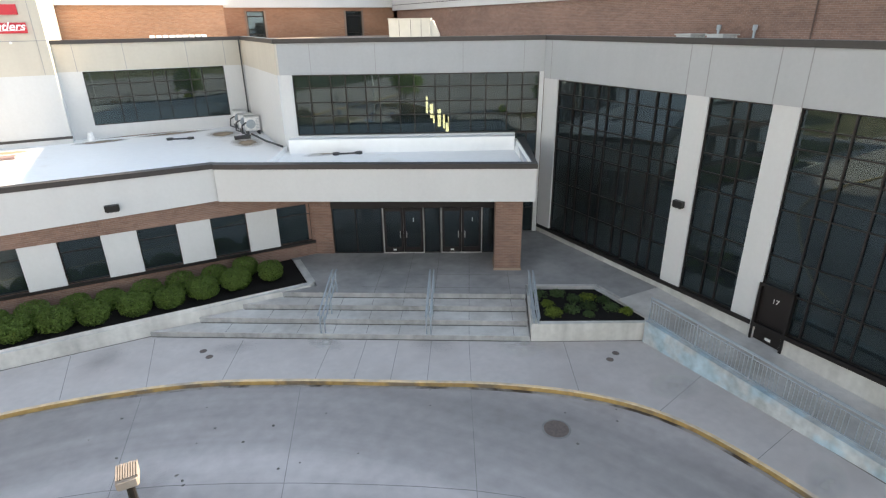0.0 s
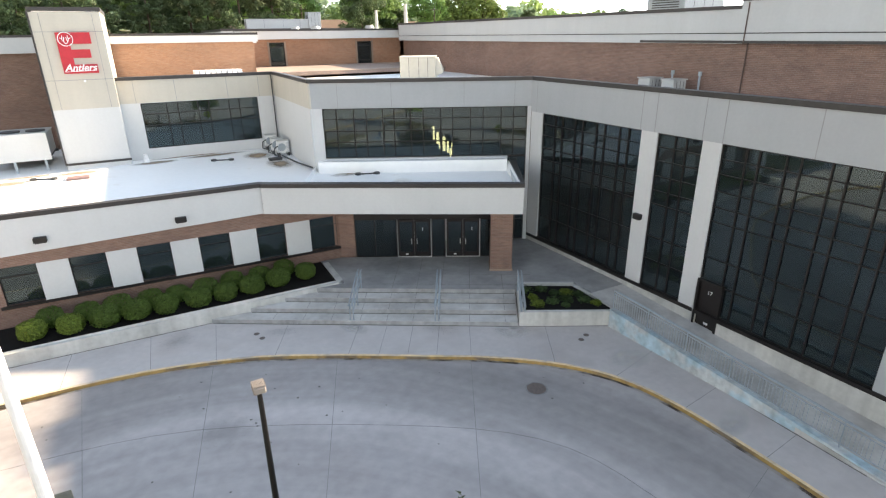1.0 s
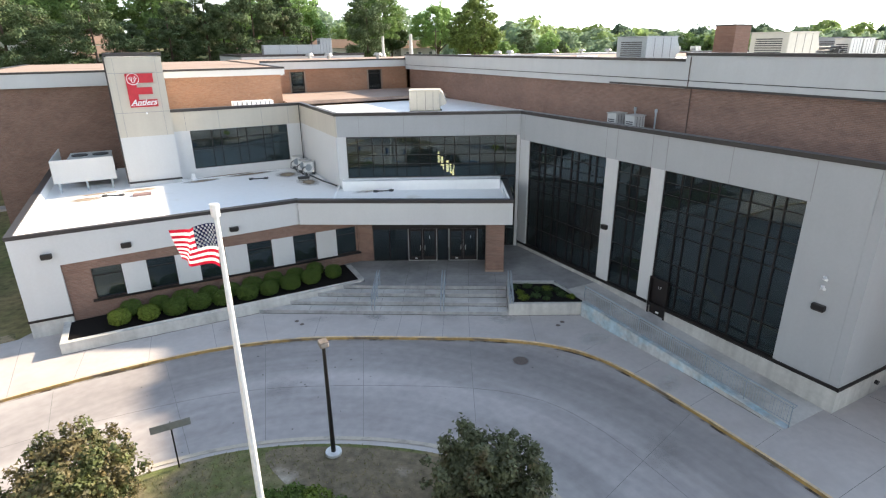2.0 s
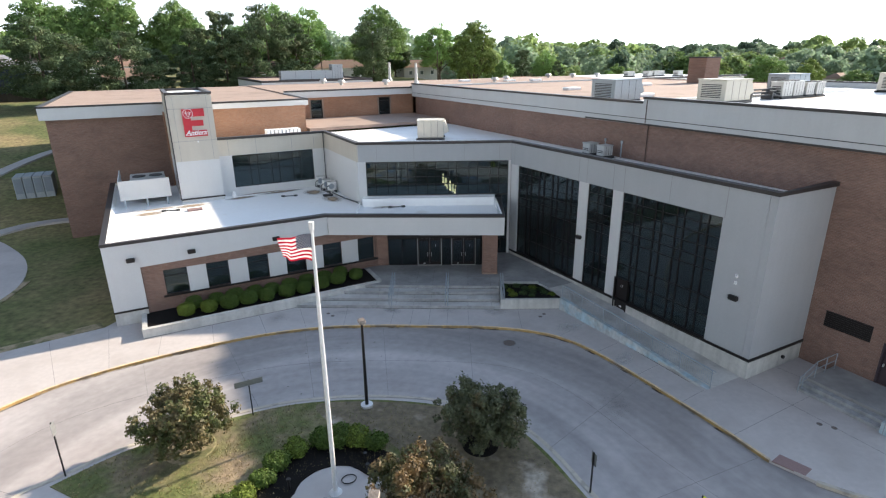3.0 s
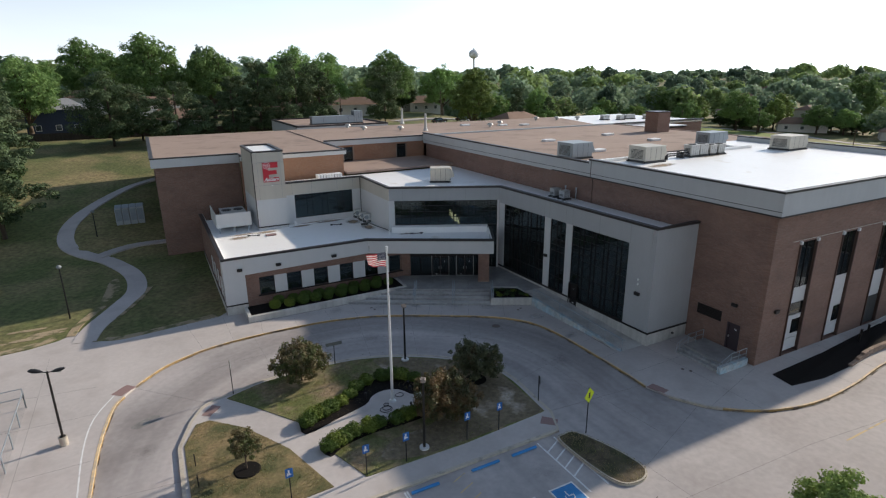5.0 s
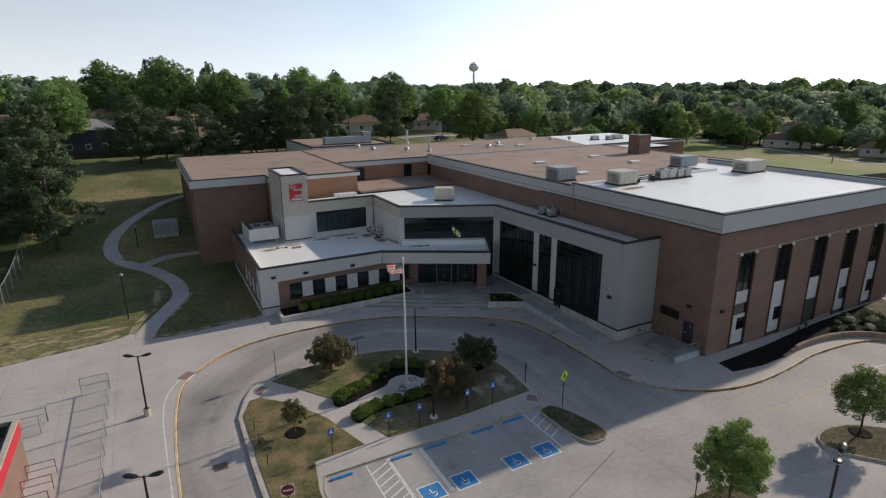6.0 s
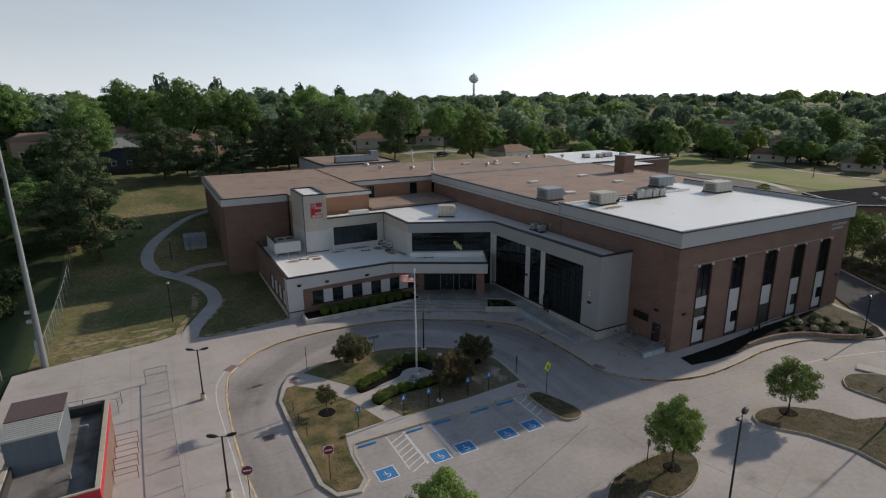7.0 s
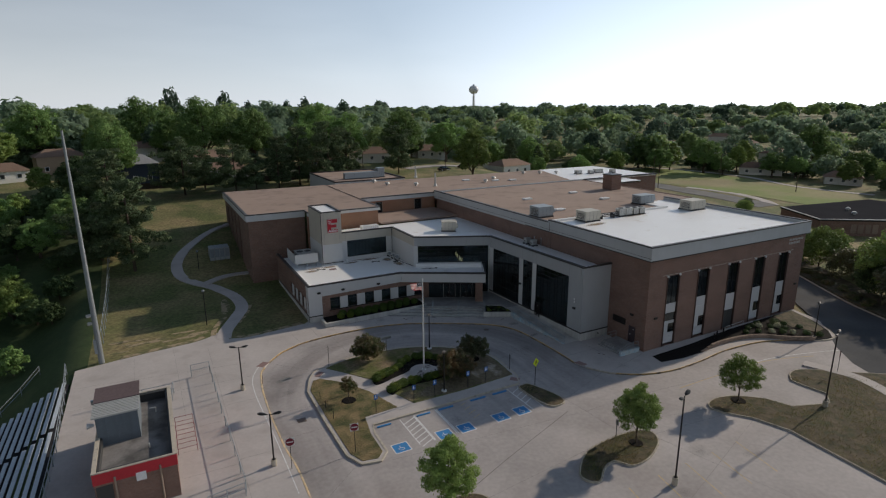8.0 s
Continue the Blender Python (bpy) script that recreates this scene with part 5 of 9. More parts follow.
# ---- west and rear blocks ----
west = thing("west_building", (-5, 60, 0), "brown brick classroom block with pale upper band", "school building")
part("front_wall", boxes((-16.6, -6.9, 46.2, 46.6, -0.2, 11.75)), M_BRICK_X, west, "brown brick wall")
part("front_wall", boxes((-7.2, 5.9, 43.0, 43.4, 5.0, 12.2)), M_BRICK_O, west, "orange-brown brick wall")
part("side_wall", wall_bm(facing(-16.6, 77, -90), 30.4, -0.2, 11.75, 0.4, [(a, a + 1.2, 1.0, 10.8) for a in (4, 9, 14, 19)]), M_BRICK_Y, west, "brown brick wall with dark slots")
part("side_window", boxes(*[(a, a + 1.2, 0.15, 0.2, 1.0, 10.8) for a in (4, 9, 14, 19)], m=facing(-16.6, 77, -90)), M_GLASSD, west)
part("east_wall", boxes((5.5, 5.9, 43.4, 52.2, 9.5, 11.75)), M_BRICK_Y, west)
for spec in ((-17.0, -6.9, 45.8, 46.4, 11.65, 12.7), (-17.0, -16.5, 46.4, 77, 11.65, 12.7), (-7.2, 6.2, 42.6, 43.2, 12.2, 12.7), (5.7, 6.2, 43.2, 52, 12.1, 12.7)):
    part("upper_band", boxes(spec), M_PANEL, west, "pale band")
part("coping", coping([(-17.0, 77), (-17.0, 45.8), (-7.0, 45.8), (-7.0, 42.6), (6.2, 42.6), (6.2, 52)], 12.85, 0.5, 0.16, 0.06), M_COPE, west, "dark metal coping")
part("roof", slab_bm([(-16.8, 46.2), (-6.8, 46.2), (-6.8, 43), (6, 43), (6, 77), (-16.8, 77)], 12.4, 12.78), M_ROOFT, west, "tan gravel roof")
rear = thing("rear_building", (40, 63, 0), "long brick rear block with tan flat roof", "school building")
RW = facing(5.9, 52.0, 0)
part("front_wall", wall_bm(RW, 16.3, 9.5, 12.28, 0.35, [(3.0, 4.4, 9.65, 12.0), (11.6, 13.1, 9.65, 12.0)]), M_BRICK_O, rear, "orange-brown brick wall")
for a, b in ((3.0, 4.4), (11.6, 13.1)):
    win = curtain(rear, RW, [a, b], [9.65, 10.2, 11.6, 12.0], glass=M_GLASSD, bar=0.1, label="narrow window in a tan frame")
    for q in (a - 0.15, b):
        part("window_frame", boxes((q, q + 0.15, -0.08, 0.1, 9.6, 12.05), m=RW), M_STONE, rear, "tan frame")
part("upper_band", boxes((5.9, 22.2, 51.7, 52.1, 12.28, 13.0)), M_PANEL, rear, "pale band")
part("coping", coping([(5.9, 51.7), (22.2, 51.7)], 13.15, 0.5, 0.16, 0.06), M_COPE, rear)
part("roof", slab_bm([(5.9, 52), (60, 52), (68, 76), (5.9, 76)], 12.5, 12.9), M_ROOFT, rear, "tan gravel roof")
part("roof", slab_bm([(60, 52), (88, 52), (88, 76), (68, 76)], 12.5, 12.9), M_ROOFW, rear, "white membrane")
part("roof", slab_bm([(62.2, 46), (76, 46), (76, 52), (62.2, 52)], 12.3, 12.7), M_ROOFW, rear, "white membrane")
for spec in ((6, 87.6, 75.6, 76, -0.2, 12.6), (87.6, 88, 52.4, 75.6, -0.2, 12.6), (62.2, 76, 46, 46.4, -0.2, 12.6), (75.6, 76, 46.4, 52, -0.2, 12.6), (76, 88, 52, 52.4, -0.2, 12.6)):
    part("wall", boxes(spec), M_BRICK_X, rear)
part("penthouse", boxes((8, 26, 76, 99, 0, 13.2)), M_PANEL, rear, "pale walled raised roof")
part("penthouse_roof", boxes((8.3, 25.7, 76.3, 98.7, 13.2, 13.25)), M_ROOFT, rear)
part("coping", coping([(8, 99), (8, 76), (26, 76), (26, 99)], 13.5, 0.4, 0.3, 0.05, True), M_COPE, rear)
part("coping", coping([(21.9, 51.5), (88, 51.5)], 13.25, 0.5, 0.3, 0.06), M_COPE, rear)


# ---- planting ----
def leaf_mesh(name, lobes, count, leaf, seed, shell=0.55, aspect=0.6, up=0.4, lumps=1.0, jitter=0.34, tri=False, fray=0.0, square=0.0):
    """Many small leaf blades scattered over rounded lobes (centre, radii)."""
    rng = np.random.default_rng(seed)
    lob = np.array(lobes, float)
    w = lob[:, 3] * lob[:, 4] + lob[:, 4] * lob[:, 5]
    idx = rng.choice(len(lob), count, p=w / w.sum())
    d = rng.normal(size=(count, 3))
    d /= np.linalg.norm(d, axis=1)[:, None]
    rad = shell + (1.06 - shell) * rng.random(count) ** 0.6
    rad = rad + fray * rng.random(count) ** 5
    rough = 1 + lumps * (0.13 * np.sin(d[:, 0] * 7 + idx) * np.cos(d[:, 1] * 6 + 2 * idx) + 0.08 * np.sin(d[:, 2] * 11 + idx))
    if square:
        rad = rad / (np.hypot(d[:, 0], d[:, 1]) ** square + np.abs(d[:, 2]) ** square) ** (1 / square)
    pos = lob[idx, :3] + d * lob[idx, 3:] * (rad * rough)[:, None]
    nrm = d + rng.normal(scale=jitter, size=(count, 3)) + np.array([0, 0, up])
    nrm /= np.linalg.norm(nrm, axis=1)[:, None]
    t = np.cross(nrm, rng.normal(size=(count, 3)))
    t /= np.linalg.norm(t, axis=1)[:, None]
    b = np.cross(nrm, t)
    s = leaf * (0.6 + 0.8 * rng.random(count))[:, None]
    if tri:
        corner = np.stack([pos - t * s, pos + t * s * 0.5 + b * s * aspect * 1.3, pos + t * s * 0.5 - b * s * aspect * 1.3], 1).reshape(-1, 3)
        me = bpy.data.meshes.new(name)
        me.from_pydata(corner.tolist(), [], np.arange(count * 3).reshape(-1, 3).tolist())
        return me
    quad = np.stack([pos - t * s, pos + b * s * aspect, pos + t * s, pos - b * s * aspect], 1).reshape(-1, 3)
    me = bpy.data.meshes.new(name)
    me.from_pydata(quad.tolist(), [], np.arange(count * 4).reshape(-1, 4).tolist())
    return me


def broad_lobes(h, r, seed, base=0.35, n=12):
    """Many small clumps over an uneven egg-shaped crown of that height and radius, with a few arms that stand out of it."""
    rng = random.Random(seed)
    zc, rz = h * (1 + base) / 2, h * (1 - base) / 2
    out = [(0, 0, zc - 0.05 * rz, r * 0.55, r * 0.55, rz * 0.68)]
    arms = [(rng.uniform(0, 6.28), rng.uniform(-0.5, 1.0), rng.uniform(-0.16, 0.2)) for _ in range(9)]
    for i in range(n * 4):
        a, e = i * 2.39996 + rng.uniform(-0.5, 0.5), 1.0 - 1.72 * (i + rng.random()) / (n * 4)
        q = math.sqrt(max(0.03, 1 - e * e))
        swell = 1.0
        for aa, ee, amount in arms:
            near_arm = math.cos(a - aa) * q * math.sqrt(max(0.0, 1 - ee * ee)) + e * ee
            swell += amount * max(0.0, near_arm) ** 8
        wide = 1.0 - 0.22 * max(0.0, e)
        f, k = swell * rng.uniform(0.62, 0.98), rng.uniform(0.13, 0.25)
        out.append((math.cos(a) * q * r * f * wide, math.sin(a) * q * r * f * wide, zc + e * rz * f, r * k, r * k * rng.uniform(0.8, 1.2), r * k * rng.uniform(0.55, 0.85)))
    return out


def spray_lobes(h, r, seed):
    """An open twiggy crown: a loose heart with many small sprays that stick out of it."""
    rng = random.Random(seed)
    zc = h * 0.54
    out = [(0, 0, zc, r * 0.55, r * 0.55, h * 0.3)]
    for i in range(150):
        a, e = i * 2.4 + rng.uniform(-0.5, 0.5), rng.uniform(-0.8, 1.0)
        q = math.sqrt(max(0.06, 1 - e * e))
        f, k = rng.uniform(0.5, 1.08), rng.uniform(0.07, 0.15)
        out.append((math.cos(a) * q * r * f, math.sin(a) * q * r * f, zc + e * h * 0.43 * f, r * k, r * k, r * k * rng.uniform(0.7, 1.5)))
    return out


def pine_lobes(h, r, seed, taper=0.8):
    """An open pine crown: ragged boughs of small clumps in loose whorls over a bare lower trunk, with gaps between them."""
    rng = random.Random(seed)
    out = []
    z = h * 0.16
    while z < h * 0.95:
        f = (z / h - 0.16) / 0.84
        rr = r * (0.72 + 0.9 * f if f < 0.3 else 1.0 - taper * ((f - 0.3) / 0.7) ** 1.6)
        k = 5 if f < 0.75 else 3
        a0 = rng.uniform(0, 6.28)
        for i in range(k):
            if rng.random() < 0.24:
                continue
            a = a0 + i * 6.28 / k + rng.uniform(-0.5, 0.5)
            q = rr * rng.uniform(0.55, 1.2)
            lift = rng.uniform(-0.05, 0.16)
            for u in (0.4, 0.68, 0.95):
                c = r * rng.uniform(0.1, 0.19)
                out.append((math.cos(a) * q * u + rng.uniform(-0.25, 0.25), math.sin(a) * q * u + rng.uniform(-0.25, 0.25), z + lift * q * u + rng.uniform(-0.3, 0.3), c, c, c * rng.uniform(0.45, 0.75)))
        z += h * rng.uniform(0.045, 0.075)
    out.append((0, 0, h * 0.95, r * 0.16, r * 0.16, h * 0.05))
    return out


def trunk_bm(lobes, h, r0, fork, seed):
    """A tapered trunk with limbs that reach into the lobes."""
    rng = random.Random(seed)
    bm = bmesh.new()
    top = (rng.uniform(-0.1, 0.1), rng.uniform(-0.1, 0.1), fork)
    rod(bm, (0, 0, -0.15), (top[0] * 0.5, top[1] * 0.5, fork * 0.5), r0 * 1.25, r0 * 0.95)
    rod(bm, (top[0] * 0.5, top[1] * 0.5, fork * 0.48), top, r0 * 0.96, r0 * 0.75)
    rod(bm, top, (0, 0, h * 0.85), r0 * 0.75, r0 * 0.15)
    for c in lobes[1:]:
        if rng.random() < min(0.8, 12 / len(lobes)):
            s = (top[0], top[1], min(fork + rng.uniform(0, 0.3) * (h - fork), c[2]))
            rod(bm, s, (c[0] * 0.9, c[1] * 0.9, c[2]), r0 * 0.35, r0 * 0.08, sides=5)
    return bm


def make_tree(name, at, h, r, seed, leafmat, leaves, leaf, label, base=0.35, pine=False, group="", trunk=0.03, category="tree", up=0.4, n=12, taper=0.8, tri=False, fray=0.12, open_crown=False):
    t = thing(name, (0, 0, 0), label, category, group)
    lobes = pine_lobes(h, r, seed, taper) if pine else spray_lobes(h, r, seed) if open_crown else broad_lobes(h, r, seed, base, n)
    part("trunk", trunk_bm(lobes, h, h * trunk, h * (0.8 if pine else base * 0.9), seed), M_BARK, t, smooth=True)
    link("crown", leaf_mesh("crown", lobes, leaves, leaf, seed, shell=0.45, up=up, jitter=0.55, tri=tri, fray=fray), leafmat, t)
    t.matrix_basis = at
    return t


def stand(x, y, turn=0.0, size=1.0, z=None, wide=1.0):
    return pose(x, y, ground_z(x, y) if z is None else z, 0, 0, turn) @ Matrix.Diagonal((size * wide, size * wide, size, 1))


# island trees
make_tree("crabapple_tree", stand(-9.3, 8.55, 20, 1, 0.17), 3.0, 2.0, 3, M_BRONZELEAF, 19000, 0.068, "small crabapple tree with bronze-green leaves on the island", 0.1, trunk=0.022, tri=True, fray=0.5, open_crown=True)
make_tree("crabapple_tree", stand(2.15, 2.5, 80, 1, 0.17), 3.1, 1.95, 5, M_DARKLEAF, 19000, 0.068, "small crabapple tree with dark green leaves on the island", 0.1, trunk=0.022, tri=True, fray=0.5, open_crown=True)
make_tree("crabapple_tree", stand(-2.0, -0.7, 140, 1, 0.17), 3.1, 2.1, 7, M_PINKLEAF, 19000, 0.068, "small crabapple tree with reddish leaves near the flagpole", 0.08, trunk=0.022, tri=True, fray=0.5, open_crown=True)
make_tree("young_tree", stand(-14.6, 0.3, 0, 1, 0.17), 2.7, 1.0, 9, M_BRONZELEAF, 5000, 0.05, "thin young tree with sparse leaves in a mulch ring", 0.3, trunk=0.018)
# parking-lot trees
make_tree("parking_tree", stand(6.3, -19.9, 0, 1, 0.15), 5.6, 1.95, 11, M_LEAFB, 20000, 0.07, "young round-headed shade tree with bright green leaves", 0.22, group="parking lot trees", trunk=0.016, n=18, fray=0.35)
make_tree("parking_tree", stand(21.6, -19.5, 60, 1, 0.15), 5.0, 2.1, 12, M_LEAFB, 13000, 0.07, "young open-crowned shade tree in a kerbed island", 0.24, group="parking lot trees", trunk=0.016, n=18, fray=0.35)
make_tree("parking_tree", stand(-13.4, -19.9, 0, 1, 0.15), 6.6, 2.2, 13, M_LEAFB, 22000, 0.07, "young full shade tree with bright green leaves", 0.2, group="parking lot trees", trunk=0.016, n=18, fray=0.35)

# clipped bushes along the office wing
rng = random.Random(4)
for row, (y, n) in enumerate(((22.35, 11), (23.35, 11))):
    for i in range(n):
        x = -9.57 + 1.29 * i + 0.55 * row + rng.uniform(-0.08, 0.08)
        if i == 0 or x > 3.5 or (row and i > 9):
            continue
        r = 0.57 * rng.uniform(0.9, 1.08)
        lobes = [(0, 0, r * 0.72, r, r * rng.uniform(0.92, 1.0), r * rng.uniform(0.66, 0.76)), (rng.uniform(-0.06, 0.06), 0, r * 0.8, r * 0.9, r * 0.9, r * 0.66)]
        b = link("bush", leaf_mesh("bush", lobes, 4200, 0.034, 100 + 20 * row + i, shell=0.86, lumps=0.3, jitter=0.5, fray=0.05, square=2.7), M_HEDGEY if (row == 0 and i < 3) else M_HEDGE)
        b.matrix_basis = pose(x, y + rng.uniform(-0.06, 0.06), 0.66 + 0.3 * ease(x, -2, 4.5), 0, 0, rng.uniform(0, 360))
        tagged(b, "round clipped boxwood bush in the raised planter", "bush", "clipped bushes of the planter")

# hedge bushes round the flagpole
HB = [(-10.3, 2.95, 0.62), (-9.75, 3.3, 0.66), (-9.1, 3.55, 0.6), (-8.5, 3.85, 0.58), (-7.75, 4.15, 0.56), (-6.9, 4.75, 0.55), (-6.2, 5.45, 0.56), (-5.2, 5.95, 0.6), (-4.0, 6.0, 0.6), (-3.3, 5.75, 0.68), (-2.6, 5.35, 0.66), (-2.0, 4.7, 0.6), (-9.85, -0.2, 0.6), (-9.35, 0.02, 0.66), (-8.75, 0.2, 0.66), (-8.1, 0.42, 0.62), (-7.0, 0.5, 0.62), (-6.3, 0.55, 0.62), (-5.1, 0.45, 0.6), (-4.4, 0.5, 0.64), (-3.7, 0.6, 0.6)]
for i, (x, y, r) in enumerate(HB):
    r *= rng.uniform(0.74, 0.95)
    b = link("bush", leaf_mesh("bush", [(0, 0, r * 0.62, r, r, r * 0.62), (0.25, 0.15, r * 0.6, r * 0.7, r * 0.6, r * 0.55), (-0.2, -0.18, r * 0.8, r * 0.55, r * 0.5, r * 0.45)], 2200, 0.055, 300 + i, shell=0.7, lumps=0.9, jitter=0.6, fray=0.2), M_HEDGEY if i % 3 == 1 else M_HEDGE)
    b.matrix_basis = pose(x, y, 0.19, 0, 0, rng.uniform(0, 360))
    tagged(b, "low leafy hedge bush in dark mulch round the flagpole", "bush", "hedge round the flagpole")

# pines and broad trees behind the school
pine_a = make_tree("pine_tree", stand(-34.8, 58, 0, 1.0), 16.5, 6.0, 21, M_PINE, 32000, 0.16, "tall dark pine tree with layered boughs", pine=True, group="pines", trunk=0.014, up=0.8, taper=0.62, tri=True)
pine_b = make_tree("pine_tree", stand(21.5, 108, 0, 0.85), 18, 5.6, 22, M_PINE, 24000, 0.19, "tall dark pine tree with ragged boughs", pine=True, group="pines", trunk=0.014, up=0.8, taper=0.85, tri=True)
pine_c = make_tree("pine_tree", stand(-22.9, 106, 0, 1.0), 15, 7.4, 23, M_PINE, 24000, 0.19, "broad dark pine tree with an open ragged crown", pine=True, group="pines", trunk=0.014, up=0.8, taper=0.5, tri=True)
for i, (x, y, h, r) in enumerate([(-38.5, 84, 15.5, 5.2), (-10.6, 104, 13.0, 5.2), (-4.9, 107, 11.7, 4.6), (0.9, 105, 15.1, 4.4), (7.4, 108, 16.7, 4.8), (15.4, 106, 18.3, 5.3), (42.1, 117, 15.7, 4.7), (107, 128, 15.2, 3.4), (95, 130, 13.6, 3.5), (-41, 100, 12, 5.4), (-40, 64, 10, 5.8), (-17.5, 112, 12.5, 4.6), (11.0, 113, 14.5, 4.6), (3.5, 114, 13.5, 4.6)]):
    proto, ph, pr = ((pine_a, 16.5, 6.0), (pine_b, 18.0, 5.6), (pine_c, 15.0, 6.0))[(2 * i + i // 3) % 3]
    copy_thing(proto, stand(x, y, 47 * i, h / ph, None, (r / pr) / (h / ph)))
big_a = make_tree("shade_tree", stand(58.5, 97, 0, 1.0), 16, 5.6, 31, M_LEAFB, 12000, 0.27, "large round leafy shade tree behind the school", 0.1, group="shade trees", n=22, tri=True)
big_b = make_tree("shade_tree", stand(-13, 154, 0, 1.0), 22, 8.6, 32, M_LEAF, 13000, 0.36, "large bright green shade tree behind the school", 0.18, group="shade trees", n=26, tri=True)
big_c = make_tree("shade_tree", stand(72, 140, 0, 1.0), 16, 6.8, 33, M_LEAF, 11500, 0.31, "large green shade tree behind the school", 0.15, group="shade trees", n=20, tri=True)
big_d = make_tree("shade_tree", stand(-38.5, 68, 0, 1.0), 11, 5.4, 34, M_LEAFD, 10000, 0.28, "large dark green shade tree on the slope", 0.06, group="shade trees", n=18, tri=True)
for i, (x, y, s, w) in enumerate([(-44, 175, 0.95, 1.1), (-48, 184, 1.05, 1.0), (20, 150, 0.95, 1.0), (30, 135, 0.8, 1.1), (50, 132, 0.85, 1.0), (-72, 164, 1.0, 1.2), (62, 150, 0.9, 1.1), (86, 145, 0.85, 0.9), (100, 150, 0.75, 1.2), (112, 140, 0.7, 1.0), (125, 150, 0.8, 1.1), (26, 116, 0.5, 1.0), (138, 140, 0.65, 1.2), (150, 146, 0.75, 1.0), (120, 118, 0.45, 1.2), (-55.5, 120, 0.45, 1.1), (-56, 92, 0.42, 1.2), (-74, 88, 0.8, 1.1), (-50, 70, 0.45, 1.2), (-60, 64, 0.38, 1.1), (-84, 70, 0.9, 1.1), (-52, 52, 0.5, 1.2), (-70, 50, 0.6, 1.2), (-62, 40, 0.45, 1.3), (-90, 110, 0.9, 1.1), (-39, 124, 0.75, 1.0), (5, 165, 1.0, 1.1), (40, 165, 1.0, 1.0), (-90, 50, 0.8, 1.2), (170, 122, 0.7, 1.1), (186, 112, 0.65, 1.2), (200, 106, 0.75, 1.0), (181, 126, 0.8, 1.0), (214, 92, 0.8, 1.1), (226, 70, 0.7, 1.2), (203, 82, 0.4, 1.2), (230, 92, 0.9, 1.0), (150, 128, 0.6, 1.1), (234, 46, 0.7, 1.1), (105, 126, 0.55, 1.1), (188, 104, 0.5, 1.3), (197, 88, 0.45, 1.3), (203, 62, 0.6, 1.3), (194, 44, 0.55, 1.3), (128, 132, 0.6, 1.3), (160, 138, 0.6, 1.3), (176, 140, 0.7, 1.2), (206, 48, 0.8, 1.1), (212, 112, 0.85, 1.0)]):
    copy_thing((big_a, big_b, big_c, big_d)[(i * 3 + i // 4) % 4], stand(x, y, 71 * i, s, None, w))
for i, (x, y, s) in enumerate([(-31, 193, 0.98), (-22, 168, 0.8), (-41, 156, 0.72), (-62, 178, 0.9), (2, 150, 0.85), (30, 170, 0.9), (-82, 142, 0.8)]):
    copy_thing(big_b, stand(x, y, 33 * i, s))
# dark trees crowding the slope below the pines
for i, (x, y, h) in enumerate([(-55.9, 93.6, 5.5), (-50.8, 94.5, 5.5), (-45.1, 76, 8.5), (-53.7, 71, 7.0), (-45.6, 112, 10), (-58.5, 85, 8.5), (-48.0, 84, 8.0), (-62, 76, 8.0), (-64, 98, 6.0), (-51, 104, 5.5), (-43, 92, 8.0)]):
    copy_thing((big_d, big_c)[i % 3 == 2], stand(x, y, 57 * i, h / (16 if i % 3 == 2 else 11), None, 1.15))
# scrub on the slope to the sports field
scrub_a = make_tree("scrub_tree", stand(-46.5, 47, 0, 1.0), 3.6, 1.9, 35, M_LEAFD, 3000, 0.15, "low dark green scrub tree on the slope to the sports field", 0.04, group="scrub trees", n=12, tri=True)
scrub_b = make_tree("scrub_tree", stand(-50, 36, 0, 1.0), 4.2, 1.9, 36, M_LEAF, 3000, 0.15, "low green scrub tree on the slope to the sports field", 0.06, group="scrub trees", n=12, tri=True)
rng = random.Random(17)
for i in range(26):
    x, y = -45 - 34 * rng.random(), 44 + 26 * rng.random()
    if x > -50 and y < 34:
        continue
    size = rng.uniform(0.16, 0.4)
    copy_thing((scrub_a, scrub_b)[i % 2], stand(x, y, 50 * i, size / 0.3, None, rng.uniform(1.0, 1.5)))

# dense low trees round the houses beyond the playing field
for i in range(30):
    f = rng.random()
    x, y = 187 + 24 * f + rng.uniform(0, 16), 138 - 84 * f + rng.uniform(0, 12)
    if any(math.hypot(x - 4 - hx, y - 4 - hy) < 9 for hx, hy in ((203, 97), (205, 65), (217, 138))):
        continue
    copy_thing((scrub_a, scrub_b)[i % 2], stand(x, y, 50 * i, rng.uniform(1.1, 1.9), None, rng.uniform(1.1, 1.5)))

FAR_HOMES = ((245, 152), (232, 176), (262, 192), (300, 168), (285, 236), (332, 212), (362, 290), (412, 244), (252, 122), (180, 262), (120, 225))


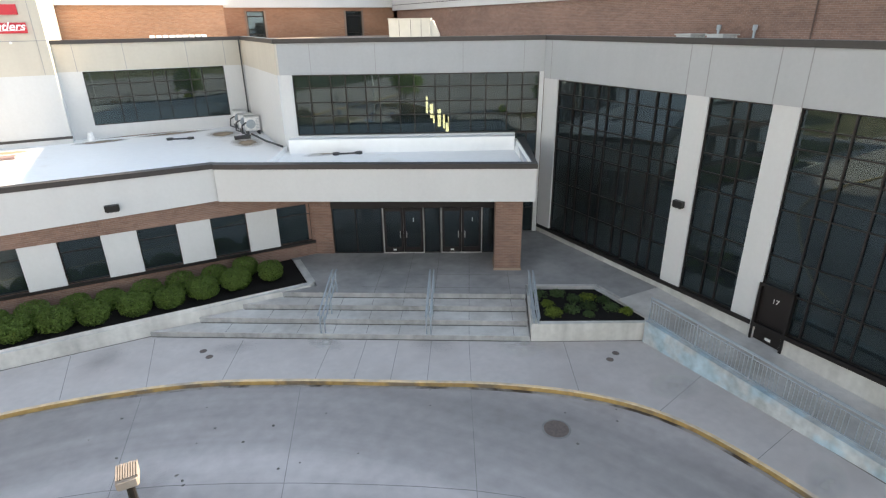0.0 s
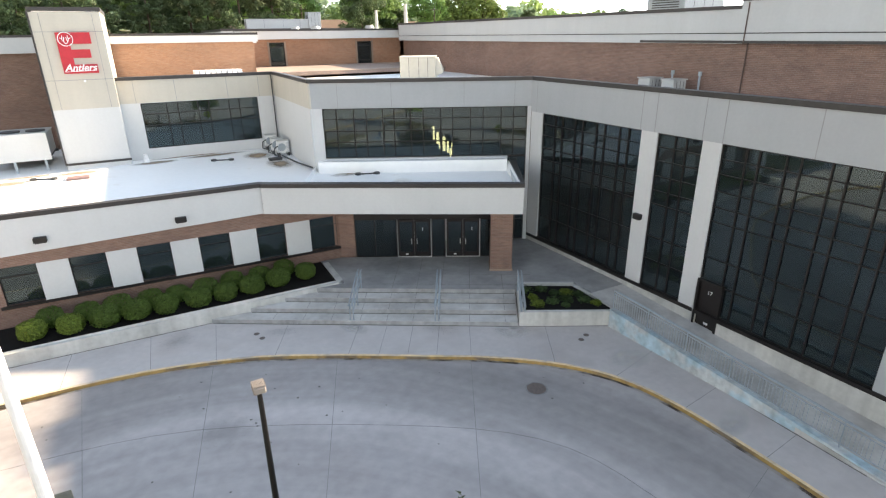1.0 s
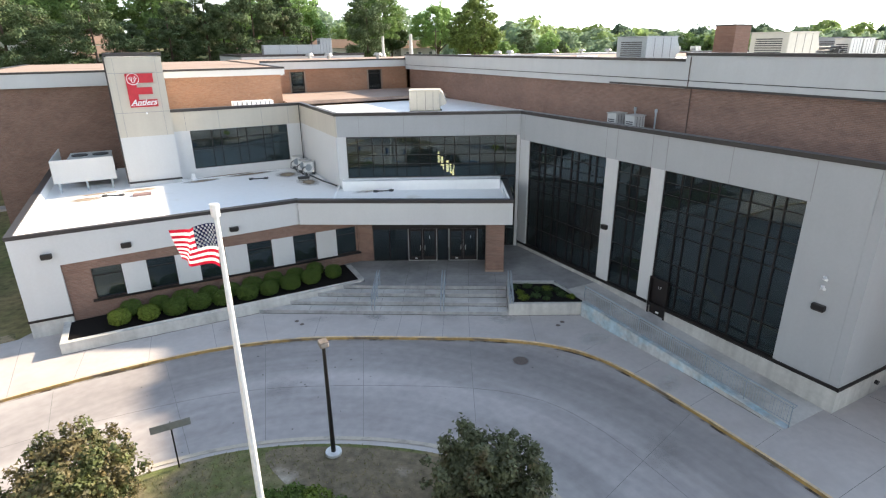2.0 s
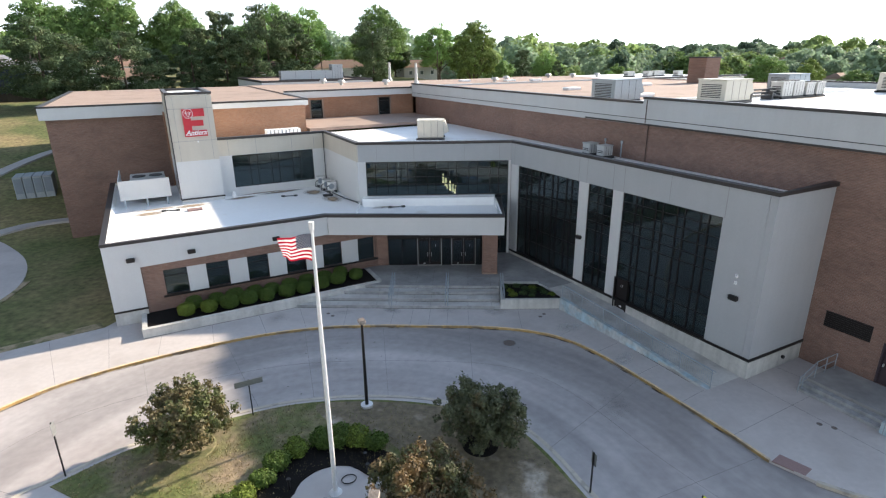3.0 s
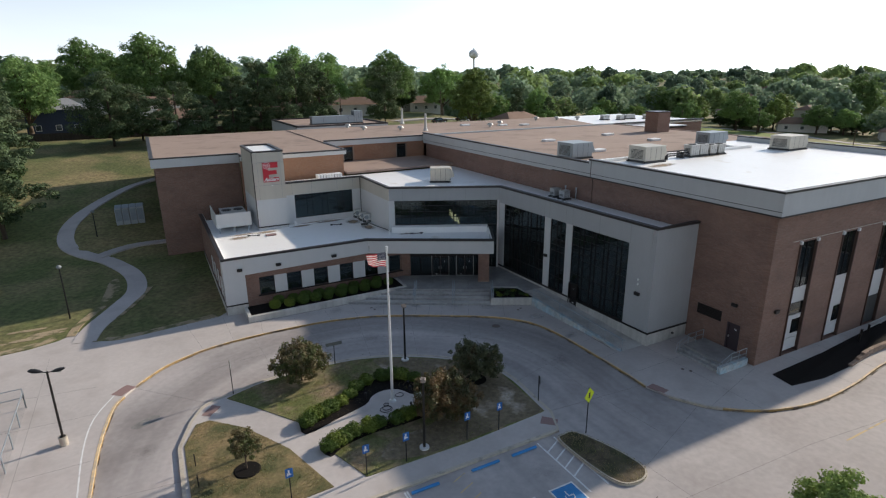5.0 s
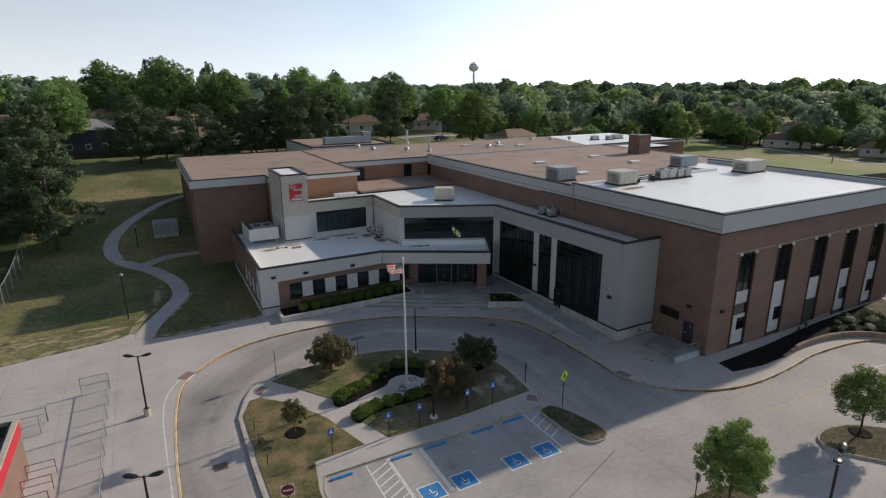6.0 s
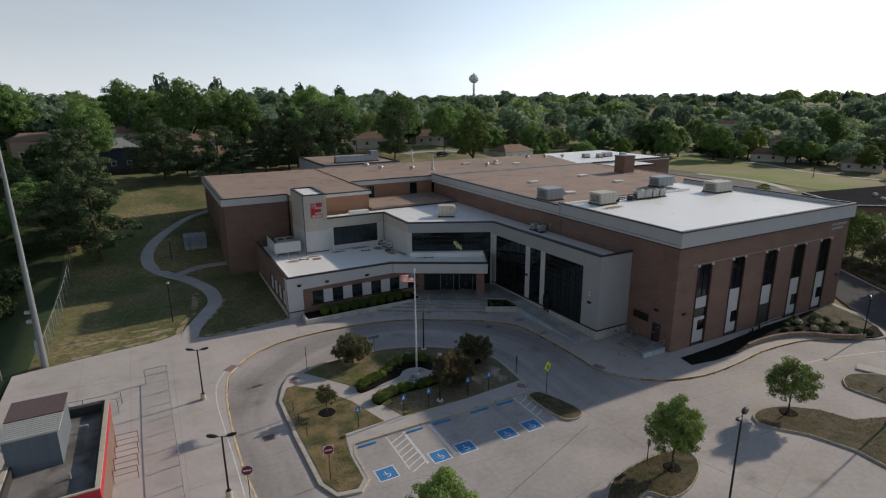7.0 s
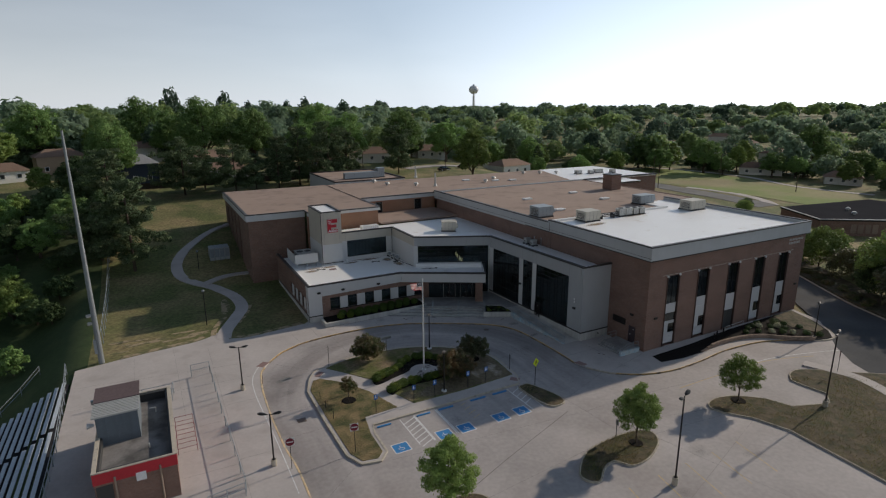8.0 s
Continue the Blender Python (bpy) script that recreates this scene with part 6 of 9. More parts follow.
def woods():
    """Far tree-covered land, one mass of crowns."""
    rg = np.random.default_rng(77)

    def protos(height, width, leaves, leaf, seed, lobes_):
        out = []
        for k in range(4):
            me = leaf_mesh("tmp", broad_lobes(height, width * (0.8 + 0.12 * k), seed + k, 0.05, lobes_), leaves, leaf, seed + 10 + k, shell=0.72, aspect=0.8, jitter=0.3, up=0.75, lumps=0.8, tri=True, fray=0.12)
            co = np.empty(len(me.vertices) * 3)
            me.vertices.foreach_get("co", co)
            out.append(co.reshape(-1, 3))
            bpy.data.meshes.remove(me)
        return out

    near, far = protos(14, 8.0, 1050, 0.75, 50, 24), protos(10.2, 9.0, 400, 1.3, 70, 14)
    allv, kinds, kept, tries = [], [], 0, 0
    while kept < 1950 and tries < 20000:
        tries += 1
        a = math.radians(rg.uniform(-42, 82))
        d = 165 + 1500 * rg.random() ** 1.35
        x, y = -10 + d * math.sin(a), -20 + d * math.cos(a)
        if 75 < x < 200 + 0.12 * y and y < 140 - 0.45 * max(0, x - 140):
            continue
        if y < 172 and -98 < x < 165:
            continue
        if any(math.hypot(x - hx + 0.72 * q, y - hy + 0.7 * q) < 11 for hx, hy in FAR_HOMES for q in (0, 14, 28)):
            continue
        kept += 1
        s = (0.6 + 0.75 * rg.random() ** 1.4) * (1.0 + 0.22 * math.sin(0.021 * x + 1.3) * math.cos(0.017 * y) + 0.12 * math.sin(0.053 * x - 0.031 * y))
        v = (near if d < 420 else far)[int(rg.integers(4))] * np.array([s, s, s * (0.85 + 0.3 * rg.random())])
        kind = int(rg.choice(3, p=(0.56, 0.24, 0.2)))
        if kind == 2:
            v = v * np.array([0.62, 0.62, 1.08])
        kinds.append(np.full(len(v) // 3, kind, dtype=np.int32))
        th = rg.random() * 6.28
        c, q = math.cos(th), math.sin(th)
        allv.append(np.stack([v[:, 0] * c - v[:, 1] * q + x, v[:, 0] * q + v[:, 1] * c + y, v[:, 2] + ground_z(x, y) - 0.5], 1))
    vv = np.concatenate(allv)
    me = bpy.data.meshes.new("far_woods")
    n = len(vv) // 3
    me.vertices.add(len(vv))
    me.vertices.foreach_set("co", vv.astype(np.float32).ravel())
    me.loops.add(n * 3)
    me.loops.foreach_set("vertex_index", np.arange(n * 3, dtype=np.int32))
    me.polygons.add(n)
    me.polygons.foreach_set("loop_start", np.arange(0, n * 3, 3, dtype=np.int32))
    me.polygons.foreach_set("loop_total", np.full(n, 3, dtype=np.int32))
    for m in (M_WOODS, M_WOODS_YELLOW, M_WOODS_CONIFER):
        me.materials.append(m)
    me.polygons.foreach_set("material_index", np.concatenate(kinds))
    me.update(calc_edges=True)
    return me


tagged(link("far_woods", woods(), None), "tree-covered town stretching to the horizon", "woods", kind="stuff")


def grass(poly, count, seed, z, size=0.085):
    """Upright blades standing unevenly over a lawn."""
    rg = np.random.default_rng(seed)
    p = np.array(poly)
    lo, hi = p.min(0), p.max(0)
    q = lo + (hi - lo) * rg.random((count * 3, 2))
    inside = np.zeros(len(q), bool)
    for a, b in zip(p, np.roll(p, -1, 0)):
        cross = (a[1] > q[:, 1]) != (b[1] > q[:, 1])
        with np.errstate(divide="ignore", invalid="ignore"):
            inside ^= cross & (q[:, 0] < (b[0] - a[0]) * (q[:, 1] - a[1]) / (b[1] - a[1]) + a[0])
    if poly is LAWN_N:
        inside &= (q[:, 0] < 0.2) | (rg.random(len(q)) < 0.2)
    clump = np.sin(q[:, 0] * 2.1 + 1.7 * np.sin(q[:, 1] * 1.3)) * np.cos(q[:, 1] * 2.6 + np.sin(q[:, 0] * 0.9)) + 0.8 * np.sin(0.7 * q[:, 0] - 0.9 * q[:, 1])
    q = q[inside & (clump > rg.random(len(q)) * 2.4 - 1.6)][:count]
    n = len(q)
    a = rg.random(n) * 6.28
    h = size * (0.5 + rg.random(n))
    w = 0.35 * size * (0.6 + rg.random(n))
    lean = 0.5 * h * rg.normal(size=n)
    dx, dy = np.cos(a), np.sin(a)
    zz = np.full(n, z - 0.01)
    v = np.stack([np.stack([q[:, 0] - dx * w, q[:, 1] - dy * w, zz], 1), np.stack([q[:, 0] + dx * w, q[:, 1] + dy * w, zz], 1), np.stack([q[:, 0] - dy * lean, q[:, 1] + dx * lean, zz + h], 1)], 1).reshape(-1, 3)
    me = bpy.data.meshes.new("grass")
    me.from_pydata(v.tolist(), [], np.arange(n * 3).reshape(-1, 3).tolist())
    tagged(link("grass", me, M_BLADE), "uneven tufts of thin dry grass on the lawn", "grass", kind="stuff")


grass(LAWN_N, 13000, 901, 0.18, 0.06)
grass(LAWN_W, 6500, 902, 0.18, 0.06)
grass(ISL_P1, 4000, 903, 0.15, 0.08)
grass(ISL_B, 1500, 904, 0.15, 0.06)
grass(ISL_P2[:24] + [(40, -23), (40, -34), (20.5, -34), (21.1, -25.4), (20.1, -22.7), (18.6, -20.7)], 9000, 905, 0.15, 0.09)
grass(ISL_P3, 2500, 906, 0.15, 0.08)


# ---- poles, lamps and signs ----
flag_pole = thing("flagpole", (-4.4, 2.9, 0.15), "tall white flagpole on a round concrete plaza", "flagpole")
part("shaft", rods(((-4.4, 2.9, 0.15), (-4.4, 2.9, 6.0), 0.1, 0.085), ((-4.4, 2.9, 6.0), (-4.4, 2.9, 11.2), 0.085, 0.05), sides=20), M_WHITEPOLE, flag_pole)
part("base_collar", rods(((-4.4, 2.9, 0.13), (-4.4, 2.9, 0.26), 0.28, 0.16), sides=20), M_WHITEPOLE, flag_pole)
part("truck", rods(((-4.4, 2.9, 11.15), (-4.4, 2.9, 11.42), 0.09, 0.1), sides=12), M_WHITEPOLE, flag_pole)


def flag_surface(u, v):
    """Place on the waving flag: u along it from the pole, v from the bottom up."""
    sway = 0.11 * math.sin(u * 8.5 + v * 1.5) * (0.3 + u)
    x = -4.47 - 0.78 * u + 0.87 * sway
    y = 2.93 + 1.38 * u + 0.49 * sway
    z = 10.0 + v * (0.97 - 0.16 * u) - 0.2 * u + 0.05 * math.sin(u * 6 + 0.5) + 0.05 * u * math.sin(4 * v + 2)
    return (x, y, z)


def cloth(u0, u1, v0, v1, nu):
    bm = bmesh.new()
    rows = [[bm.verts.new(flag_surface(u0 + (u1 - u0) * i / nu, v)) for i in range(nu + 1)] for v in (v0, (v0 + v1) / 2, v1)]
    for a, b in zip(rows, rows[1:]):
        for i in range(nu):
            bm.faces.new((a[i], a[i + 1], b[i + 1], b[i]))
    g = bmesh.ops.solidify(bm, geom=bm.faces[:], thickness=0.006)
    return bm


flag = thing("flag", (-4.4, 2.9, 9.9), "waving striped flag with a starred blue canton", "flag")
for k in range(13):
    u0 = 0.0 if k < 6 else 0.4
    part("stripe", cloth(u0, 1.0, k / 13, (k + 1) / 13, 22), (M_REDCLOTH if k % 2 == 0 else M_WHITECLOTH), flag)
canton = part("canton", cloth(0.0, 0.4, 6 / 13, 1.0, 10), M_NAVY, flag, "dark blue canton")
stars = bmesh.new()
for r in range(9):
    for c in range(6 if r % 2 == 0 else 5):
        u = 0.4 * (c + (0.5 if r % 2 == 0 else 1.0)) / 6
        v = 6 / 13 + (7 / 13) * (r + 0.7) / 9.4
        x, y, z = flag_surface(u, v)
        bmesh.ops.create_uvsphere(stars, u_segments=6, v_segments=4, radius=0.03, matrix=Matrix.Translation((x, y, z)))
part("stars", stars, M_WHITECLOTH, canton, "rows of small white stars")


def street_lamp(x, y, h, heads, turn, base, label, z=0.0):
    """A dark square-headed lamp on a pole; heads on both sides or one."""
    t = thing("street_lamp", (0, 0, 0), label, "street lamp", "parking lot lamps" if base else "")
    if base:
        part("concrete_base", rods(((0, 0, -0.1), (0, 0, base), 0.24), sides=18), M_KERB, t, "round concrete footing")
    part("pole", rods(((0, 0, base), (0, 0, h), 0.075, 0.06), ((0, 0, base), (0, 0, base + 0.04), 0.17), sides=10), M_BLACK, t)
    for s in heads:
        arm = part("arm", rods(((0, 0, h - 0.08), (s * 0.3, 0, h - 0.02), 0.03)), M_BLACK, t)
        shell = bmesh.new()
        rows_ = []
        for q, wide, up_, thick in ((0.26, 0.07, -0.03, 0.05), (0.42, 0.16, 0.0, 0.1), (0.7, 0.19, 0.05, 0.13), (0.9, 0.16, 0.09, 0.1), (1.0, 0.08, 0.11, 0.05)):
            rows_.append([shell.verts.new((s * q, y_ * wide, h + up_ + z_ * thick)) for y_, z_ in ((-1, 0), (-0.7, 0.8), (0, 1), (0.7, 0.8), (1, 0), (0.7, -0.35), (-0.7, -0.35))])
        for a_, b_ in zip(rows_, rows_[1:]):
            for q in range(7):
                shell.faces.new((a_[q], a_[(q + 1) % 7], b_[(q + 1) % 7], b_[q]))
        shell.faces.new(rows_[0])
        shell.faces.new(rows_[-1][::-1])
        bmesh.ops.recalc_face_normals(shell, faces=shell.faces)
        part("lamp_head", shell, M_BLACK, arm, "slim dark lamp head")
        part("lens", boxes((s * 0.46, s * 0.84, -0.1, 0.1, h - 0.045, h - 0.005)), M_UNIT, arm)
    t.matrix_basis = pose(x, y, z, 0, 0, turn)
    return t


street_lamp(-24.2, 8.1, 5.1, (-1, 1), -20, 0.6, "dark double-headed lamp post on a concrete footing", 0.15)
street_lamp(-23.9, -7.3, 5.0, (-1, 1), -20, 0.6, "dark double-headed lamp post on a concrete footing", 0.15)
street_lamp(4.85, -25.5, 8.1, (-1, 1), 20, 0.7, "tall dark double-headed lamp post in the parking lot")
street_lamp(28.3, -24.5, 8.1, (-1, 1), 20, 0.7, "tall dark double-headed lamp post in the parking lot", 0.1)
street_lamp(45.4, -13.9, 4.7, (1,), 30, 0.3, "dark single-headed lamp post at the end of the planting bed", 0.1)
for x, y in ((-25.8, 30.4), (-24.6, 55.4)):
    t = street_lamp(x, y, 5.1, (), 200, 0.0, "dark lamp post with a round head beside the garden path", 0.1)
    globe = bmesh.new()
    bmesh.ops.create_uvsphere(globe, u_segments=14, v_segments=9, radius=0.22, matrix=Matrix.Translation((0, 0, 5.28)) @ Matrix.Diagonal((1, 1, 0.85, 1)))
    ball = part("globe", globe, M_POLE, None, "", "", True)
    ball.parent = t
il = thing("street_lamp", (-1.25, 7.75, 0.17), "dark tapering lamp post with a white footing ring on the island", "street lamp")
part("pole", rods(((-1.25, 7.75, 0.17), (-1.25, 7.75, 4.75), 0.09, 0.06), sides=12), M_BLACK, il)
part("footing", rods(((-1.25, 7.75, 0.1), (-1.25, 7.75, 0.3), 0.3), sides=20), M_WHITEPOLE, il, "pale concrete ring")
lamp_box = part("lamp_head", boxes((-1.4, -1.1, 7.56, 7.94, 4.74, 4.92), bevel=0.03), M_LAMPTAN, il, "tan box lamp head with fins")
for k in range(9):
    part("cooling_fin", boxes((-1.385 + 0.0335 * k, -1.366 + 0.0335 * k, 7.58, 7.92, 4.91, 4.95)), M_LAMPTAN, lamp_box)

copy_thing(il, Matrix.Translation((-4.75, -2.9, 0.17)) @ Matrix.Rotation(radians(150), 4, "Z"))

flood = thing("floodlight_mast", (-38.5, 23.6, 0), "very tall galvanised floodlight mast of the sports field", "light mast")
part("mast", rods(((-38.5, 23.6, -0.5), (-38.5, 23.6, 14), 0.34, 0.24), ((-38.5, 23.6, 14), (-38.5, 23.6, 28.2), 0.24, 0.12), sides=20), M_POLE, flood)
part("control_box", boxes((-39.0, -38.7, 23.3, 23.9, 1.5, 3.2)), M_STEEL, flood)
for zz in (5.2, 6.2):
    part("spotlight", boxes((-39.3, -38.75, 23.4, 23.8, zz, zz + 0.35), bevel=0.08), M_UNIT, flood)


def sign_post(x, y, h, kind, turn, label, z=0.15):
    t = thing("road_sign", (0, 0, 0), label, "road sign", "parking signs" if kind == "blue" else "")
    part("post", boxes((-0.025, 0.025, -0.025, 0.025, -0.1, h)), M_BLACK if kind != "steel" else M_SIGNBACK, t)
    if kind == "blue":
        p = part("sign_plate", boxes((-0.2, 0.2, -0.045, -0.03, h - 0.58, h - 0.02), bevel=0.005), M_SIGNBLUE, t, "blue plate")
        part("symbol", boxes((-0.06, 0.03, -0.052, -0.045, h - 0.34, h - 0.1), (-0.09, 0.11, -0.052, -0.045, h - 0.42, h - 0.35), (-0.12, -0.07, -0.052, -0.045, h - 0.46, h - 0.26)), M_WHITE, p)
    elif kind == "yellow":
        p = part("sign_plate", boxes((-0.38, 0.38, -0.045, -0.03, -0.38, 0.38), m=pose(0, 0, h - 0.5, 0, 45, 0)), M_SIGNYEL, t, "bright yellow-green diamond")
        part("symbol", boxes((-0.08, 0.08, -0.052, -0.045, h - 0.7, h - 0.3)), M_BLACK, p)
    elif kind == "no_entry":
        p = part("sign_plate", rods(((0, -0.03, h - 0.38), (0, -0.045, h - 0.38), 0.36), sides=28), M_SIGNRED, t, "red round plate on white")
        part("backing", boxes((-0.38, 0.38, -0.03, -0.022, h - 0.76, h)), M_WHITE, t)
        part("bar", boxes((-0.26, 0.26, -0.052, -0.044, h - 0.43, h - 0.33)), M_WHITE, p)
    elif kind == "stop":
        p = part("sign_plate", rods(((0, -0.03, h - 0.38), (0, -0.045, h - 0.38), 0.38), sides=8), M_SIGNRED, t, "red eight-sided plate")
        part("bar", boxes((-0.22, 0.22, -0.052, -0.044, h - 0.44, h - 0.32)), M_WHITE, p)
    elif kind == "board":
        part("sign_plate", boxes((-0.65, 0.65, -0.045, -0.03, h - 0.3, h), bevel=0.005), M_SIGNBACK, t, "bare back of a wide metal plate")
    else:
        part("sign_plate", boxes((-0.17, 0.17, -0.045, -0.03, h - 0.6, h - 0.02), bevel=0.005), M_SIGNBACK, t, "bare metal plate")
    t.matrix_basis = pose(x, y, z, 0, 0, turn)
    return t


for x, y in ((-8.66, -3.45), (-6.22, -3.5), (-2.08, -3.45), (0.23, -3.5), (-12.9, -3.4)):
    sign_post(x, y, 2.05, "blue", 0, "blue accessible-parking sign on a dark post")
sign_post(5.0, -6.3, 3.15, "yellow", 15, "fluorescent yellow crossing sign on a dark post")
sign_post(-14.1, 9.2, 2.65, "plain", 75, "plain metal sign seen on edge on a dark post")
sign_post(-6.4, 9.75, 2.0, "board", 0, "wide bare-backed sign on a dark post")
sign_post(4.5, -2.0, 1.95, "plain", 80, "pale sign seen on edge on a dark post")
sign_post(-22.65, -8.5, 3.0, "no_entry", -10, "round red no-entry sign on a dark post")
sign_post(-17.0, -8.8, 2.9, "no_entry", -10, "round red no-entry sign on a dark post")
sign_post(5.3, -18.4, 1.9, "plain", 100, "small dark sign at the kerbed island")
sign_post(37.7, -20.8, 2.6, "stop", 200, "red stop sign beside the road")


# ---- rails ----
def rail_run(parent, pts, posts, r=0.022, drop=0.42, mat_=None):
    """Two-line handrail through the points with posts at the given ones."""
    for dz in (0.0, drop):
        part("rail", tube([Vector(a) - Vector((0, 0, dz)) for a in pts], r), mat_ or M_STEEL, parent)
    for p, zb in posts:
        part("post", rods((Vector((p[0], p[1], zb)), Vector(p), r)), mat_ or M_STEEL, parent)


for along in (-7.69, -3.78, 0.12):
    lo = Vector((*stair_point(along, 0), WALKZ))
    t = thing("handrail", lo, "galvanised twin-bar handrail on the entrance steps", "handrail", "entrance handrails")
    d = Vector((nx, ny, 0))
    for off in (0.0, 0.16):
        o = Vector((ux * off, uy * off, 0))
        a, c, e = lo + o + d * 0.06 + Vector((0, 0, RISE)), lo + o + d * 2.24 + Vector((0, 0, 0.8)), lo + o + d * 2.5 + Vector((0, 0, 0.8))
        up = Vector((0, 0, 0.88))
        part("rail", tube((a + up * 0.96 - d * 0.2, a + up, c + up, e + up), 0.034), M_STEEL, t)
        part("lower_rail", tube((a + up * 0.55, c + up * 0.55), 0.028), M_STEEL, t)
        for f in (0.0, 0.5, 1.0):
            foot = a.lerp(c, f)
            part("post", rods((foot - Vector((0, 0, 0.1)), foot + up, 0.032)), M_STEEL, t)

guard = thing("guard_rail", (14.75, 6, 0.5), "long galvanised picket guard rail along the ramp", "railing")
gp = [Vector((14.95 - 0.037 * i, 0.6 + i * 0.95, 0)) for i in range(13)]
for i, p in enumerate(gp):
    p.z = ramp_z(p.x, p.y)
    if i % 2 == 0:
        part("post", rods((p, p + Vector((0, 0, 1.05)), 0.024)), M_STEEL, guard)
part("rail", tube([a + Vector((0, 0, 1.05)) for a in gp], 0.024), M_STEEL, guard)
part("rail", tube([a + Vector((0, 0, 0.92)) for a in gp], 0.016), M_STEEL, guard)
part("rail", tube([a + Vector((0, 0, 0.22)) for a in gp], 0.016), M_STEEL, guard)
pk = [(a.lerp(b, k / 8) + Vector((0, 0, 0.22)), a.lerp(b, k / 8) + Vector((0, 0, 0.92)), 0.009) for a, b in zip(gp, gp[1:]) for k in range(1, 8)]
for bar in pk:
    part("picket", rods(bar, sides=4), M_STEEL, guard)
wr = thing("handrail", (15.2, 6, 0.8), "galvanised inner handrail along the ramp", "handrail")
hp = [Vector((p.x + 0.3, p.y, p.z)) for p in gp]
part("rail", tube([a + Vector((0, 0, 0.9)) for a in hp], 0.022), M_STEEL, wr)
for a, p in list(zip(gp, hp))[::3]:
    part("bracket", rods((a + Vector((0, 0, 0.85)), p + Vector((0, 0, 0.9)), 0.014)), M_STEEL, wr)

# concrete stoop and rails at the gym's side door
stoop = thing("stoop", (20.4, -3.4, 0.15), "concrete stoop with three steps at a side door", "stoop", kind="structure")
for k in range(3):
    part("step", boxes((18.75 + 0.4 * k, 22.1, -5.45, -1.6, 0.1 + 0.001 * k, 0.31 + 0.16 * k)), M_LANDING if k == 2 else M_RISER, stoop)
part("cheek_wall", boxes((18.6, 21.8, -5.75, -5.45, 0.05, 0.72)), M_RAMPWALL, stoop)
for y in (-1.75, -5.6):
    t = thing("handrail", (20, y, 0.2), "galvanised handrail on the side stoop", "handrail", "stoop handrails")
    pts = [(18.6, y, 1.05), (18.9, y, 1.15), (19.9, y, 1.55), (21.7, y, 1.55)]
    rail_run(t, pts, [(pts[0], 0.1), (pts[1], 0.2), (pts[2], 0.55), (pts[3], 0.55), ((20.8, y, 1.55), 0.55)])


# ---- lamps and fixtures on the walls ----
def wall_pack(m, x, z, label="dark box wall light", w=0.42):
    t = thing("wall_light", m @ Matrix.Translation((x, 0, z)), label, "wall light", "wall lights")
    part("housing", boxes((x - w / 2, x + w / 2, -0.2, 0.0, z - 0.12, z + 0.12), m=m, bevel=0.02), M_BLACK, t)
    part("lens", boxes((x - w / 2 + 0.04, x + w / 2 - 0.04, -0.19, -0.02, z - 0.15, z - 0.11), m=m), M_UNITD, t)


for x in (-11.0, -7.4, -1.85):
    wall_pack(facing(0, 23.85, 0), x, 4.55, "dark box wall light on the white fascia", 0.5)
wall_pack(LW, 8.2, 4.6, "dark box wall light on a white column")
wall_pack(LW, 19.9, 4.42, "dark box wall light on the grey end wall", 0.5)
wall_pack(GW, 54.75, 4.44, "dark box wall light above a side door", 0.5)
for x in (1.6, 31.0):
    wall_pack(GS, x, 4.4, "dark box wall light on the brick wall", 0.5)
for z in (5.25, 5.65):
    t = thing("security_camera", LW @ Matrix.Translation((19.9, 0, z)), "small white security camera on the end wall", "security camera")
    part("body", rods((LW @ Vector((19.85, -0.05, z)), LW @ Vector((20.05, -0.3, z + 0.05)), 0.06)), M_WHITE, t)
    part("bracket", boxes((19.8, 19.92, -0.08, 0.0, z - 0.08, z + 0.08), m=LW), M_WHITE, t)
hyd = thing("wall_outlet", (20.4, 0.3, 0.7), "dark hose connection on the end wall", "wall outlet")
part("cap", rods(((20.4, 0.32, 0.7), (20.4, 0.18, 0.7), 0.1)), M_BLACK, hyd)

# numbers on the entrance and side doors
def door_number(body, m, x, z, size):
    cu = bpy.data.curves.new("door_number", "FONT")
    cu.body, cu.size, cu.extrude, cu.align_x = body, size, 0.003, "CENTER"
    ob = new("door_number", cu)
    cu.materials.append(M_WHITE)
    ob.matrix_basis = m @ pose(x, -0.012, z, 90, 0, 0)
    return tagged(ob, "white number on a dark entrance door", "door number", "door numbers")


door_number("1", GZ, 3.75, 2.5, 0.3)
door_number("1", GZ, 6.45, 2.5, 0.3)
door_number("17", LW @ Matrix.Translation((0, 0.1, 0)), 12.28, 2.2, 0.24)
door_number("16", GW @ Matrix.Translation((0, 0.12, 0)), 55.0, 2.3, 0.25)

# gold hanging ornament behind the upper window; glow added to show through dark glass
gold = mat("glowing_gilt", (0.8, 0.6, 0.2), 0.4, 0.6)
gp_ = gold.node_tree.nodes["Principled BSDF"]
gp_.inputs["Emission Color"].default_value, gp_.inputs["Emission Strength"].default_value = (1.0, 0.8, 0.42, 1), 6.5
orn = thing("hanging_light", LD @ Matrix.Translation((7.2, 0.6, 7.0)), "golden hanging ornament of stepped glowing bars inside the lobby", "pendant light")
for a, w_, z0, z1 in ((6.7, 0.05, 6.95, 7.7), (6.92, 0.08, 6.7, 7.35), (7.02, 0.04, 6.45, 6.8), (7.28, 0.08, 6.3, 7.1), (7.5, 0.05, 6.2, 6.85), (7.66, 0.07, 6.0, 6.45), (7.74, 0.04, 6.5, 6.75)):
    part("bar", boxes((a - w_, a + w_, 0.35, 0.42, z0, z1), m=LD), gold, orn)
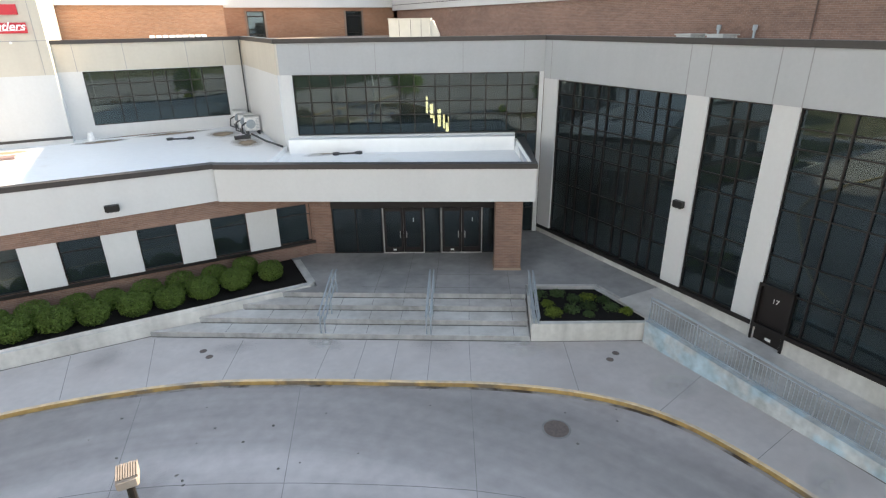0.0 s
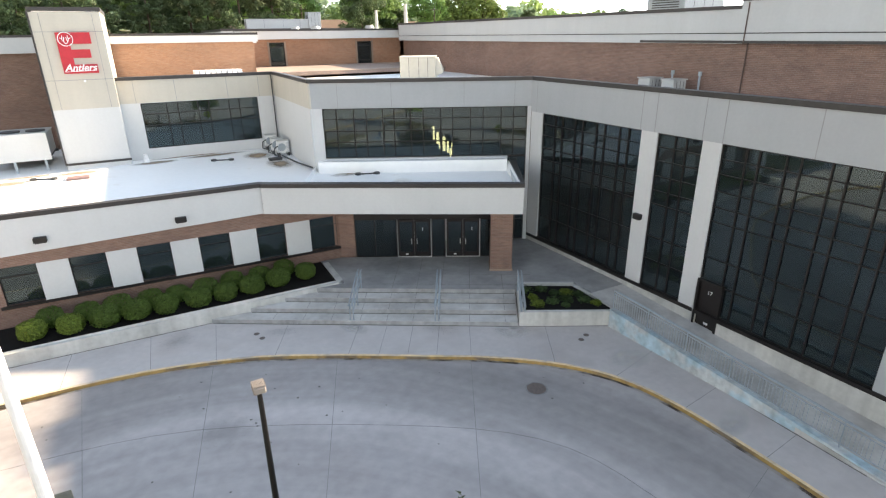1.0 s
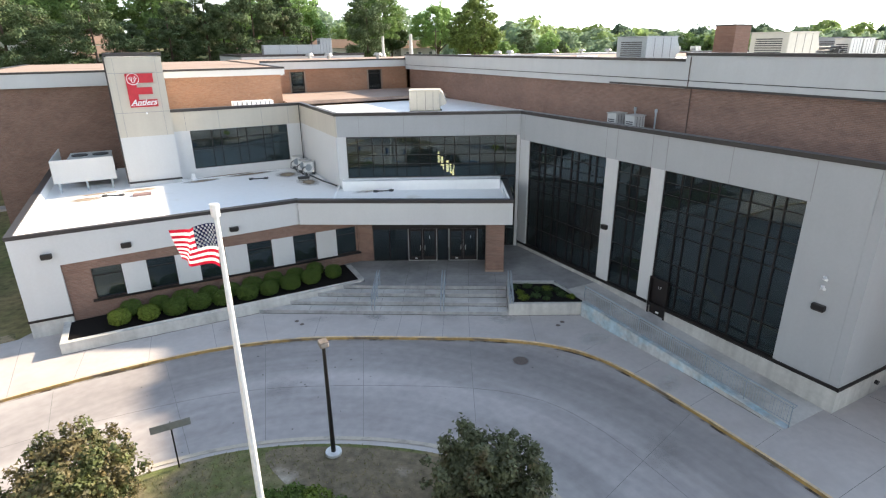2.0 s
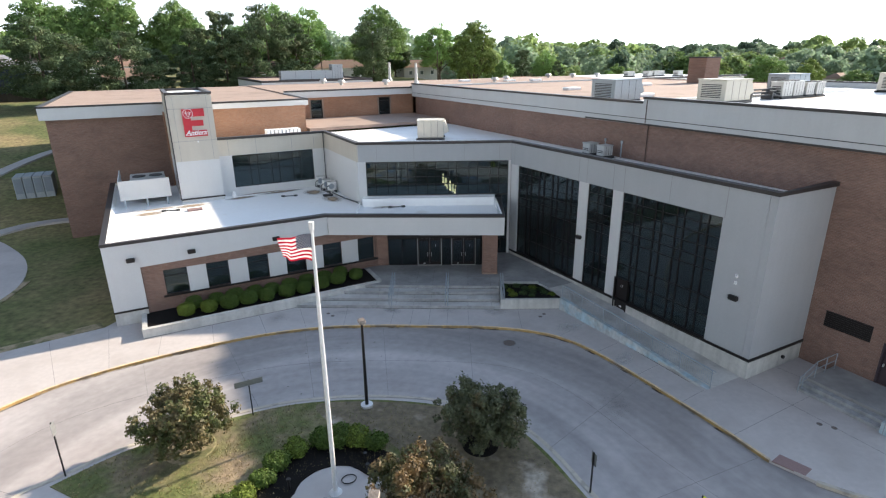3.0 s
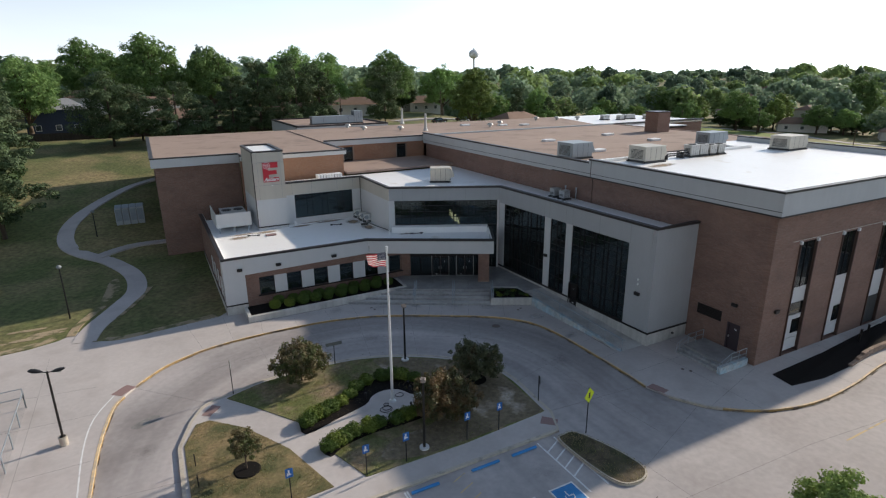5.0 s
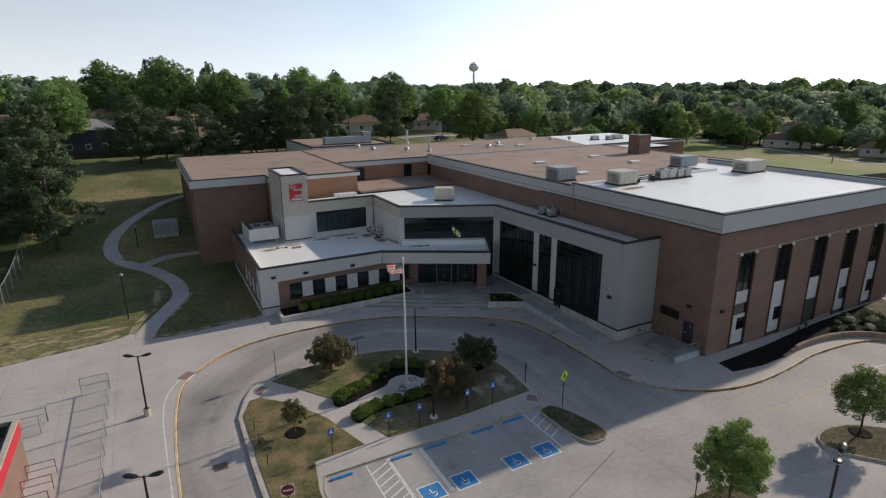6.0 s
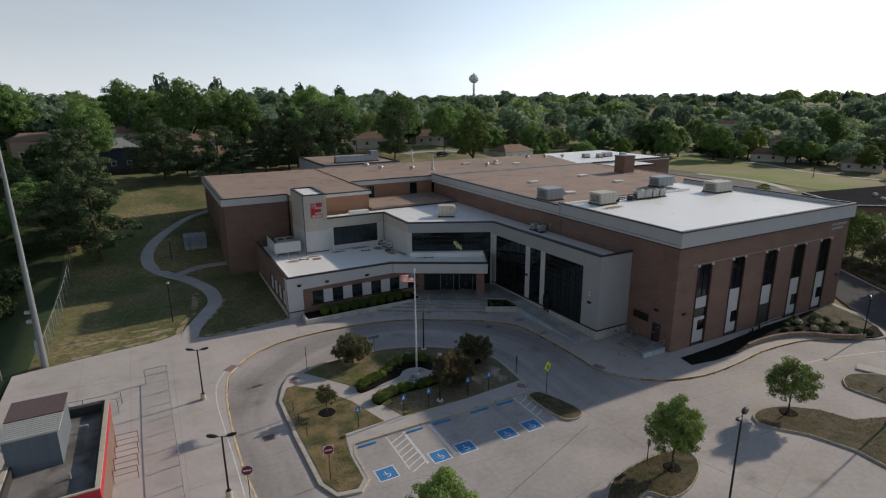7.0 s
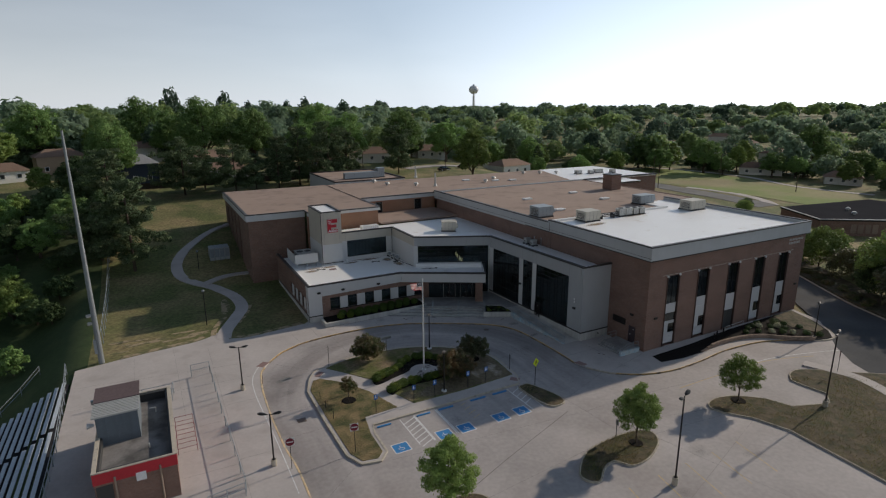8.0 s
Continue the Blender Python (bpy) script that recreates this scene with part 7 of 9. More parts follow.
part("cord", rods((LD @ Vector((7.2, 0.38, 7.1)), LD @ Vector((7.2, 0.38, 9.7)), 0.01)), M_BLACK, orn)


# ---- roof equipment ----
def roof_unit(name, x0, x1, y0, y1, z, h, label, body=None, turn=0.0, fans=0, hood=False):
    """A packaged roof unit: base rails, casing with panel seams, fans on top, vents in the side."""
    cx, cy = (x0 + x1) / 2, (y0 + y1) / 2
    m = pose(cx, cy, z, 0, 0, turn)
    w, d = (x1 - x0) / 2, (y1 - y0) / 2
    t = thing(name, m, label, "roof unit")
    part("base_rail", boxes((-w - 0.1, w + 0.1, -d - 0.1, -d + 0.08, 0, 0.15), (-w - 0.1, w + 0.1, d - 0.08, d + 0.1, 0, 0.15), (-w, w, -d, d, 0.1, 0.2), m=m), M_UNITD, t)
    part("casing", boxes((-w, w, -d, d, 0.2, h), m=m, bevel=0.03), body or M_UNITB, t)
    part("top_cap", boxes((-w - 0.04, w + 0.04, -d - 0.04, d + 0.04, h, h + 0.05), m=m), body or M_UNITB, t)
    for s in (-0.5, 0.05, 0.55):
        part("seam", boxes((s * w - 0.012, s * w + 0.012, -d - 0.008, -d + 0.01, 0.25, h - 0.05), m=m), M_UNITD, t)
    part("side_vent", boxes(*[(-w - 0.012, -w + 0.01, -d * 0.7, d * 0.7, 0.4 + 0.12 * k, 0.46 + 0.12 * k) for k in range(max(2, int((h - 0.6) / 0.12)))], m=m), M_UNITD, t)
    for k in range(fans):
        fx = -w + (k + 0.5) * 2 * w / fans
        part("fan", rods((m @ Vector((fx, 0, h + 0.04)), m @ Vector((fx, 0, h + 0.12)), min(w / max(fans, 1), d) * 0.8), sides=16), M_UNITD, t)
    if hood:
        hb = bmesh.new()
        prof = [(w, h * 0.96), (w + 0.14, h * 0.96), (w + 0.5, h * 0.5), (w + 0.5, h * 0.42), (w, h * 0.3)]
        sides_ = [[hb.verts.new(m @ Vector((a, q * d * 0.86, b))) for a, b in prof] for q in (-1, 1)]
        for i in range(5):
            hb.faces.new((sides_[0][i], sides_[0][(i + 1) % 5], sides_[1][(i + 1) % 5], sides_[1][i]))
        hb.faces.new(sides_[0][::-1])
        hb.faces.new(sides_[1])
        bmesh.ops.recalc_face_normals(hb, faces=hb.faces)
        part("hood", hb, body or M_UNITB, t)
    return t


roof_unit("roof_unit", 13.5, 15.9, 31.0, 32.9, 9.42, 1.72, "beige packaged air-conditioning unit on the white roof", turn=-29, hood=True)
roof_unit("roof_unit", 23.6, 26.4, 18.0, 20.6, 13.1, 1.7, "galvanised air handler on the tan roof", M_STEEL, hood=True)
roof_unit("roof_unit", 27.0, 29.8, 11.0, 13.3, 13.3, 1.6, "beige packaged air-conditioning unit on the white roof", hood=True)
roof_unit("roof_unit", 46.8, 50.2, 18.8, 20.9, 13.1, 1.6, "galvanised air handler on the tan roof", M_STEEL, hood=True)
roof_unit("roof_unit", 48.6, 52.0, 9.6, 12.0, 13.3, 1.6, "beige packaged air-conditioning unit on the white roof", hood=True)
for x, w, h in ((34.6, 1.3, 1.25), (36.05, 1.3, 1.25), (37.7, 1.05, 1.1), (39.1, 1.05, 1.1)):
    roof_unit("condenser_unit", x, x + w, 11.7, 12.7, 13.3, h, "pale grey condenser in a row on the roof", M_UNIT, fans=1)
part_pipe = thing("roof_pipes", (32.5, 12.8, 13.3), "dark insulated pipe run beside the condensers", "pipes")
for k, zz in enumerate((0.35, 0.55, 0.75)):
    part("pipe", rods(((30.3, 11.9 + 0.2 * k, 13.3 + zz), (34.6, 11.9 + 0.2 * k, 13.3 + zz), 0.07)), M_UNITD, part_pipe)
for x in (31, 33.5):
    part("support", boxes((x - 0.08, x + 0.08, 11.7, 12.6, 13.3, 13.95)), M_UNITD, part_pipe)
roof_unit("roof_unit", 12.0, 21.5, 80.5, 82.0, 13.25, 1.5, "long pale air handler on the raised roof", M_STEEL)
roof_unit("roof_unit", 20.6, 22.4, 80.4, 82.2, 13.25, 2.4, "pale air handler end section", M_STEEL)
for x, y in ((20.93, 17.3), (20.95, 15.8)):
    roof_unit("condenser_unit", x - 0.45, x + 0.45, y - 0.38, y + 0.38, 9.42, 0.9, "small pale grey condenser on the lobby roof", M_UNIT)
for k, (x, y) in enumerate(((4.9, 35.5), (4.95, 33.8), (5.1, 32.7))):
    t = thing("condenser_unit", (x, y, 5.3), "white split-system condenser beside the white wall", "condenser", "condensers of the low roof")
    part("casing", boxes((x - 0.38, x + 0.38, y - 0.22, y + 0.22, 5.46, 6.25), bevel=0.05), M_WHITEPOLE, t)
    part("top_lid", boxes((x - 0.4, x + 0.4, y - 0.24, y + 0.24, 6.25, 6.3), bevel=0.02), M_UNIT, t)
    part("louvre", boxes(*[(x + 0.16, x + 0.35, y - 0.23, y - 0.215, 5.55 + 0.08 * q, 5.575 + 0.08 * q) for q in range(8)]), M_STEEL, t)
    part("fan_grille", rods(((x - 0.1, y - 0.22, 5.86), (x - 0.1, y - 0.24, 5.86), 0.25), sides=18), M_STEEL, t)
    for o in (-0.35, 0.25):
        part("foot", boxes((x + o, x + o + 0.1, y - 0.34, y + 0.34, 5.3, 5.5)), M_UNITD, t)
pp = thing("roof_pipes", (5.2, 31.6, 5.3), "dark pipes beside the condensers", "pipes")
part("pipe", rods(((4.9, 32.0, 5.4), (5.2, 29.5, 5.4), 0.05), ((5.2, 29.5, 5.4), (5.5, 27.2, 5.5), 0.05)), M_UNITD, pp)
part("pipe", rods(((5.45, 35.6, 5.4), (5.45, 35.6, 10.2), 0.04)), M_UNITD, pp)
roof_unit("roof_unit", -10.6, -8.0, 37.0, 40.0, 5.7, 1.5, "air-conditioning unit behind a white screen on the low roof", M_UNIT, fans=2)
scr = thing("roof_screen", (-9.4, 35.5, 5.3), "white raised screen wall on steel legs on the low roof", "roof screen")
part("panel", boxes((-11.4, -7.75, 35.38, 35.46, 5.95, 7.52), bevel=0.015), M_PANEL, scr)
part("panel", boxes((-11.48, -11.4, 35.38, 41.0, 5.95, 7.52), bevel=0.015), M_PANEL, scr)
for x in (-11.2, -9.6, -8.1):
    part("leg", boxes((x - 0.06, x + 0.06, 35.46, 35.58, 5.25, 6.1)), M_STEEL, scr)
for k, (x, y, label) in enumerate(((1.35, 32.97, "scatter of dark wind-blown debris on the white roof"), (7.95, 24.8, "dark drain guards on the canopy roof"), (-8.05, 32.8, "brown rubbish on the white roof"))):
    t = thing("roof_drain", (x, y, 5.3), label, "roof drain")
    for s in (-0.5, 0.5):
        part("grate", rods(((x + s, y - 0.3 * s, 5.3), (x + s, y - 0.3 * s, 5.4), 0.17), sides=12), M_UNITD, t)
    part("pipe", rods(((x - 0.5, y + 0.15, 5.34), (x + 0.5, y - 0.15, 5.34), 0.04)), M_UNITD, t)
red_mat = thing("roof_tray", (-6.35, 32.1, 5.3), "faded red tray lying on the white roof", "tray")
part("tray", boxes((-6.9, -5.8, 31.8, 32.4, 5.3, 5.42), bevel=0.02), M_REDPAD, red_mat)
cone_ = thing("roof_vent", (-2.9, 35.2, 5.3), "small white capped roof vent", "roof vent")
part("pipe", rods(((-2.9, 35.2, 5.3), (-2.9, 35.2, 5.75), 0.2, 0.12), sides=12), M_WHITE, cone_)


def roof_vent(x, y, z, kind):
    t = thing("roof_vent", (x, y, z), "pale roof exhaust vent on the tan roof" if kind else "low white roof hatch on the tan roof", "roof vent", "roof vents")
    if kind == 1:
        part("stem", rods(((x, y, z), (x, y, z + 0.5), 0.25), sides=12), M_UNIT, t)
        part("cap", rods(((x, y, z + 0.4), (x, y, z + 0.75), 0.62, 0.4), sides=16), M_UNIT, t)
    elif kind == 2:
        part("stack", rods(((x, y, z), (x, y, z + 3.0), 0.25, 0.18), ((x, y, z), (x, y, z + 0.6), 0.45, 0.25), sides=12), M_UNIT, t)
    else:
        part("hatch", boxes((x - 0.9, x + 0.9, y - 0.5, y + 0.5, z, z + 0.3), bevel=0.05), M_WHITE, t)


for x, y, k in ((18, 68, 1), (23.5, 64, 1), (27, 61, 2), (38, 66, 0), (40.5, 61, 1), (44, 62, 0), (45, 64.5, 1), (48, 60.5, 0), (62, 68, 1), (66, 66, 1), (74, 62, 1), (17, 74, 1), (58, 70, 1), (30, 78, 2)):
    roof_vent(x, y, 12.9, k)
for x, y in ((33, 34), (46, 36), (31, 22), (46, 27)):
    roof_vent(x, y, 13.1, 0)
ac = thing("roof_grille", (2.0, 38.5, 9.42), "long pale louvre lying along the roof edge", "roof louvre")
for k in range(9):
    part("slat", boxes((1.0 + 0.35 * k, 1.25 + 0.35 * k, 38.0, 39.2, 9.42, 10.45)), M_WHITE, ac)
for x, y in ((20.22, 16.6), (20.35, 15.07)):
    t = thing("roof_pipe", (x + 1.5, y, 9.42), "short pale vent pipe on the lobby roof", "vent pipe")
    part("pipe", rods(((x + 1.5, y, 9.42), (x + 1.5, y, 10.55), 0.05), ((x + 1.5, y, 10.5), (x + 1.5, y, 10.7), 0.09)), M_STEEL, t)

# ---- markings on the pavement ----
def strip(name, pts, w, z, material, parent=None, label="", category="marking"):
    """A flat painted or sealed line, a few millimetres proud."""
    bm = sweep_bm(pts, [(w / 2, z - 0.003), (w / 2, z + 0.004), (-w / 2, z + 0.004), (-w / 2, z - 0.003)])
    if parent:
        return part(name, bm, material, parent)
    return solid(name, None, bm, material, label, category, kind="structure")


for x, k in ((-13.0, 1), (-8.45, 1), (-6.1, 1), (-2.05, 1), (0.5, 1)):
    t = thing("parking_symbol", (x, -10.0, 0), "blue painted parking square with a white outline", "road marking", "parking squares", "structure")
    part("square", boxes((x - 0.75, x + 0.75, -10.7, -9.3, -0.003, 0.005)), M_BLUE, t)
    part("outline", boxes((x - 0.82, x - 0.72, -10.75, -9.25, -0.003, 0.009), (x + 0.72, x + 0.82, -10.75, -9.25, -0.003, 0.009), (x - 0.72, x + 0.72, -10.75, -10.65, -0.003, 0.009), (x - 0.72, x + 0.72, -9.35, -9.25, -0.003, 0.009)), M_WLINE, t)
    sym = bmesh.new()
    for q in range(14):
        a0, a1 = radians(150 + 16 * q), radians(150 + 16 * (q + 1))
        rod(sym, (x - 0.02 + 0.26 * math.cos(a0), -10.13 + 0.26 * math.sin(a0), 0.006), (x - 0.02 + 0.26 * math.cos(a1), -10.13 + 0.26 * math.sin(a1), 0.006), 0.035, sides=4)
    box(sym, x - 0.1, x - 0.02, -10.1, -9.7, 0.0, 0.011)
    box(sym, x - 0.1, x + 0.2, -10.12, -10.04, 0.0, 0.0115)
    part("symbol", sym, M_WLINE, t)
for x0, x1 in ((-13.8, -12.3), (-9.5, -8.0), (-7.0, -5.3), (-3.2, -1.3), (-0.4, 1.4)):
    t = thing("wheel_stop", ((x0 + x1) / 2, -5.9, 0), "worn blue-painted concrete wheel stop", "wheel stop", "wheel stops")
    bm = boxes((x0, x1, -6.0, -5.82, 0.0, 0.13), bevel=0.03)
    part("bar", bm, M_BLUE, t)
for x in (-11.25, -9.75, -9.63, -7.3, -7.15, 1.7, 3.0):
    strip("parking_line", [(x, -5.6), (x, -10.4)], 0.11, 0.0, M_WLINE, None, "white painted stall line")
for k in range(7):
    y = -6.1 - 0.7 * k
    strip("parking_line", [(-11.2, y - 0.5), (-9.75, y + 0.25)], 0.11, 0.0, M_WLINE, None, "white painted hatch line")
for k in range(4):
    strip("parking_line", [(1.75, -6.6 - 0.8 * k), (2.95, -6.0 - 0.8 * k)], 0.1, 0.0, M_WLINE, None, "white painted hatch line")
for k in range(4):
    strip("parking_line", [(-4.6 + 0.001 * k, -6.2 - 0.9 * k), (-3.6, -5.8 - 0.9 * k)], 0.08, 0.0, M_YLINE, None, "faded painted hatch line")
strip("road_line", smooth_line([(18.7, -14.55), (25.8, -14.6), (31.4, -14.7), (35.5, -15.4), (40, -16.9)], 4), 0.12, 0.0, M_YLINE, None, "faded yellow centre line")
strip("road_line", smooth_line([(31.6, -14.5), (35.6, -14.9), (41, -16.3), (46, -18)], 4), 0.1, 0.0, M_WLINE, None, "faded white line")
strip("road_line", smooth_line([(-21.5, 13.4), (-22.75, 10.5), (-23.15, 7), (-23.1, 2), (-22.95, -4), (-22.9, -12)], 4), 0.09, WALKZ, M_WLINE, None, "thin white line inside the kerb")
for x in (1.2, 4.6, 8.0, 11.4, 14.8):
    strip("parking_line", [(x, -24.0), (x - 0.9, -28.5)], 0.1, 0.0, M_YLINE, None, "faded yellow stall line")

# sealed joints in the concrete
JOINTS = [[(-22.3, 1.6), (-17.9, 1.2)], [(-22.4, -3.5), (-17.9, -3.4)], [(-22.3, -9.3), (-17.8, -8.9)], [(-20.2, 13.6), (-15.6, 8.8)], [(-11.1, 18.1), (-10.75, 10.1)], [(-6.5, 18.3), (-6.0, 10.2)], [(-1.8, 17.7), (-3.4, 9.6)], [(2.8, 15.6), (0.0, 8.0)], [(7.6, 12.8), (3.4, 5.0)], [(12.6, 3.2), (4.8, 1.0)], [(12.6, -3.8), (4.5, -3.2)], [(6.0, -10.2), (6.6, -17.9)], [(-14.5, -11.3), (5.7, -13.2)], [(5.7, -13.2), (16.3, -13.7)], [(16.3, -13.7), (35, -15.8)], [(17.7, -19.0), (6.5, -16.4)], [(13.8, -7.6), (6.1, -10.3)], [(6.6, -17.9), (-9.7, -19.6)], [(-17.8, -10.8), (-22.2, -14.5)], [(8.9, -19.5), (17.8, -20.4)], [(9.0, -20.4), (12.5, -34)], [(19.6, -22.5), (4.0, -27.5)]]
JOINTS.append(smooth_line([(-19.3, 9), (-17.0, 12.6), (-13.5, 14.3), (-8.0, 14.5), (-2.8, 13.6), (3.2, 10.6), (7.2, 7.6), (8.6, 4.0), (8.7, -2.0), (9.3, -8.5)], 4))
strip("joint", [(-12.5, -18.9), (-5.2, -16.0), (4.6, -12.4)], 0.05, 0.0, M_DARKGREY, None, "dark open joint across the parking lot")
for j in JOINTS:
    strip("joint", j, 0.017, 0.0, M_SEAL, None, "dark sealed joint in the drive")
WJ = [[(-1.3, 20.9), (-1.7, 17.5)], [(1.6, 19.2), (0.5, 16.8)], [(5.6, 16.95), (4.3, 14.75)], [(6.63, 16.35), (5.35, 14.15)], [(7.67, 15.75), (6.4, 13.55)], [(8.88, 15.1), (7.65, 12.85)], [(11.84, 13.38), (10.4, 10.85)], [(4.5, 17.6), (3.2, 15.4)], [(-4.0, 21.1), (-4.1, 18.3)], [(-7.0, 21.1), (-7.2, 18.45)], [(-10.0, 21.1), (-10.3, 18.4)], [(-13.0, 23.9), (-12.8, 18.1)], [(-16.2, 23.5), (-15.3, 17.6)], [(14.6, 9.6), (11.7, 8.9)], [(14.65, 6.6), (12.5, 6.3)], [(14.7, 3.6), (12.75, 3.4)], [(14.9, 0.7), (12.75, 0.5)], [(17.3, 0.3), (17.2, -9.9)], [(12.65, -2.4), (22.0, -2.2)], [(14.4, -8.2), (22.0, -6.3)], [(20.0, 0.2), (20.2, -1.5)], [(26, -6.2), (26, -11.1)], [(30, -6.2), (30, -10.6)], [(34, -6.2), (34, -8.0)], [(-26.5, 22), (-26.3, -30)], [(-30.5, 23.5), (-30.2, 5)], [(-35, 23), (-34.8, 6)], [(-42, 17.5), (-22.8, 15.0)], [(-42, 12), (-22.4, 11.0)], [(-26.4, 5.5), (-22.6, 5.5)], [(-26.4, 0), (-22.7, 0)], [(-26.4, -5), (-22.6, -5)], [(-31, 2.5), (-26.5, 2.4)], [(-31, -1.5), (-26.5, -1.6)], [(-31, -5.5), (-26.5, -5.6)]]
for j in WJ:
    strip("joint", j, 0.017, WALKZ, M_WALKSEAL, None, "fine joint between sidewalk panels")
for along in (-0.58, -2.22, -3.6, -4.81, -6.02, -7.25, -8.6, -9.9, -11.3, -12.6):
    for k in range(3):
        a, b = stair_point(along, k + 0.05), stair_point(along, k + 0.97)
        if a[0] > stair_at_y(k, FOOT_Y[k])[0] + 0.1 and b[1] < 20.7:
            strip("joint", [a, b], 0.018, WALKZ + RISE * (k + 1), M_SEAL, None, "fine joint across a step")
    if along > -7:
        strip("joint", [stair_point(along, 3.05), (stair_point(along, 3)[0] + nx * 4.6, stair_point(along, 3)[1] + ny * 4.6)], 0.024, PLAZA, M_SEAL, None, "dark joint in the entrance landing")
for k in (4, 5):
    strip("joint", [stair_point(-6.6, k), stair_point(0.9, k)], 0.025, PLAZA, M_SEAL, None, "dark joint in the entrance landing")
for k in range(4):
    d = TREADS[k]
    a, b = stair_at_y(k, FOOT_Y[k] - 0.03), stair_point(-0.05, k)
    strip("joint", [(a[0] - nx * 0.03, a[1] - ny * 0.03), (b[0] - nx * 0.03, b[1] - ny * 0.03)], 0.06, WALKZ + RISE * k + 0.0005 * k, M_DARKGREY, None, "dark line at the foot of a step")
strip("joint", [(-11.0, 21.18), (-1.1, 21.15), (1.2, 20.95)], 0.05, WALKZ, M_DARKGREY, None, "dark line at the foot of the planter")
strip("joint", [(10.8, 13.95), (14.6, 11.93)], 0.03, WALKZ, M_DARKGREY, None, "dark line at the foot of the planter")
strip("joint", [(14.58, 11.8), (14.58, 1.5)], 0.04, WALKZ, M_DARKGREY, None, "dark line at the foot of the ramp wall")
lit = random.Random(31)
for k in range(46):
    x, y = lit.uniform(-12, 11), lit.uniform(9.0, 17.0)
    if y > 17.4 - 0.32 * max(x + 2, 0) ** 1.15:
        continue
    spot = bmesh.new()
    r = lit.uniform(0.025, 0.055)
    ring = [spot.verts.new((x + r * lit.uniform(0.6, 1.3) * math.cos(q * 1.05), y + r * lit.uniform(0.6, 1.3) * math.sin(q * 1.05), 0.012)) for q in range(6)]
    top = spot.verts.new((x, y, 0.012 + r * 0.4))
    for q in range(6):
        spot.faces.new((ring[q], ring[(q + 1) % 6], top))
    solid("fallen_leaf", None, spot, M_DARKGREY, "small dark dry leaf lying on the drive", "fallen leaf")
for pts, z in (([(12.55, -4.3), (13.25, -4.2), (13.55, -5.4), (12.9, -5.5)], WALKZ + 0.005), ([(-21.2, 12.7), (-20.3, 13.7), (-20.9, 14.3), (-21.9, 13.3)], WALKZ + 0.005), ([(-16.4, 7.4), (-15.6, 8.4), (-15.1, 7.9), (-15.9, 7.0)], 0.15), ([(3.6, -3.6), (4.3, -4.4), (3.8, -4.9), (3.0, -4.2)], 0.15)):
    solid("tactile_paving", None, slab_bm(pts, z - 0.05, z), M_REDPAD, "red tactile paving at a kerb ramp", "tactile paving", kind="structure")


def cover(x, y, r, z, label):
    t = thing("manhole_cover", (x, y, z), label, "manhole cover")
    part("rim", rods(((x, y, z - 0.05), (x, y, z + 0.006), r), sides=28), M_SEAL, t)
    part("lid", rods(((x, y, z - 0.05), (x, y, z + 0.012), r * 0.86), sides=28), M_IRON, t)


cover(8.79, 9.93, 0.42, 0.0, "round rusty manhole cover in the drive")
for x, y in ((0.2, 19.1), (0.35, 18.6), (12.5, 11.7), (12.95, 11.9), (16.9, -3.8), (17.2, -4.3)):
    cover(x, y, 0.13, WALKZ, "small rusty valve cover in the sidewalk")
dr = thing("drain_grate", (-19.9, -1.0, 0), "square dark drain grate in the drive", "drain")
part("grate", boxes((-20.4, -19.5, -1.4, -0.6, -0.02, 0.008)), M_IRON, dr)
# dark shape laid on the drive as the cast shadow of a sign
solid("oil_patch", None, slab_bm(smooth_line([(-20.6, 8.4), (-19.3, 9.2), (-18.9, 8.7), (-20.0, 8.0)], 4, True), -0.01, 0.004), M_SEAL, "dark patch laid as a cast shadow on the drive", "patch", kind="structure")



def stain(x, y, z, w, d, turn, material, label):
    bm = bmesh.new()
    for a in ((-w / 2, -d / 2), (w / 2, -d / 2), (w / 2, d / 2), (-w / 2, d / 2)):
        bm.verts.new((a[0], a[1], 0))
    bm.faces.new(list(bm.verts))
    ob = part("stain", bm, material)
    ob.matrix_basis = pose(x, y, z, 0, 0, turn)
    tagged(ob, label, "stain", kind="structure")


for x, y, w, d in ((-6.4, 33.7, 3.0, 1.2), (1.2, 35.1, 4.5, 1.0), (-2.4, 34.5, 3.0, 1.0), (3.6, 33.4, 2.0, 2.4), (-9.6, 32.6, 2.6, 1.4), (4.3, 30.2, 1.6, 3.0), (-0.6, 35.6, 6.0, 0.5), (-8.9, 33.9, 4.0, 0.7), (7.6, 25.5, 3.4, 1.2), (10.6, 24.8, 2.2, 1.4)):
    stain(x, y, 5.312, w, d, 4, M_ROOFDIRT, "brown dirt washed together on the white roof")
for x, y, w, d in ((27.5, 9.3, 5.0, 1.6), (38, 11.7, 7.0, 1.6), (52, 11.4, 6.0, 1.5)):
    stain(x, y, 13.312, w, d, 8, M_ROOFDIRT, "brown dirt on the white roof membrane")
for k, (x, y) in enumerate(((-6.1, -8.3), (0.6, -8.0), (10.6, -23.4), (14.5, -26), (4.6, -26.6), (21, -27), (-19.8, 5.2), (9.8, 2.0), (-2.0, 13.2))):
    stain(x, y, 0.0065, 1.5 + 0.3 * (k % 3), 2.0 + 0.4 * (k % 2), 20 * k, M_OIL, "faint dark oil stain on the concrete")
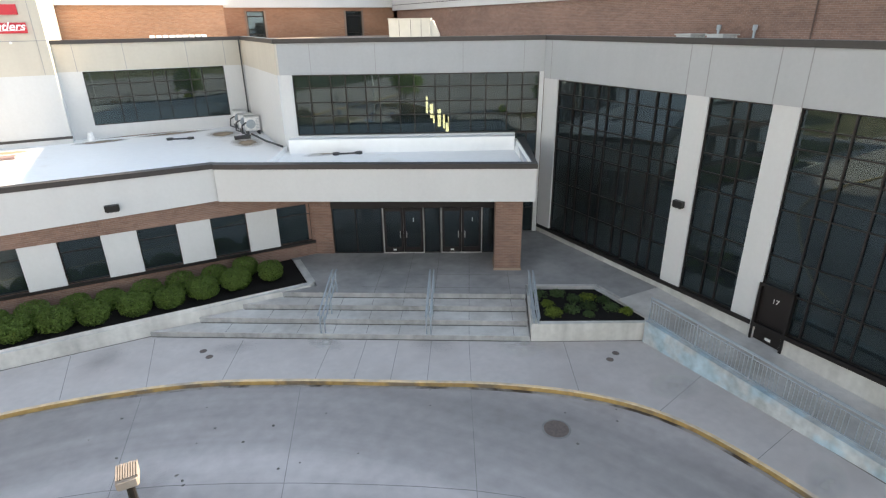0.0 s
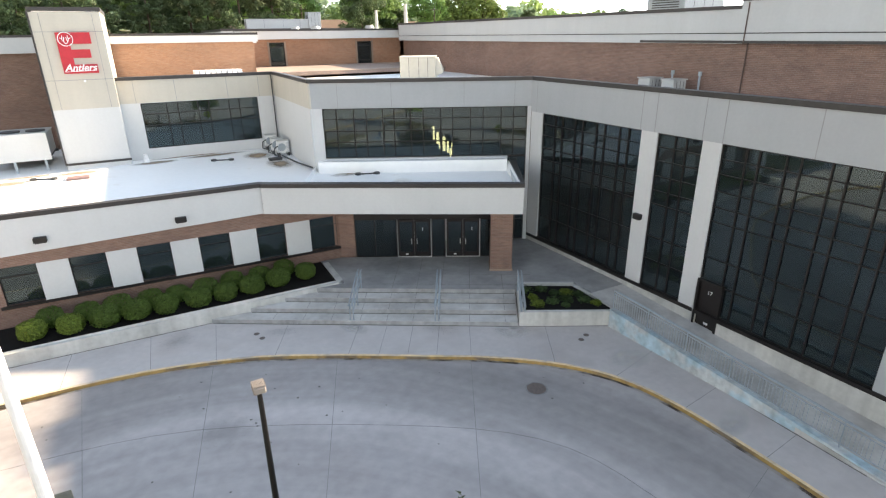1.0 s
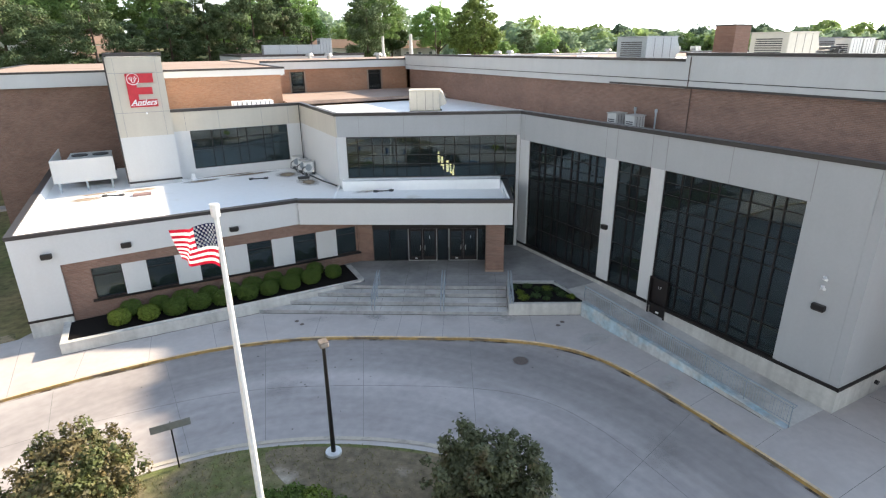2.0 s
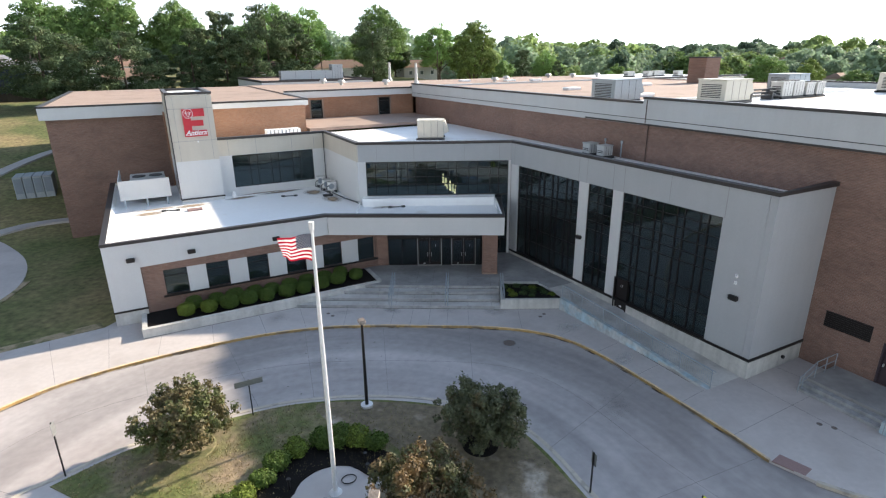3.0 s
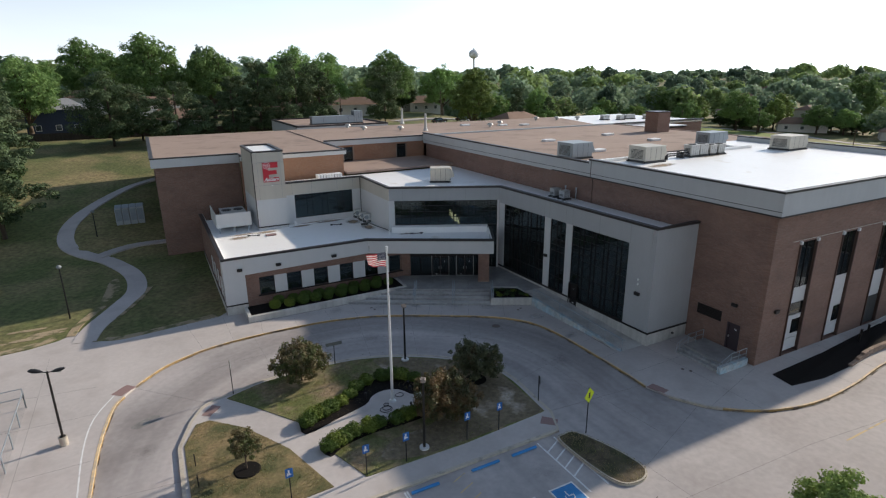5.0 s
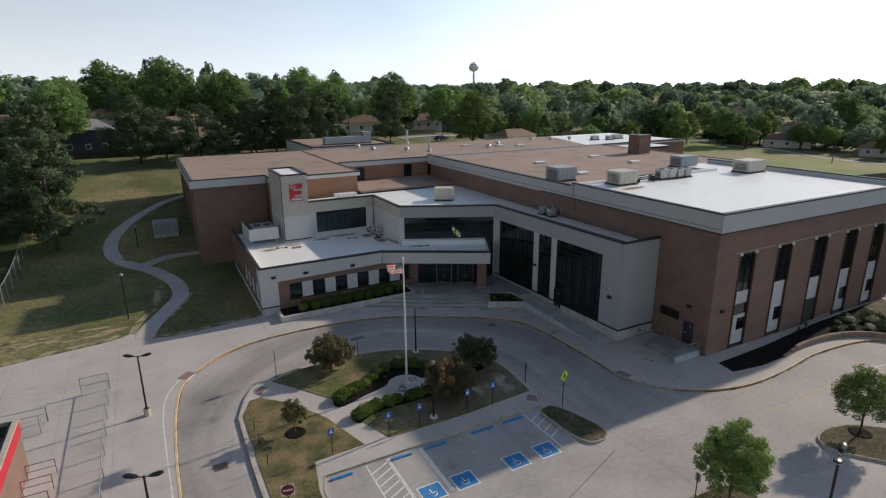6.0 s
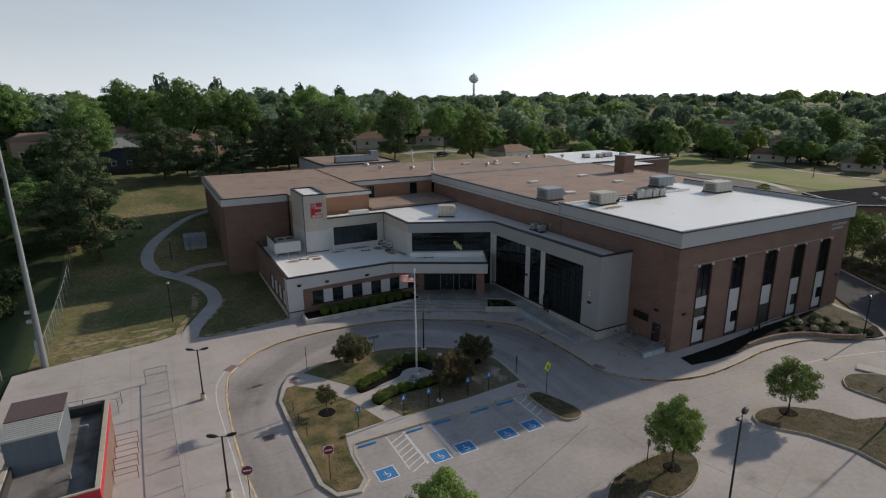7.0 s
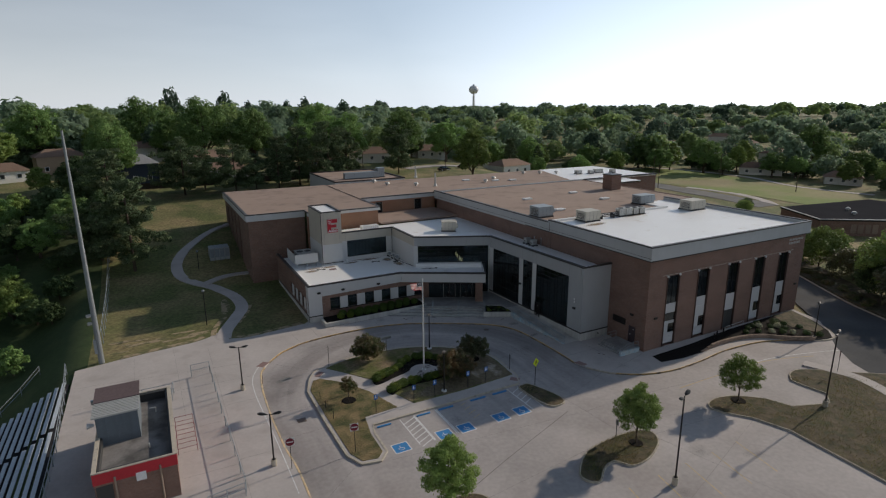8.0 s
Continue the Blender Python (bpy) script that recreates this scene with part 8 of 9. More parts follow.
for k, (x, y) in enumerate(((4.2, 17.6), (7.6, 15.6), (10.4, 14.0), (1.2, 18.8), (13.2, 9.6), (-3.0, 20.2), (13.4, 5.0))):
    stain(x, y, WALKZ + 0.0065, 1.0 + 0.4 * (k % 3), 1.9, 25 + 15 * k, M_PALEST if k % 2 == 0 else M_OIL, "washed stain on the sidewalk")

# garden path over the west lawn
def draped(line, w, dz, material, label, name="path"):
    bm = bmesh.new()
    left, right = offset_line(line, w / 2), offset_line(line, -w / 2)
    prev = None
    for a, b in zip(left, right):
        zc = ground_z((a[0] + b[0]) / 2, (a[1] + b[1]) / 2)
        row = [bm.verts.new((*a, zc - 0.4)), bm.verts.new((*a, zc + dz)), bm.verts.new((*b, zc + dz)), bm.verts.new((*b, zc - 0.4))]
        if prev:
            for k in range(3):
                bm.faces.new((prev[k], prev[k + 1], row[k + 1], row[k]))
        prev = row
    bmesh.ops.recalc_face_normals(bm, faces=bm.faces)
    return solid(name, None, bm, material, label, "path", kind="structure")


draped(smooth_line([(-24.3, 24.0), (-23.6, 27.0), (-21.6, 31.5), (-20.2, 35.5), (-20.6, 41.0), (-22.8, 46.5), (-26.0, 50.5), (-28.0, 54.5), (-27.8, 60.0), (-25.0, 66.5), (-20.5, 72.5), (-16.2, 75.5)], 6), 1.9, 0.08, M_WALK, "winding concrete garden path over the lawn")
draped(smooth_line([(-24.4, 48.8), (-22.0, 50.6), (-19.5, 51.6), (-16.6, 51.6)], 6), 1.6, 0.13, M_WALK, "short concrete path to the classroom block")

def lawn_patch(pts, material, label):
    line = smooth_line(pts, 4, True)
    cx, cy = sum(p[0] for p in line) / len(line), sum(p[1] for p in line) / len(line)
    bm = bmesh.new()
    mid = bm.verts.new((cx, cy, ground_z(cx, cy) + 0.05))
    vs = [bm.verts.new((x, y, ground_z(x, y) + 0.03)) for x, y in line]
    for a, b in zip(vs, vs[1:] + vs[:1]):
        bm.faces.new((mid, a, b))
    bmesh.ops.recalc_face_normals(bm, faces=bm.faces)
    solid("bare_patch", None, bm, material, label, "bare ground", kind="structure")


for edge_line, w in (([(-22.7, 23.9), (-21.2, 23.5), (-17.5, 24.0), (-13.4, 24.7)], 0.8), ([(-21.9, 28.4), (-20.0, 32.4), (-18.9, 35.8)], 0.5), ([(-25.4, 25.9), (-24.9, 28.4), (-23.2, 32.2)], 0.7), ([(-36.5, 24.0), (-33.0, 24.6), (-28.4, 25.3), (-26.6, 26.2)], 0.8)):
    draped(smooth_line(edge_line, 5), w, 0.06, M_STRAW, "worn straw-coloured edge of the lawn", "bare_patch")
lawn_patch([(-23.4, 32.5), (-21.9, 36), (-22.0, 40), (-22.8, 39.5), (-23.2, 36)], M_STRAW, "bare stony strip beside the garden path")

bare = random.Random(12)
for k in range(18):
    f = bare.random()
    x, y = -37.5 + 11.5 * f + bare.uniform(-0.4, 0.4), 25.2 + 2.2 * f + bare.uniform(0.2, 4.2) * (1 - 0.6 * f)
    r = bare.uniform(0.25, 0.8)
    lawn_patch([(x + r * bare.uniform(0.7, 1.6) * math.cos(q * 1.05) * 1.6, y + r * bare.uniform(0.5, 1.0) * math.sin(q * 1.05) * 0.6) for q in range(6)], M_STRAW, "pale bare spot worn into the lawn")

unit = thing("outdoor_chiller", (-20.6, 59.6, ground_z(-20.6, 59.6)), "large grey outdoor chiller on the lawn", "chiller")
zc = ground_z(-20.6, 59.6)
for k in range(4):
    part("section", boxes((-22.3 + 0.9 * k, -21.45 + 0.9 * k, 58.2, 61.0, zc - 0.3, zc + 2.1), bevel=0.04), M_STEEL, unit)
    part("grille", boxes((-22.2 + 0.9 * k, -21.55 + 0.9 * k, 58.17, 58.21, zc + 0.3, zc + 1.9)), M_CHILLER, unit)

# ---- chain-link fences ----
M_MESH = mat("chain_link_mesh", (0.3, 0.31, 0.31), 0.5, 0.7)
mn, ml = M_MESH.node_tree.nodes, M_MESH.node_tree.links
tr_ = mn.new("ShaderNodeBsdfTransparent")
mx_ = mn.new("ShaderNodeMixShader")
mx_.inputs["Fac"].default_value = 0.9
ml.new(mn["Principled BSDF"].outputs[0], mx_.inputs[1])
ml.new(tr_.outputs[0], mx_.inputs[2])
ml.new(mx_.outputs[0], mn["Material Output"].inputs["Surface"])


def fence(pts, h, label, step=3.0, mesh=True, material=None, mid=False, base=None):
    t = thing("fence", (*pts[0], 0), label, "fence")
    zf = base or ground_z
    m_ = material or M_STEEL
    spots = []
    for a, b in zip(pts, pts[1:]):
        n_ = max(1, round(math.hypot(b[0] - a[0], b[1] - a[1]) / step))
        spots += [(a[0] + (b[0] - a[0]) * k / n_, a[1] + (b[1] - a[1]) * k / n_) for k in range(n_)]
    spots.append(pts[-1])
    for x, y in spots:
        part("post", rods(((x, y, zf(x, y) - 0.1), (x, y, zf(x, y) + h), 0.045), sides=6), m_, t)
    for lv in ((h, h * 0.55) if mid else (h,)):
        part("top_rail", rods(*[((a[0], a[1], zf(*a) + lv), (b[0], b[1], zf(*b) + lv), 0.034) for a, b in zip(spots, spots[1:])], sides=6), m_, t)
    if mesh:
        bm = bmesh.new()
        for a, b in zip(spots, spots[1:]):
            v = [bm.verts.new((a[0], a[1], zf(*a) + 0.05)), bm.verts.new((b[0], b[1], zf(*b) + 0.05)), bm.verts.new((b[0], b[1], zf(*b) + h)), bm.verts.new((a[0], a[1], zf(*a) + h))]
            bm.faces.new(v)
        part("mesh", bm, M_MESH, t, "thin wire mesh")
    return t


flat = lambda x, y: WALKZ
fence([(-38.6, 24.5), (-38.7, 44.0), (-38.9, 66.0)], 2.4, "tall chain-link fence above the sports field", 3.0)
fence([(-27.0, 14.2), (-26.9, 4.0), (-26.6, -9.8)], 1.2, "low chain-link fence across the plaza", 2.6, base=flat)
fence([(-27.0, 14.2), (-29.0, 14.1)], 1.5, "open chain-link gate at the plaza", 2.0, base=flat, mid=True)
fence([(-31.0, 10.9), (-34.0, 10.9), (-38.0, 11.2)], 1.2, "low steel rail fence behind the stand", 2.5, mesh=False, base=flat, mid=True)
fence([(-31.0, 10.9), (-31.2, 9.2)], 1.4, "swung-open steel gate leaf", 2.0, base=flat, mid=True)
fence([(-26.7, -10.2), (-29.5, -10.6)], 1.2, "low open chain-link gate at the plaza", 1.4, base=flat, mid=True)
fence([(-42.0, 22.2), (-41.4, 14), (-41.0, 4), (-41.0, -12)], 1.3, "steel guard fence above the bleachers", 2.4, base=flat, mid=True)
for k, y in enumerate((-1.7, -0.1, 1.6, 3.3)):
    t = thing("queue_rail", (-30.4, y, WALKZ), "red-painted steel queue rail at the ticket booth", "queue rail", "queue rails")
    part("rail", rods(((-31.2, y, 1.25), (-29.6, y, 1.25), 0.024), ((-31.2, y, 0.75), (-29.6, y, 0.75), 0.02)), M_SIGNRED, t)
    for x in (-31.2, -29.6):
        part("post", rods(((x, y, 0.1), (x, y, 1.25), 0.024)), M_SIGNRED, t)

# ---- concession stand with the upper booth ----
M_PURPLEROOF = mat("purple_brown_roofing", (0.12, 0.085, 0.088), 0.9, fine=(4, 0.2))
stand_b = thing("concession_stand", (-34, -1.5, 0.15), "small brick stand with red fascia and grey upper booth", "kiosk")
for spec, mm in (((-37.0, -31.3, -7.6, -7.2, 0.1, 3.0), M_BRICK_X), ((-31.7, -31.3, -7.2, 4.6, 0.1, 3.0), M_BRICK_Y), ((-37.0, -36.6, -7.2, 4.6, 0.1, 3.0), M_BRICK_Y), ((-36.6, -31.7, 4.2, 4.6, 0.1, 3.0), M_BRICK_X)):
    part("brick_wall", boxes(spec), mm, stand_b, "brown brick")
for spec in ((-37.05, -31.25, -7.66, -7.6, 3.0, 3.95), (-31.31, -31.25, -7.6, 4.6, 3.0, 3.95), (-37.05, -36.99, -7.6, 4.6, 3.0, 3.95), (-37.05, -31.25, 4.6, 4.66, 3.0, 3.95)):
    part("fascia", boxes(spec), M_RED, stand_b, "red painted fascia")
for spec in ((-36.99, -31.31, -7.6, -7.2, 3.0, 3.93), (-31.7, -31.31, -7.2, 4.2, 3.0, 3.93), (-36.99, -36.6, -7.2, 4.2, 3.0, 3.93), (-36.99, -31.31, 4.2, 4.6, 3.0, 3.93)):
    part("parapet", boxes(spec), M_UNITD, stand_b, "dark inner parapet")
part("coping", coping([(-37.05, 4.66), (-37.05, -7.66), (-31.24, -7.66), (-31.24, 4.66)], 4.03, 0.35, 0.09, 0.03, True), M_KERB, stand_b)
part("roof", boxes((-36.6, -31.7, -7.2, 4.2, 3.1, 3.2)), M_DECK, stand_b, "dirty grey roof deck")
part("booth", boxes((-36.9, -33.8, -2.3, 3.0, 3.2, 5.8)), M_BOOTH, stand_b, "grey painted wooden booth")
for x in (-36.2, -35.4, -34.6):
    part("batten", boxes((x - 0.03, x + 0.03, -2.33, -2.29, 3.25, 5.75)), M_BOOTH, stand_b)
part("booth_roof", boxes((-37.15, -33.65, 0.2, 3.2, 5.84, 5.98)), M_PURPLEROOF, stand_b, "purple-brown half roof")
part("booth_roof", boxes((-37.15, -33.65, -2.45, 0.2, 5.8, 5.9)), M_UNIT, stand_b, "pale ribbed metal half roof")
for k in range(9):
    part("roof_rib", boxes((-37.15, -33.65, -2.42 + 0.295 * k, -2.32 + 0.295 * k, 5.9, 5.95)), M_UNIT, stand_b)
part("vent_pipe", rods(((-32.6, 1.6, 3.1), (-32.6, 1.6, 3.7), 0.06), ((-32.6, 1.6, 3.68), (-33.1, 1.6, 3.68), 0.06)), M_UNIT, stand_b)
part("vent_pipe", rods(((-33.2, -4.4, 3.1), (-33.2, -4.4, 3.6), 0.06)), M_UNIT, stand_b)
part("serving_window", boxes((-36.9, -35.8, -7.63, -7.58, 0.6, 2.8)), M_UNITD, stand_b)
part("notice", boxes((-34.2, -33.5, -7.7, -7.66, 2.5, 3.2)), M_WHITE, stand_b, "white notice board")
for x in (-35.6, -32.5):
    part("downpipe", rods(((x, -7.75, 0.1), (x, -7.75, 3.4), 0.08)), M_STONE, stand_b)
for y in (-1.6, 2.8):
    part("loudspeaker", rods(((-37.1, y, 4.9), (-37.6, y, 4.9), 0.12, 0.26), sides=12), M_WHITE, stand_b)

# ---- bleachers falling away to the field ----
def bleacher_z(x):
    return WALKZ - 0.3 - 0.42 * (-41.6 - x) / 0.75


bl = thing("bleachers", (-46, 5, -2), "aluminium bleacher benches stepping down to the field", "bleachers")
for k in range(10):
    x = -41.9 - 0.75 * k
    z = bleacher_z(x) + 0.3
    for y0, y1 in ((-14, 7.8), (8.6, 19.0)):
        part("bench", boxes((x - 0.17, x + 0.17, y0, y1, z + 0.38, z + 0.43)), M_BENCH, bl, "pale blue-white aluminium plank")
    part("tread", boxes((x - 0.38, x + 0.36, -14, 19.4, z - 0.6, z)), M_ROOFD, bl)
fence([(-49.5, -14), (-49.3, 24.0), (-46, 30)], 1.1, "low rail along the sports field", 3.0, mid=True)

# ---- planting bed and stone edging on the gym's south side ----
WALL_S = smooth_line([(28.7, -9.65), (32.4, -9.3), (36.2, -9.5), (39.5, -10.6), (42.0, -12.8), (44.6, -14.3)], 6)
BED = [(22.1, -7.6), (21.8, -9.25), (25, -9.75), (28.7, -9.7)] + WALL_S[1:] + [(46.4, -14.9), (47.6, -15.0), (49.6, -13.4), (51.5, -10.4), (53, -6.3), (37.7, -7.0), (29, -7.4)]
solid("planting_bed", None, slab_bm(BED, 0.05, lambda x, y: 0.2 + 0.28 * ease(x, 29, 34) * (1 - ease(x, 42, 47))), M_MULCH, "dark mulch bed along the gym wall", "planting bed", kind="structure")
solid("bare_patch", None, slab_bm([(48.1, -6.5), (52.6, -6.6), (51.2, -10.2), (49.3, -13.0), (47.2, -13.2), (46.2, -10.3)], 0.1, 0.32), M_SOIL, "bare tan ground at the end of the bed", "bare ground", kind="structure")
edge = thing("stone_edging", (36, -9, 0.15), "curved retaining wall of tan landscape blocks", "retaining edge")
blk = bmesh.new()
box(blk, -0.19, 0.19, -0.15, 0.15, 0, 0.18, bevel=0.03)
blk_me = bpy.data.meshes.new("block")
blk.to_mesh(blk_me)
blk.free()
blk_me.materials.append(M_STONE)
for course in range(3):
    dist, target = 0.0, 0.2 * (course % 2) + 1.1 * course
    for a, b in zip(WALL_S, WALL_S[1:]):
        seg = math.hypot(b[0] - a[0], b[1] - a[1])
        while target < dist + seg:
            f = (target - dist) / seg
            ob = new("block", blk_me)
            ob.matrix_basis = pose(a[0] + (b[0] - a[0]) * f, a[1] + (b[1] - a[1]) * f, 0.14 + 0.175 * course, 0, 0, math.degrees(math.atan2(b[1] - a[1], b[0] - a[0])))
            ob.parent = edge
            ob.matrix_parent_inverse = edge.matrix_basis.inverted()
            target += 0.4
        dist += seg
bed_plants = [(45.4, -8.4, 0.9, 1), (41.9, -8.4, 0.6, 1), (41.0, -7.9, 0.5, 0), (43.1, -9.3, 0.55, 1), (44.0, -10.7, 0.6, 0), (43.8, -12.0, 0.6, 1), (39.6, -8.3, 0.5, 0), (42.6, -7.6, 0.5, 0), (47.0, -11.0, 0.5, 0), (46.2, -9.3, 0.55, 0), (41.6, -10.4, 0.6, 1), (42.6, -11.3, 0.55, 0), (40.0, -9.6, 0.55, 1), (45.4, -12.9, 0.6, 0), (44.2, -9.6, 0.7, 1), (46.6, -13.9, 0.6, 0), (38.2, -9.0, 0.45, 0)]
M_PALEFLOWER = mat("pale_flower_heads", (0.5, 0.5, 0.34), 0.8, island=0.4, bump=(1, 0))
for i, (x, y, r, pale) in enumerate(bed_plants):
    r *= 0.72 if pale else 0.85
    b = link("shrub", leaf_mesh("shrub", [(0, 0, r * 0.6, r, r, r * 0.7)], 420, 0.07, 500 + i, shell=0.6), M_PALEFLOWER if pale and i % 3 else M_LEAFD)
    b.matrix_basis = pose(x, y, 0.19 + 0.27 * ease(x, 29, 34) * (1 - ease(x, 42, 47)))
    tagged(b, "low shrub with pale flower heads in the mulch bed" if pale and i % 3 else "low green shrub in the mulch bed", "shrub", "shrubs of the south bed")
br = thing("handrail", (38.5, -6.9, 0.2), "pale steel rail beside the gym's entrance walk", "handrail")
rail_run(br, [(36.3, -7.2, 1.1), (40.6, -6.95, 1.1)], [((36.3, -7.2, 1.1), 0.1), ((38.4, -7.08, 1.1), 0.1), ((40.6, -6.95, 1.1), 0.1)], r=0.03, mat_=M_TRIM)
for x, y in ((33.2, -7.9), (34.3, -7.5), (35.9, -7.3)):
    t = thing("bollard", (x, y, 0.15), "short black bollard light beside the bed", "bollard", "bollards")
    part("post", rods(((x, y, 0.1), (x, y, 1.0), 0.09), sides=12), M_BLACK, t)
    part("cap", rods(((x, y, 1.0), (x, y, 1.05), 0.11), sides=12), M_BLACK, t)

# plants of the wedge planter
for i, (x, y, s) in enumerate([(12.0, 14.25, 0.36), (12.75, 14.1, 0.32), (13.5, 14.0, 0.36), (12.25, 14.95, 0.24), (12.4, 15.7, 0.34), (13.1, 15.4, 0.3), (13.9, 14.5, 0.34), (13.4, 14.75, 0.3), (14.15, 13.5, 0.3), (14.45, 13.0, 0.26), (13.1, 13.55, 0.2), (14.3, 14.1, 0.3)]):
    b = link("shrub", leaf_mesh("shrub", [(0, 0, s * 0.3, s, s, s * 0.5)], 320, 0.07, 600 + i, shell=0.15, aspect=0.22, up=0.1, jitter=0.9), M_HEDGEY if i % 3 == 0 else M_LEAFD)
    b.matrix_basis = pose(x, y, 0.81)
    tagged(b, "low leafy perennial in the wedge planter", "shrub", "plants of the wedge planter")

# ---- things round the flagpole ----
hose = thing("hose", (-5.1, 2.2, 0.15), "coiled dark garden hose on the concrete", "hose")
for k, (cx, cy, r) in enumerate(((-5.2, 2.1, 0.42), (-5.1, 2.2, 0.3), (-3.7, 3.3, 0.3), (-5.0, 2.6, 0.18))):
    ringb = bmesh.new()
    for q in range(24):
        a0, a1 = 2 * math.pi * q / 24, 2 * math.pi * (q + 1) / 24
        rod(ringb, (cx + r * math.cos(a0), cy + 0.85 * r * math.sin(a0), 0.165 + 0.01 * k), (cx + r * math.cos(a1), cy + 0.85 * r * math.sin(a1), 0.165 + 0.01 * k), 0.022, sides=5)
    part("loop", ringb, M_BLACK, hose)
for x, y in ((-6.0, 3.9), (-2.75, 3.9), (-3.7, 1.3), (-2.9, 3.2)):
    t = thing("path_light", (x, y, 0.15), "short black path light in the mulch", "path light", "path lights")
    part("post", rods(((x, y, 0.1), (x, y, 0.62), 0.05)), M_BLACK, t)
    part("head", rods(((x, y, 0.62), (x, y, 0.7), 0.09)), M_BLACK, t)
mark = thing("memorial_stone", (-3.0, 1.6, 0.15), "grey rounded memorial stone beside the flagpole", "memorial stone")
part("stone", boxes((-3.3, -2.7, 1.5, 1.75, 0.15, 1.0), bevel=0.09), M_PLANTER, mark)
rg_ = thing("mulch_ring", (-14.6, 0.2, 0.17), "dark mulch ring round the young tree", "mulch ring")
part("mulch", rods(((-14.6, 0.2, 0.1), (-14.6, 0.2, 0.24), 0.85, 0.7), sides=24), M_MULCH, rg_)
for x, y, r in ((6.3, -19.9, 0.7), (21.6, -19.5, 0.8), (-9.3, 8.55, 1.2), (2.15, 2.5, 0.9), (-13.4, -19.9, 0.8)):
    t = thing("mulch_ring", (x, y, 0.15), "dark mulch ring round a tree trunk", "mulch ring", "mulch rings")
    part("mulch", rods(((x, y, 0.1), (x, y, 0.22), r, r * 0.85), sides=24), M_MULCH if r < 1.1 else M_STRAW, t)
for i, (x, y) in enumerate(((-17.2, 2.0), (-17.2, 0.0), (-17.1, -2.5))):
    t = thing("stake", (x, y, 0.15), "short dark stake at the island edge", "stake", "stakes")
    part("post", rods(((x, y, 0.1), (x, y, 1.0), 0.03)), M_BLACK, t)


# ---- the town beyond ----
def house(x, y, turn, w, d, h, hue, label, roof_h=2.2, roof_mat=None):
    z = ground_z(x, y)
    m = pose(x, y, z, 0, 0, turn)
    t = thing("house", m, label, "house", "houses beyond the school")
    part("wall", boxes((-w / 2, w / 2, -d / 2, d / 2, -1.5, h), m=m), hue, t)
    bm = bmesh.new()
    a = [(-w / 2 - 0.5, -d / 2 - 0.5, h), (w / 2 + 0.5, -d / 2 - 0.5, h), (w / 2 + 0.5, d / 2 + 0.5, h), (-w / 2 - 0.5, d / 2 + 0.5, h), (-w / 2 + d * 0.35, 0, h + roof_h), (w / 2 - d * 0.35, 0, h + roof_h)]
    v = [bm.verts.new(m @ Vector(p)) for p in a]
    for f in ((0, 1, 5, 4), (1, 2, 5), (2, 3, 4, 5), (3, 0, 4), (3, 2, 1, 0)):
        bm.faces.new([v[i] for i in f])
    part("roof", bm, roof_mat or M_SHINGLE, t)
    for s in (-0.32, 0.0, 0.3):
        win = part("window", boxes((s * w - 0.6, s * w + 0.6, -d / 2 - 0.06, -d / 2 + 0.02, 1.0, 2.3), m=m), M_WHITE, t)
        part("pane", boxes((s * w - 0.5, s * w + 0.5, -d / 2 - 0.08, -d / 2 - 0.05, 1.1, 2.2), m=m), M_GLASSD, win)
    return t


M_TANWALL = mat("tan_brick_house", (0.36, 0.27, 0.19), 0.85)
for i, (x, y, turn, w, d, h) in enumerate([(43, 146, -10, 14, 8, 3.2), (92, 126, 10, 14, 9, 3.4), (-55, 160, 15, 13, 9, 5.2), (-68, 145, 20, 13, 8, 3.0), (24, 142, 0, 12, 8, 3.4), (-13.5, 143, 5, 11, 8, 4.8), (-10, 128, 0, 12, 8, 3.0), (203, 97, -55, 16, 8, 3.0), (217, 138, -40, 9, 8, 5.0), (205, 65, -60, 12, 8, 2.8), (211, 174, -30, 9, 8, 5.0), (70, 152, 0, 12, 8, 3.2), (240, 150, -40, 12, 9, 4.5), (110, 160, -10, 12, 9, 4.0), (-31, 181, 10, 12, 8, 5.0), (-90, 150, 30, 14, 8, 3.2), (300, 220, -40, 14, 9, 4.5), (180, 210, -20, 14, 9, 4.5), (270, 110, -50, 14, 9, 3.5)]):
    house(x, y, turn, w, d, h, M_TANWALL if i in (2, 4, 10) else M_HOUSE, "single-storey house with a brown hipped roof among trees" if h < 4.5 else "two-storey house with a brown hipped roof among trees")

for k, (x, y) in enumerate(FAR_HOMES):
    house(x, y, -45 + 17 * (k % 5), 10 + 2 * (k % 3), 8, 5.2, M_HOUSE, "pale two-storey house half hidden in the woods")
M_NAVYWALL = mat("dark_blue_siding", (0.035, 0.05, 0.085), 0.8, fine=(3, 0.15))
M_GREYROOF = mat("pale_grey_shingles", (0.3, 0.3, 0.31), 0.9, fine=(4, 0.15))
house(-34.5, 130, 6, 12.0, 9, 5.6, M_NAVYWALL, "dark blue two-storey house with a pale grey roof among pines", 2.4, M_GREYROOF)
timber = mat("dark_weathered_timber", (0.06, 0.05, 0.042), 0.9, fine=(4, 0.3), streak=0.2, each=0.25)
garden_fence = thing("fence", (-45, 118, ground_z(-45, 118)), "long dark timber fence below the pines", "fence")
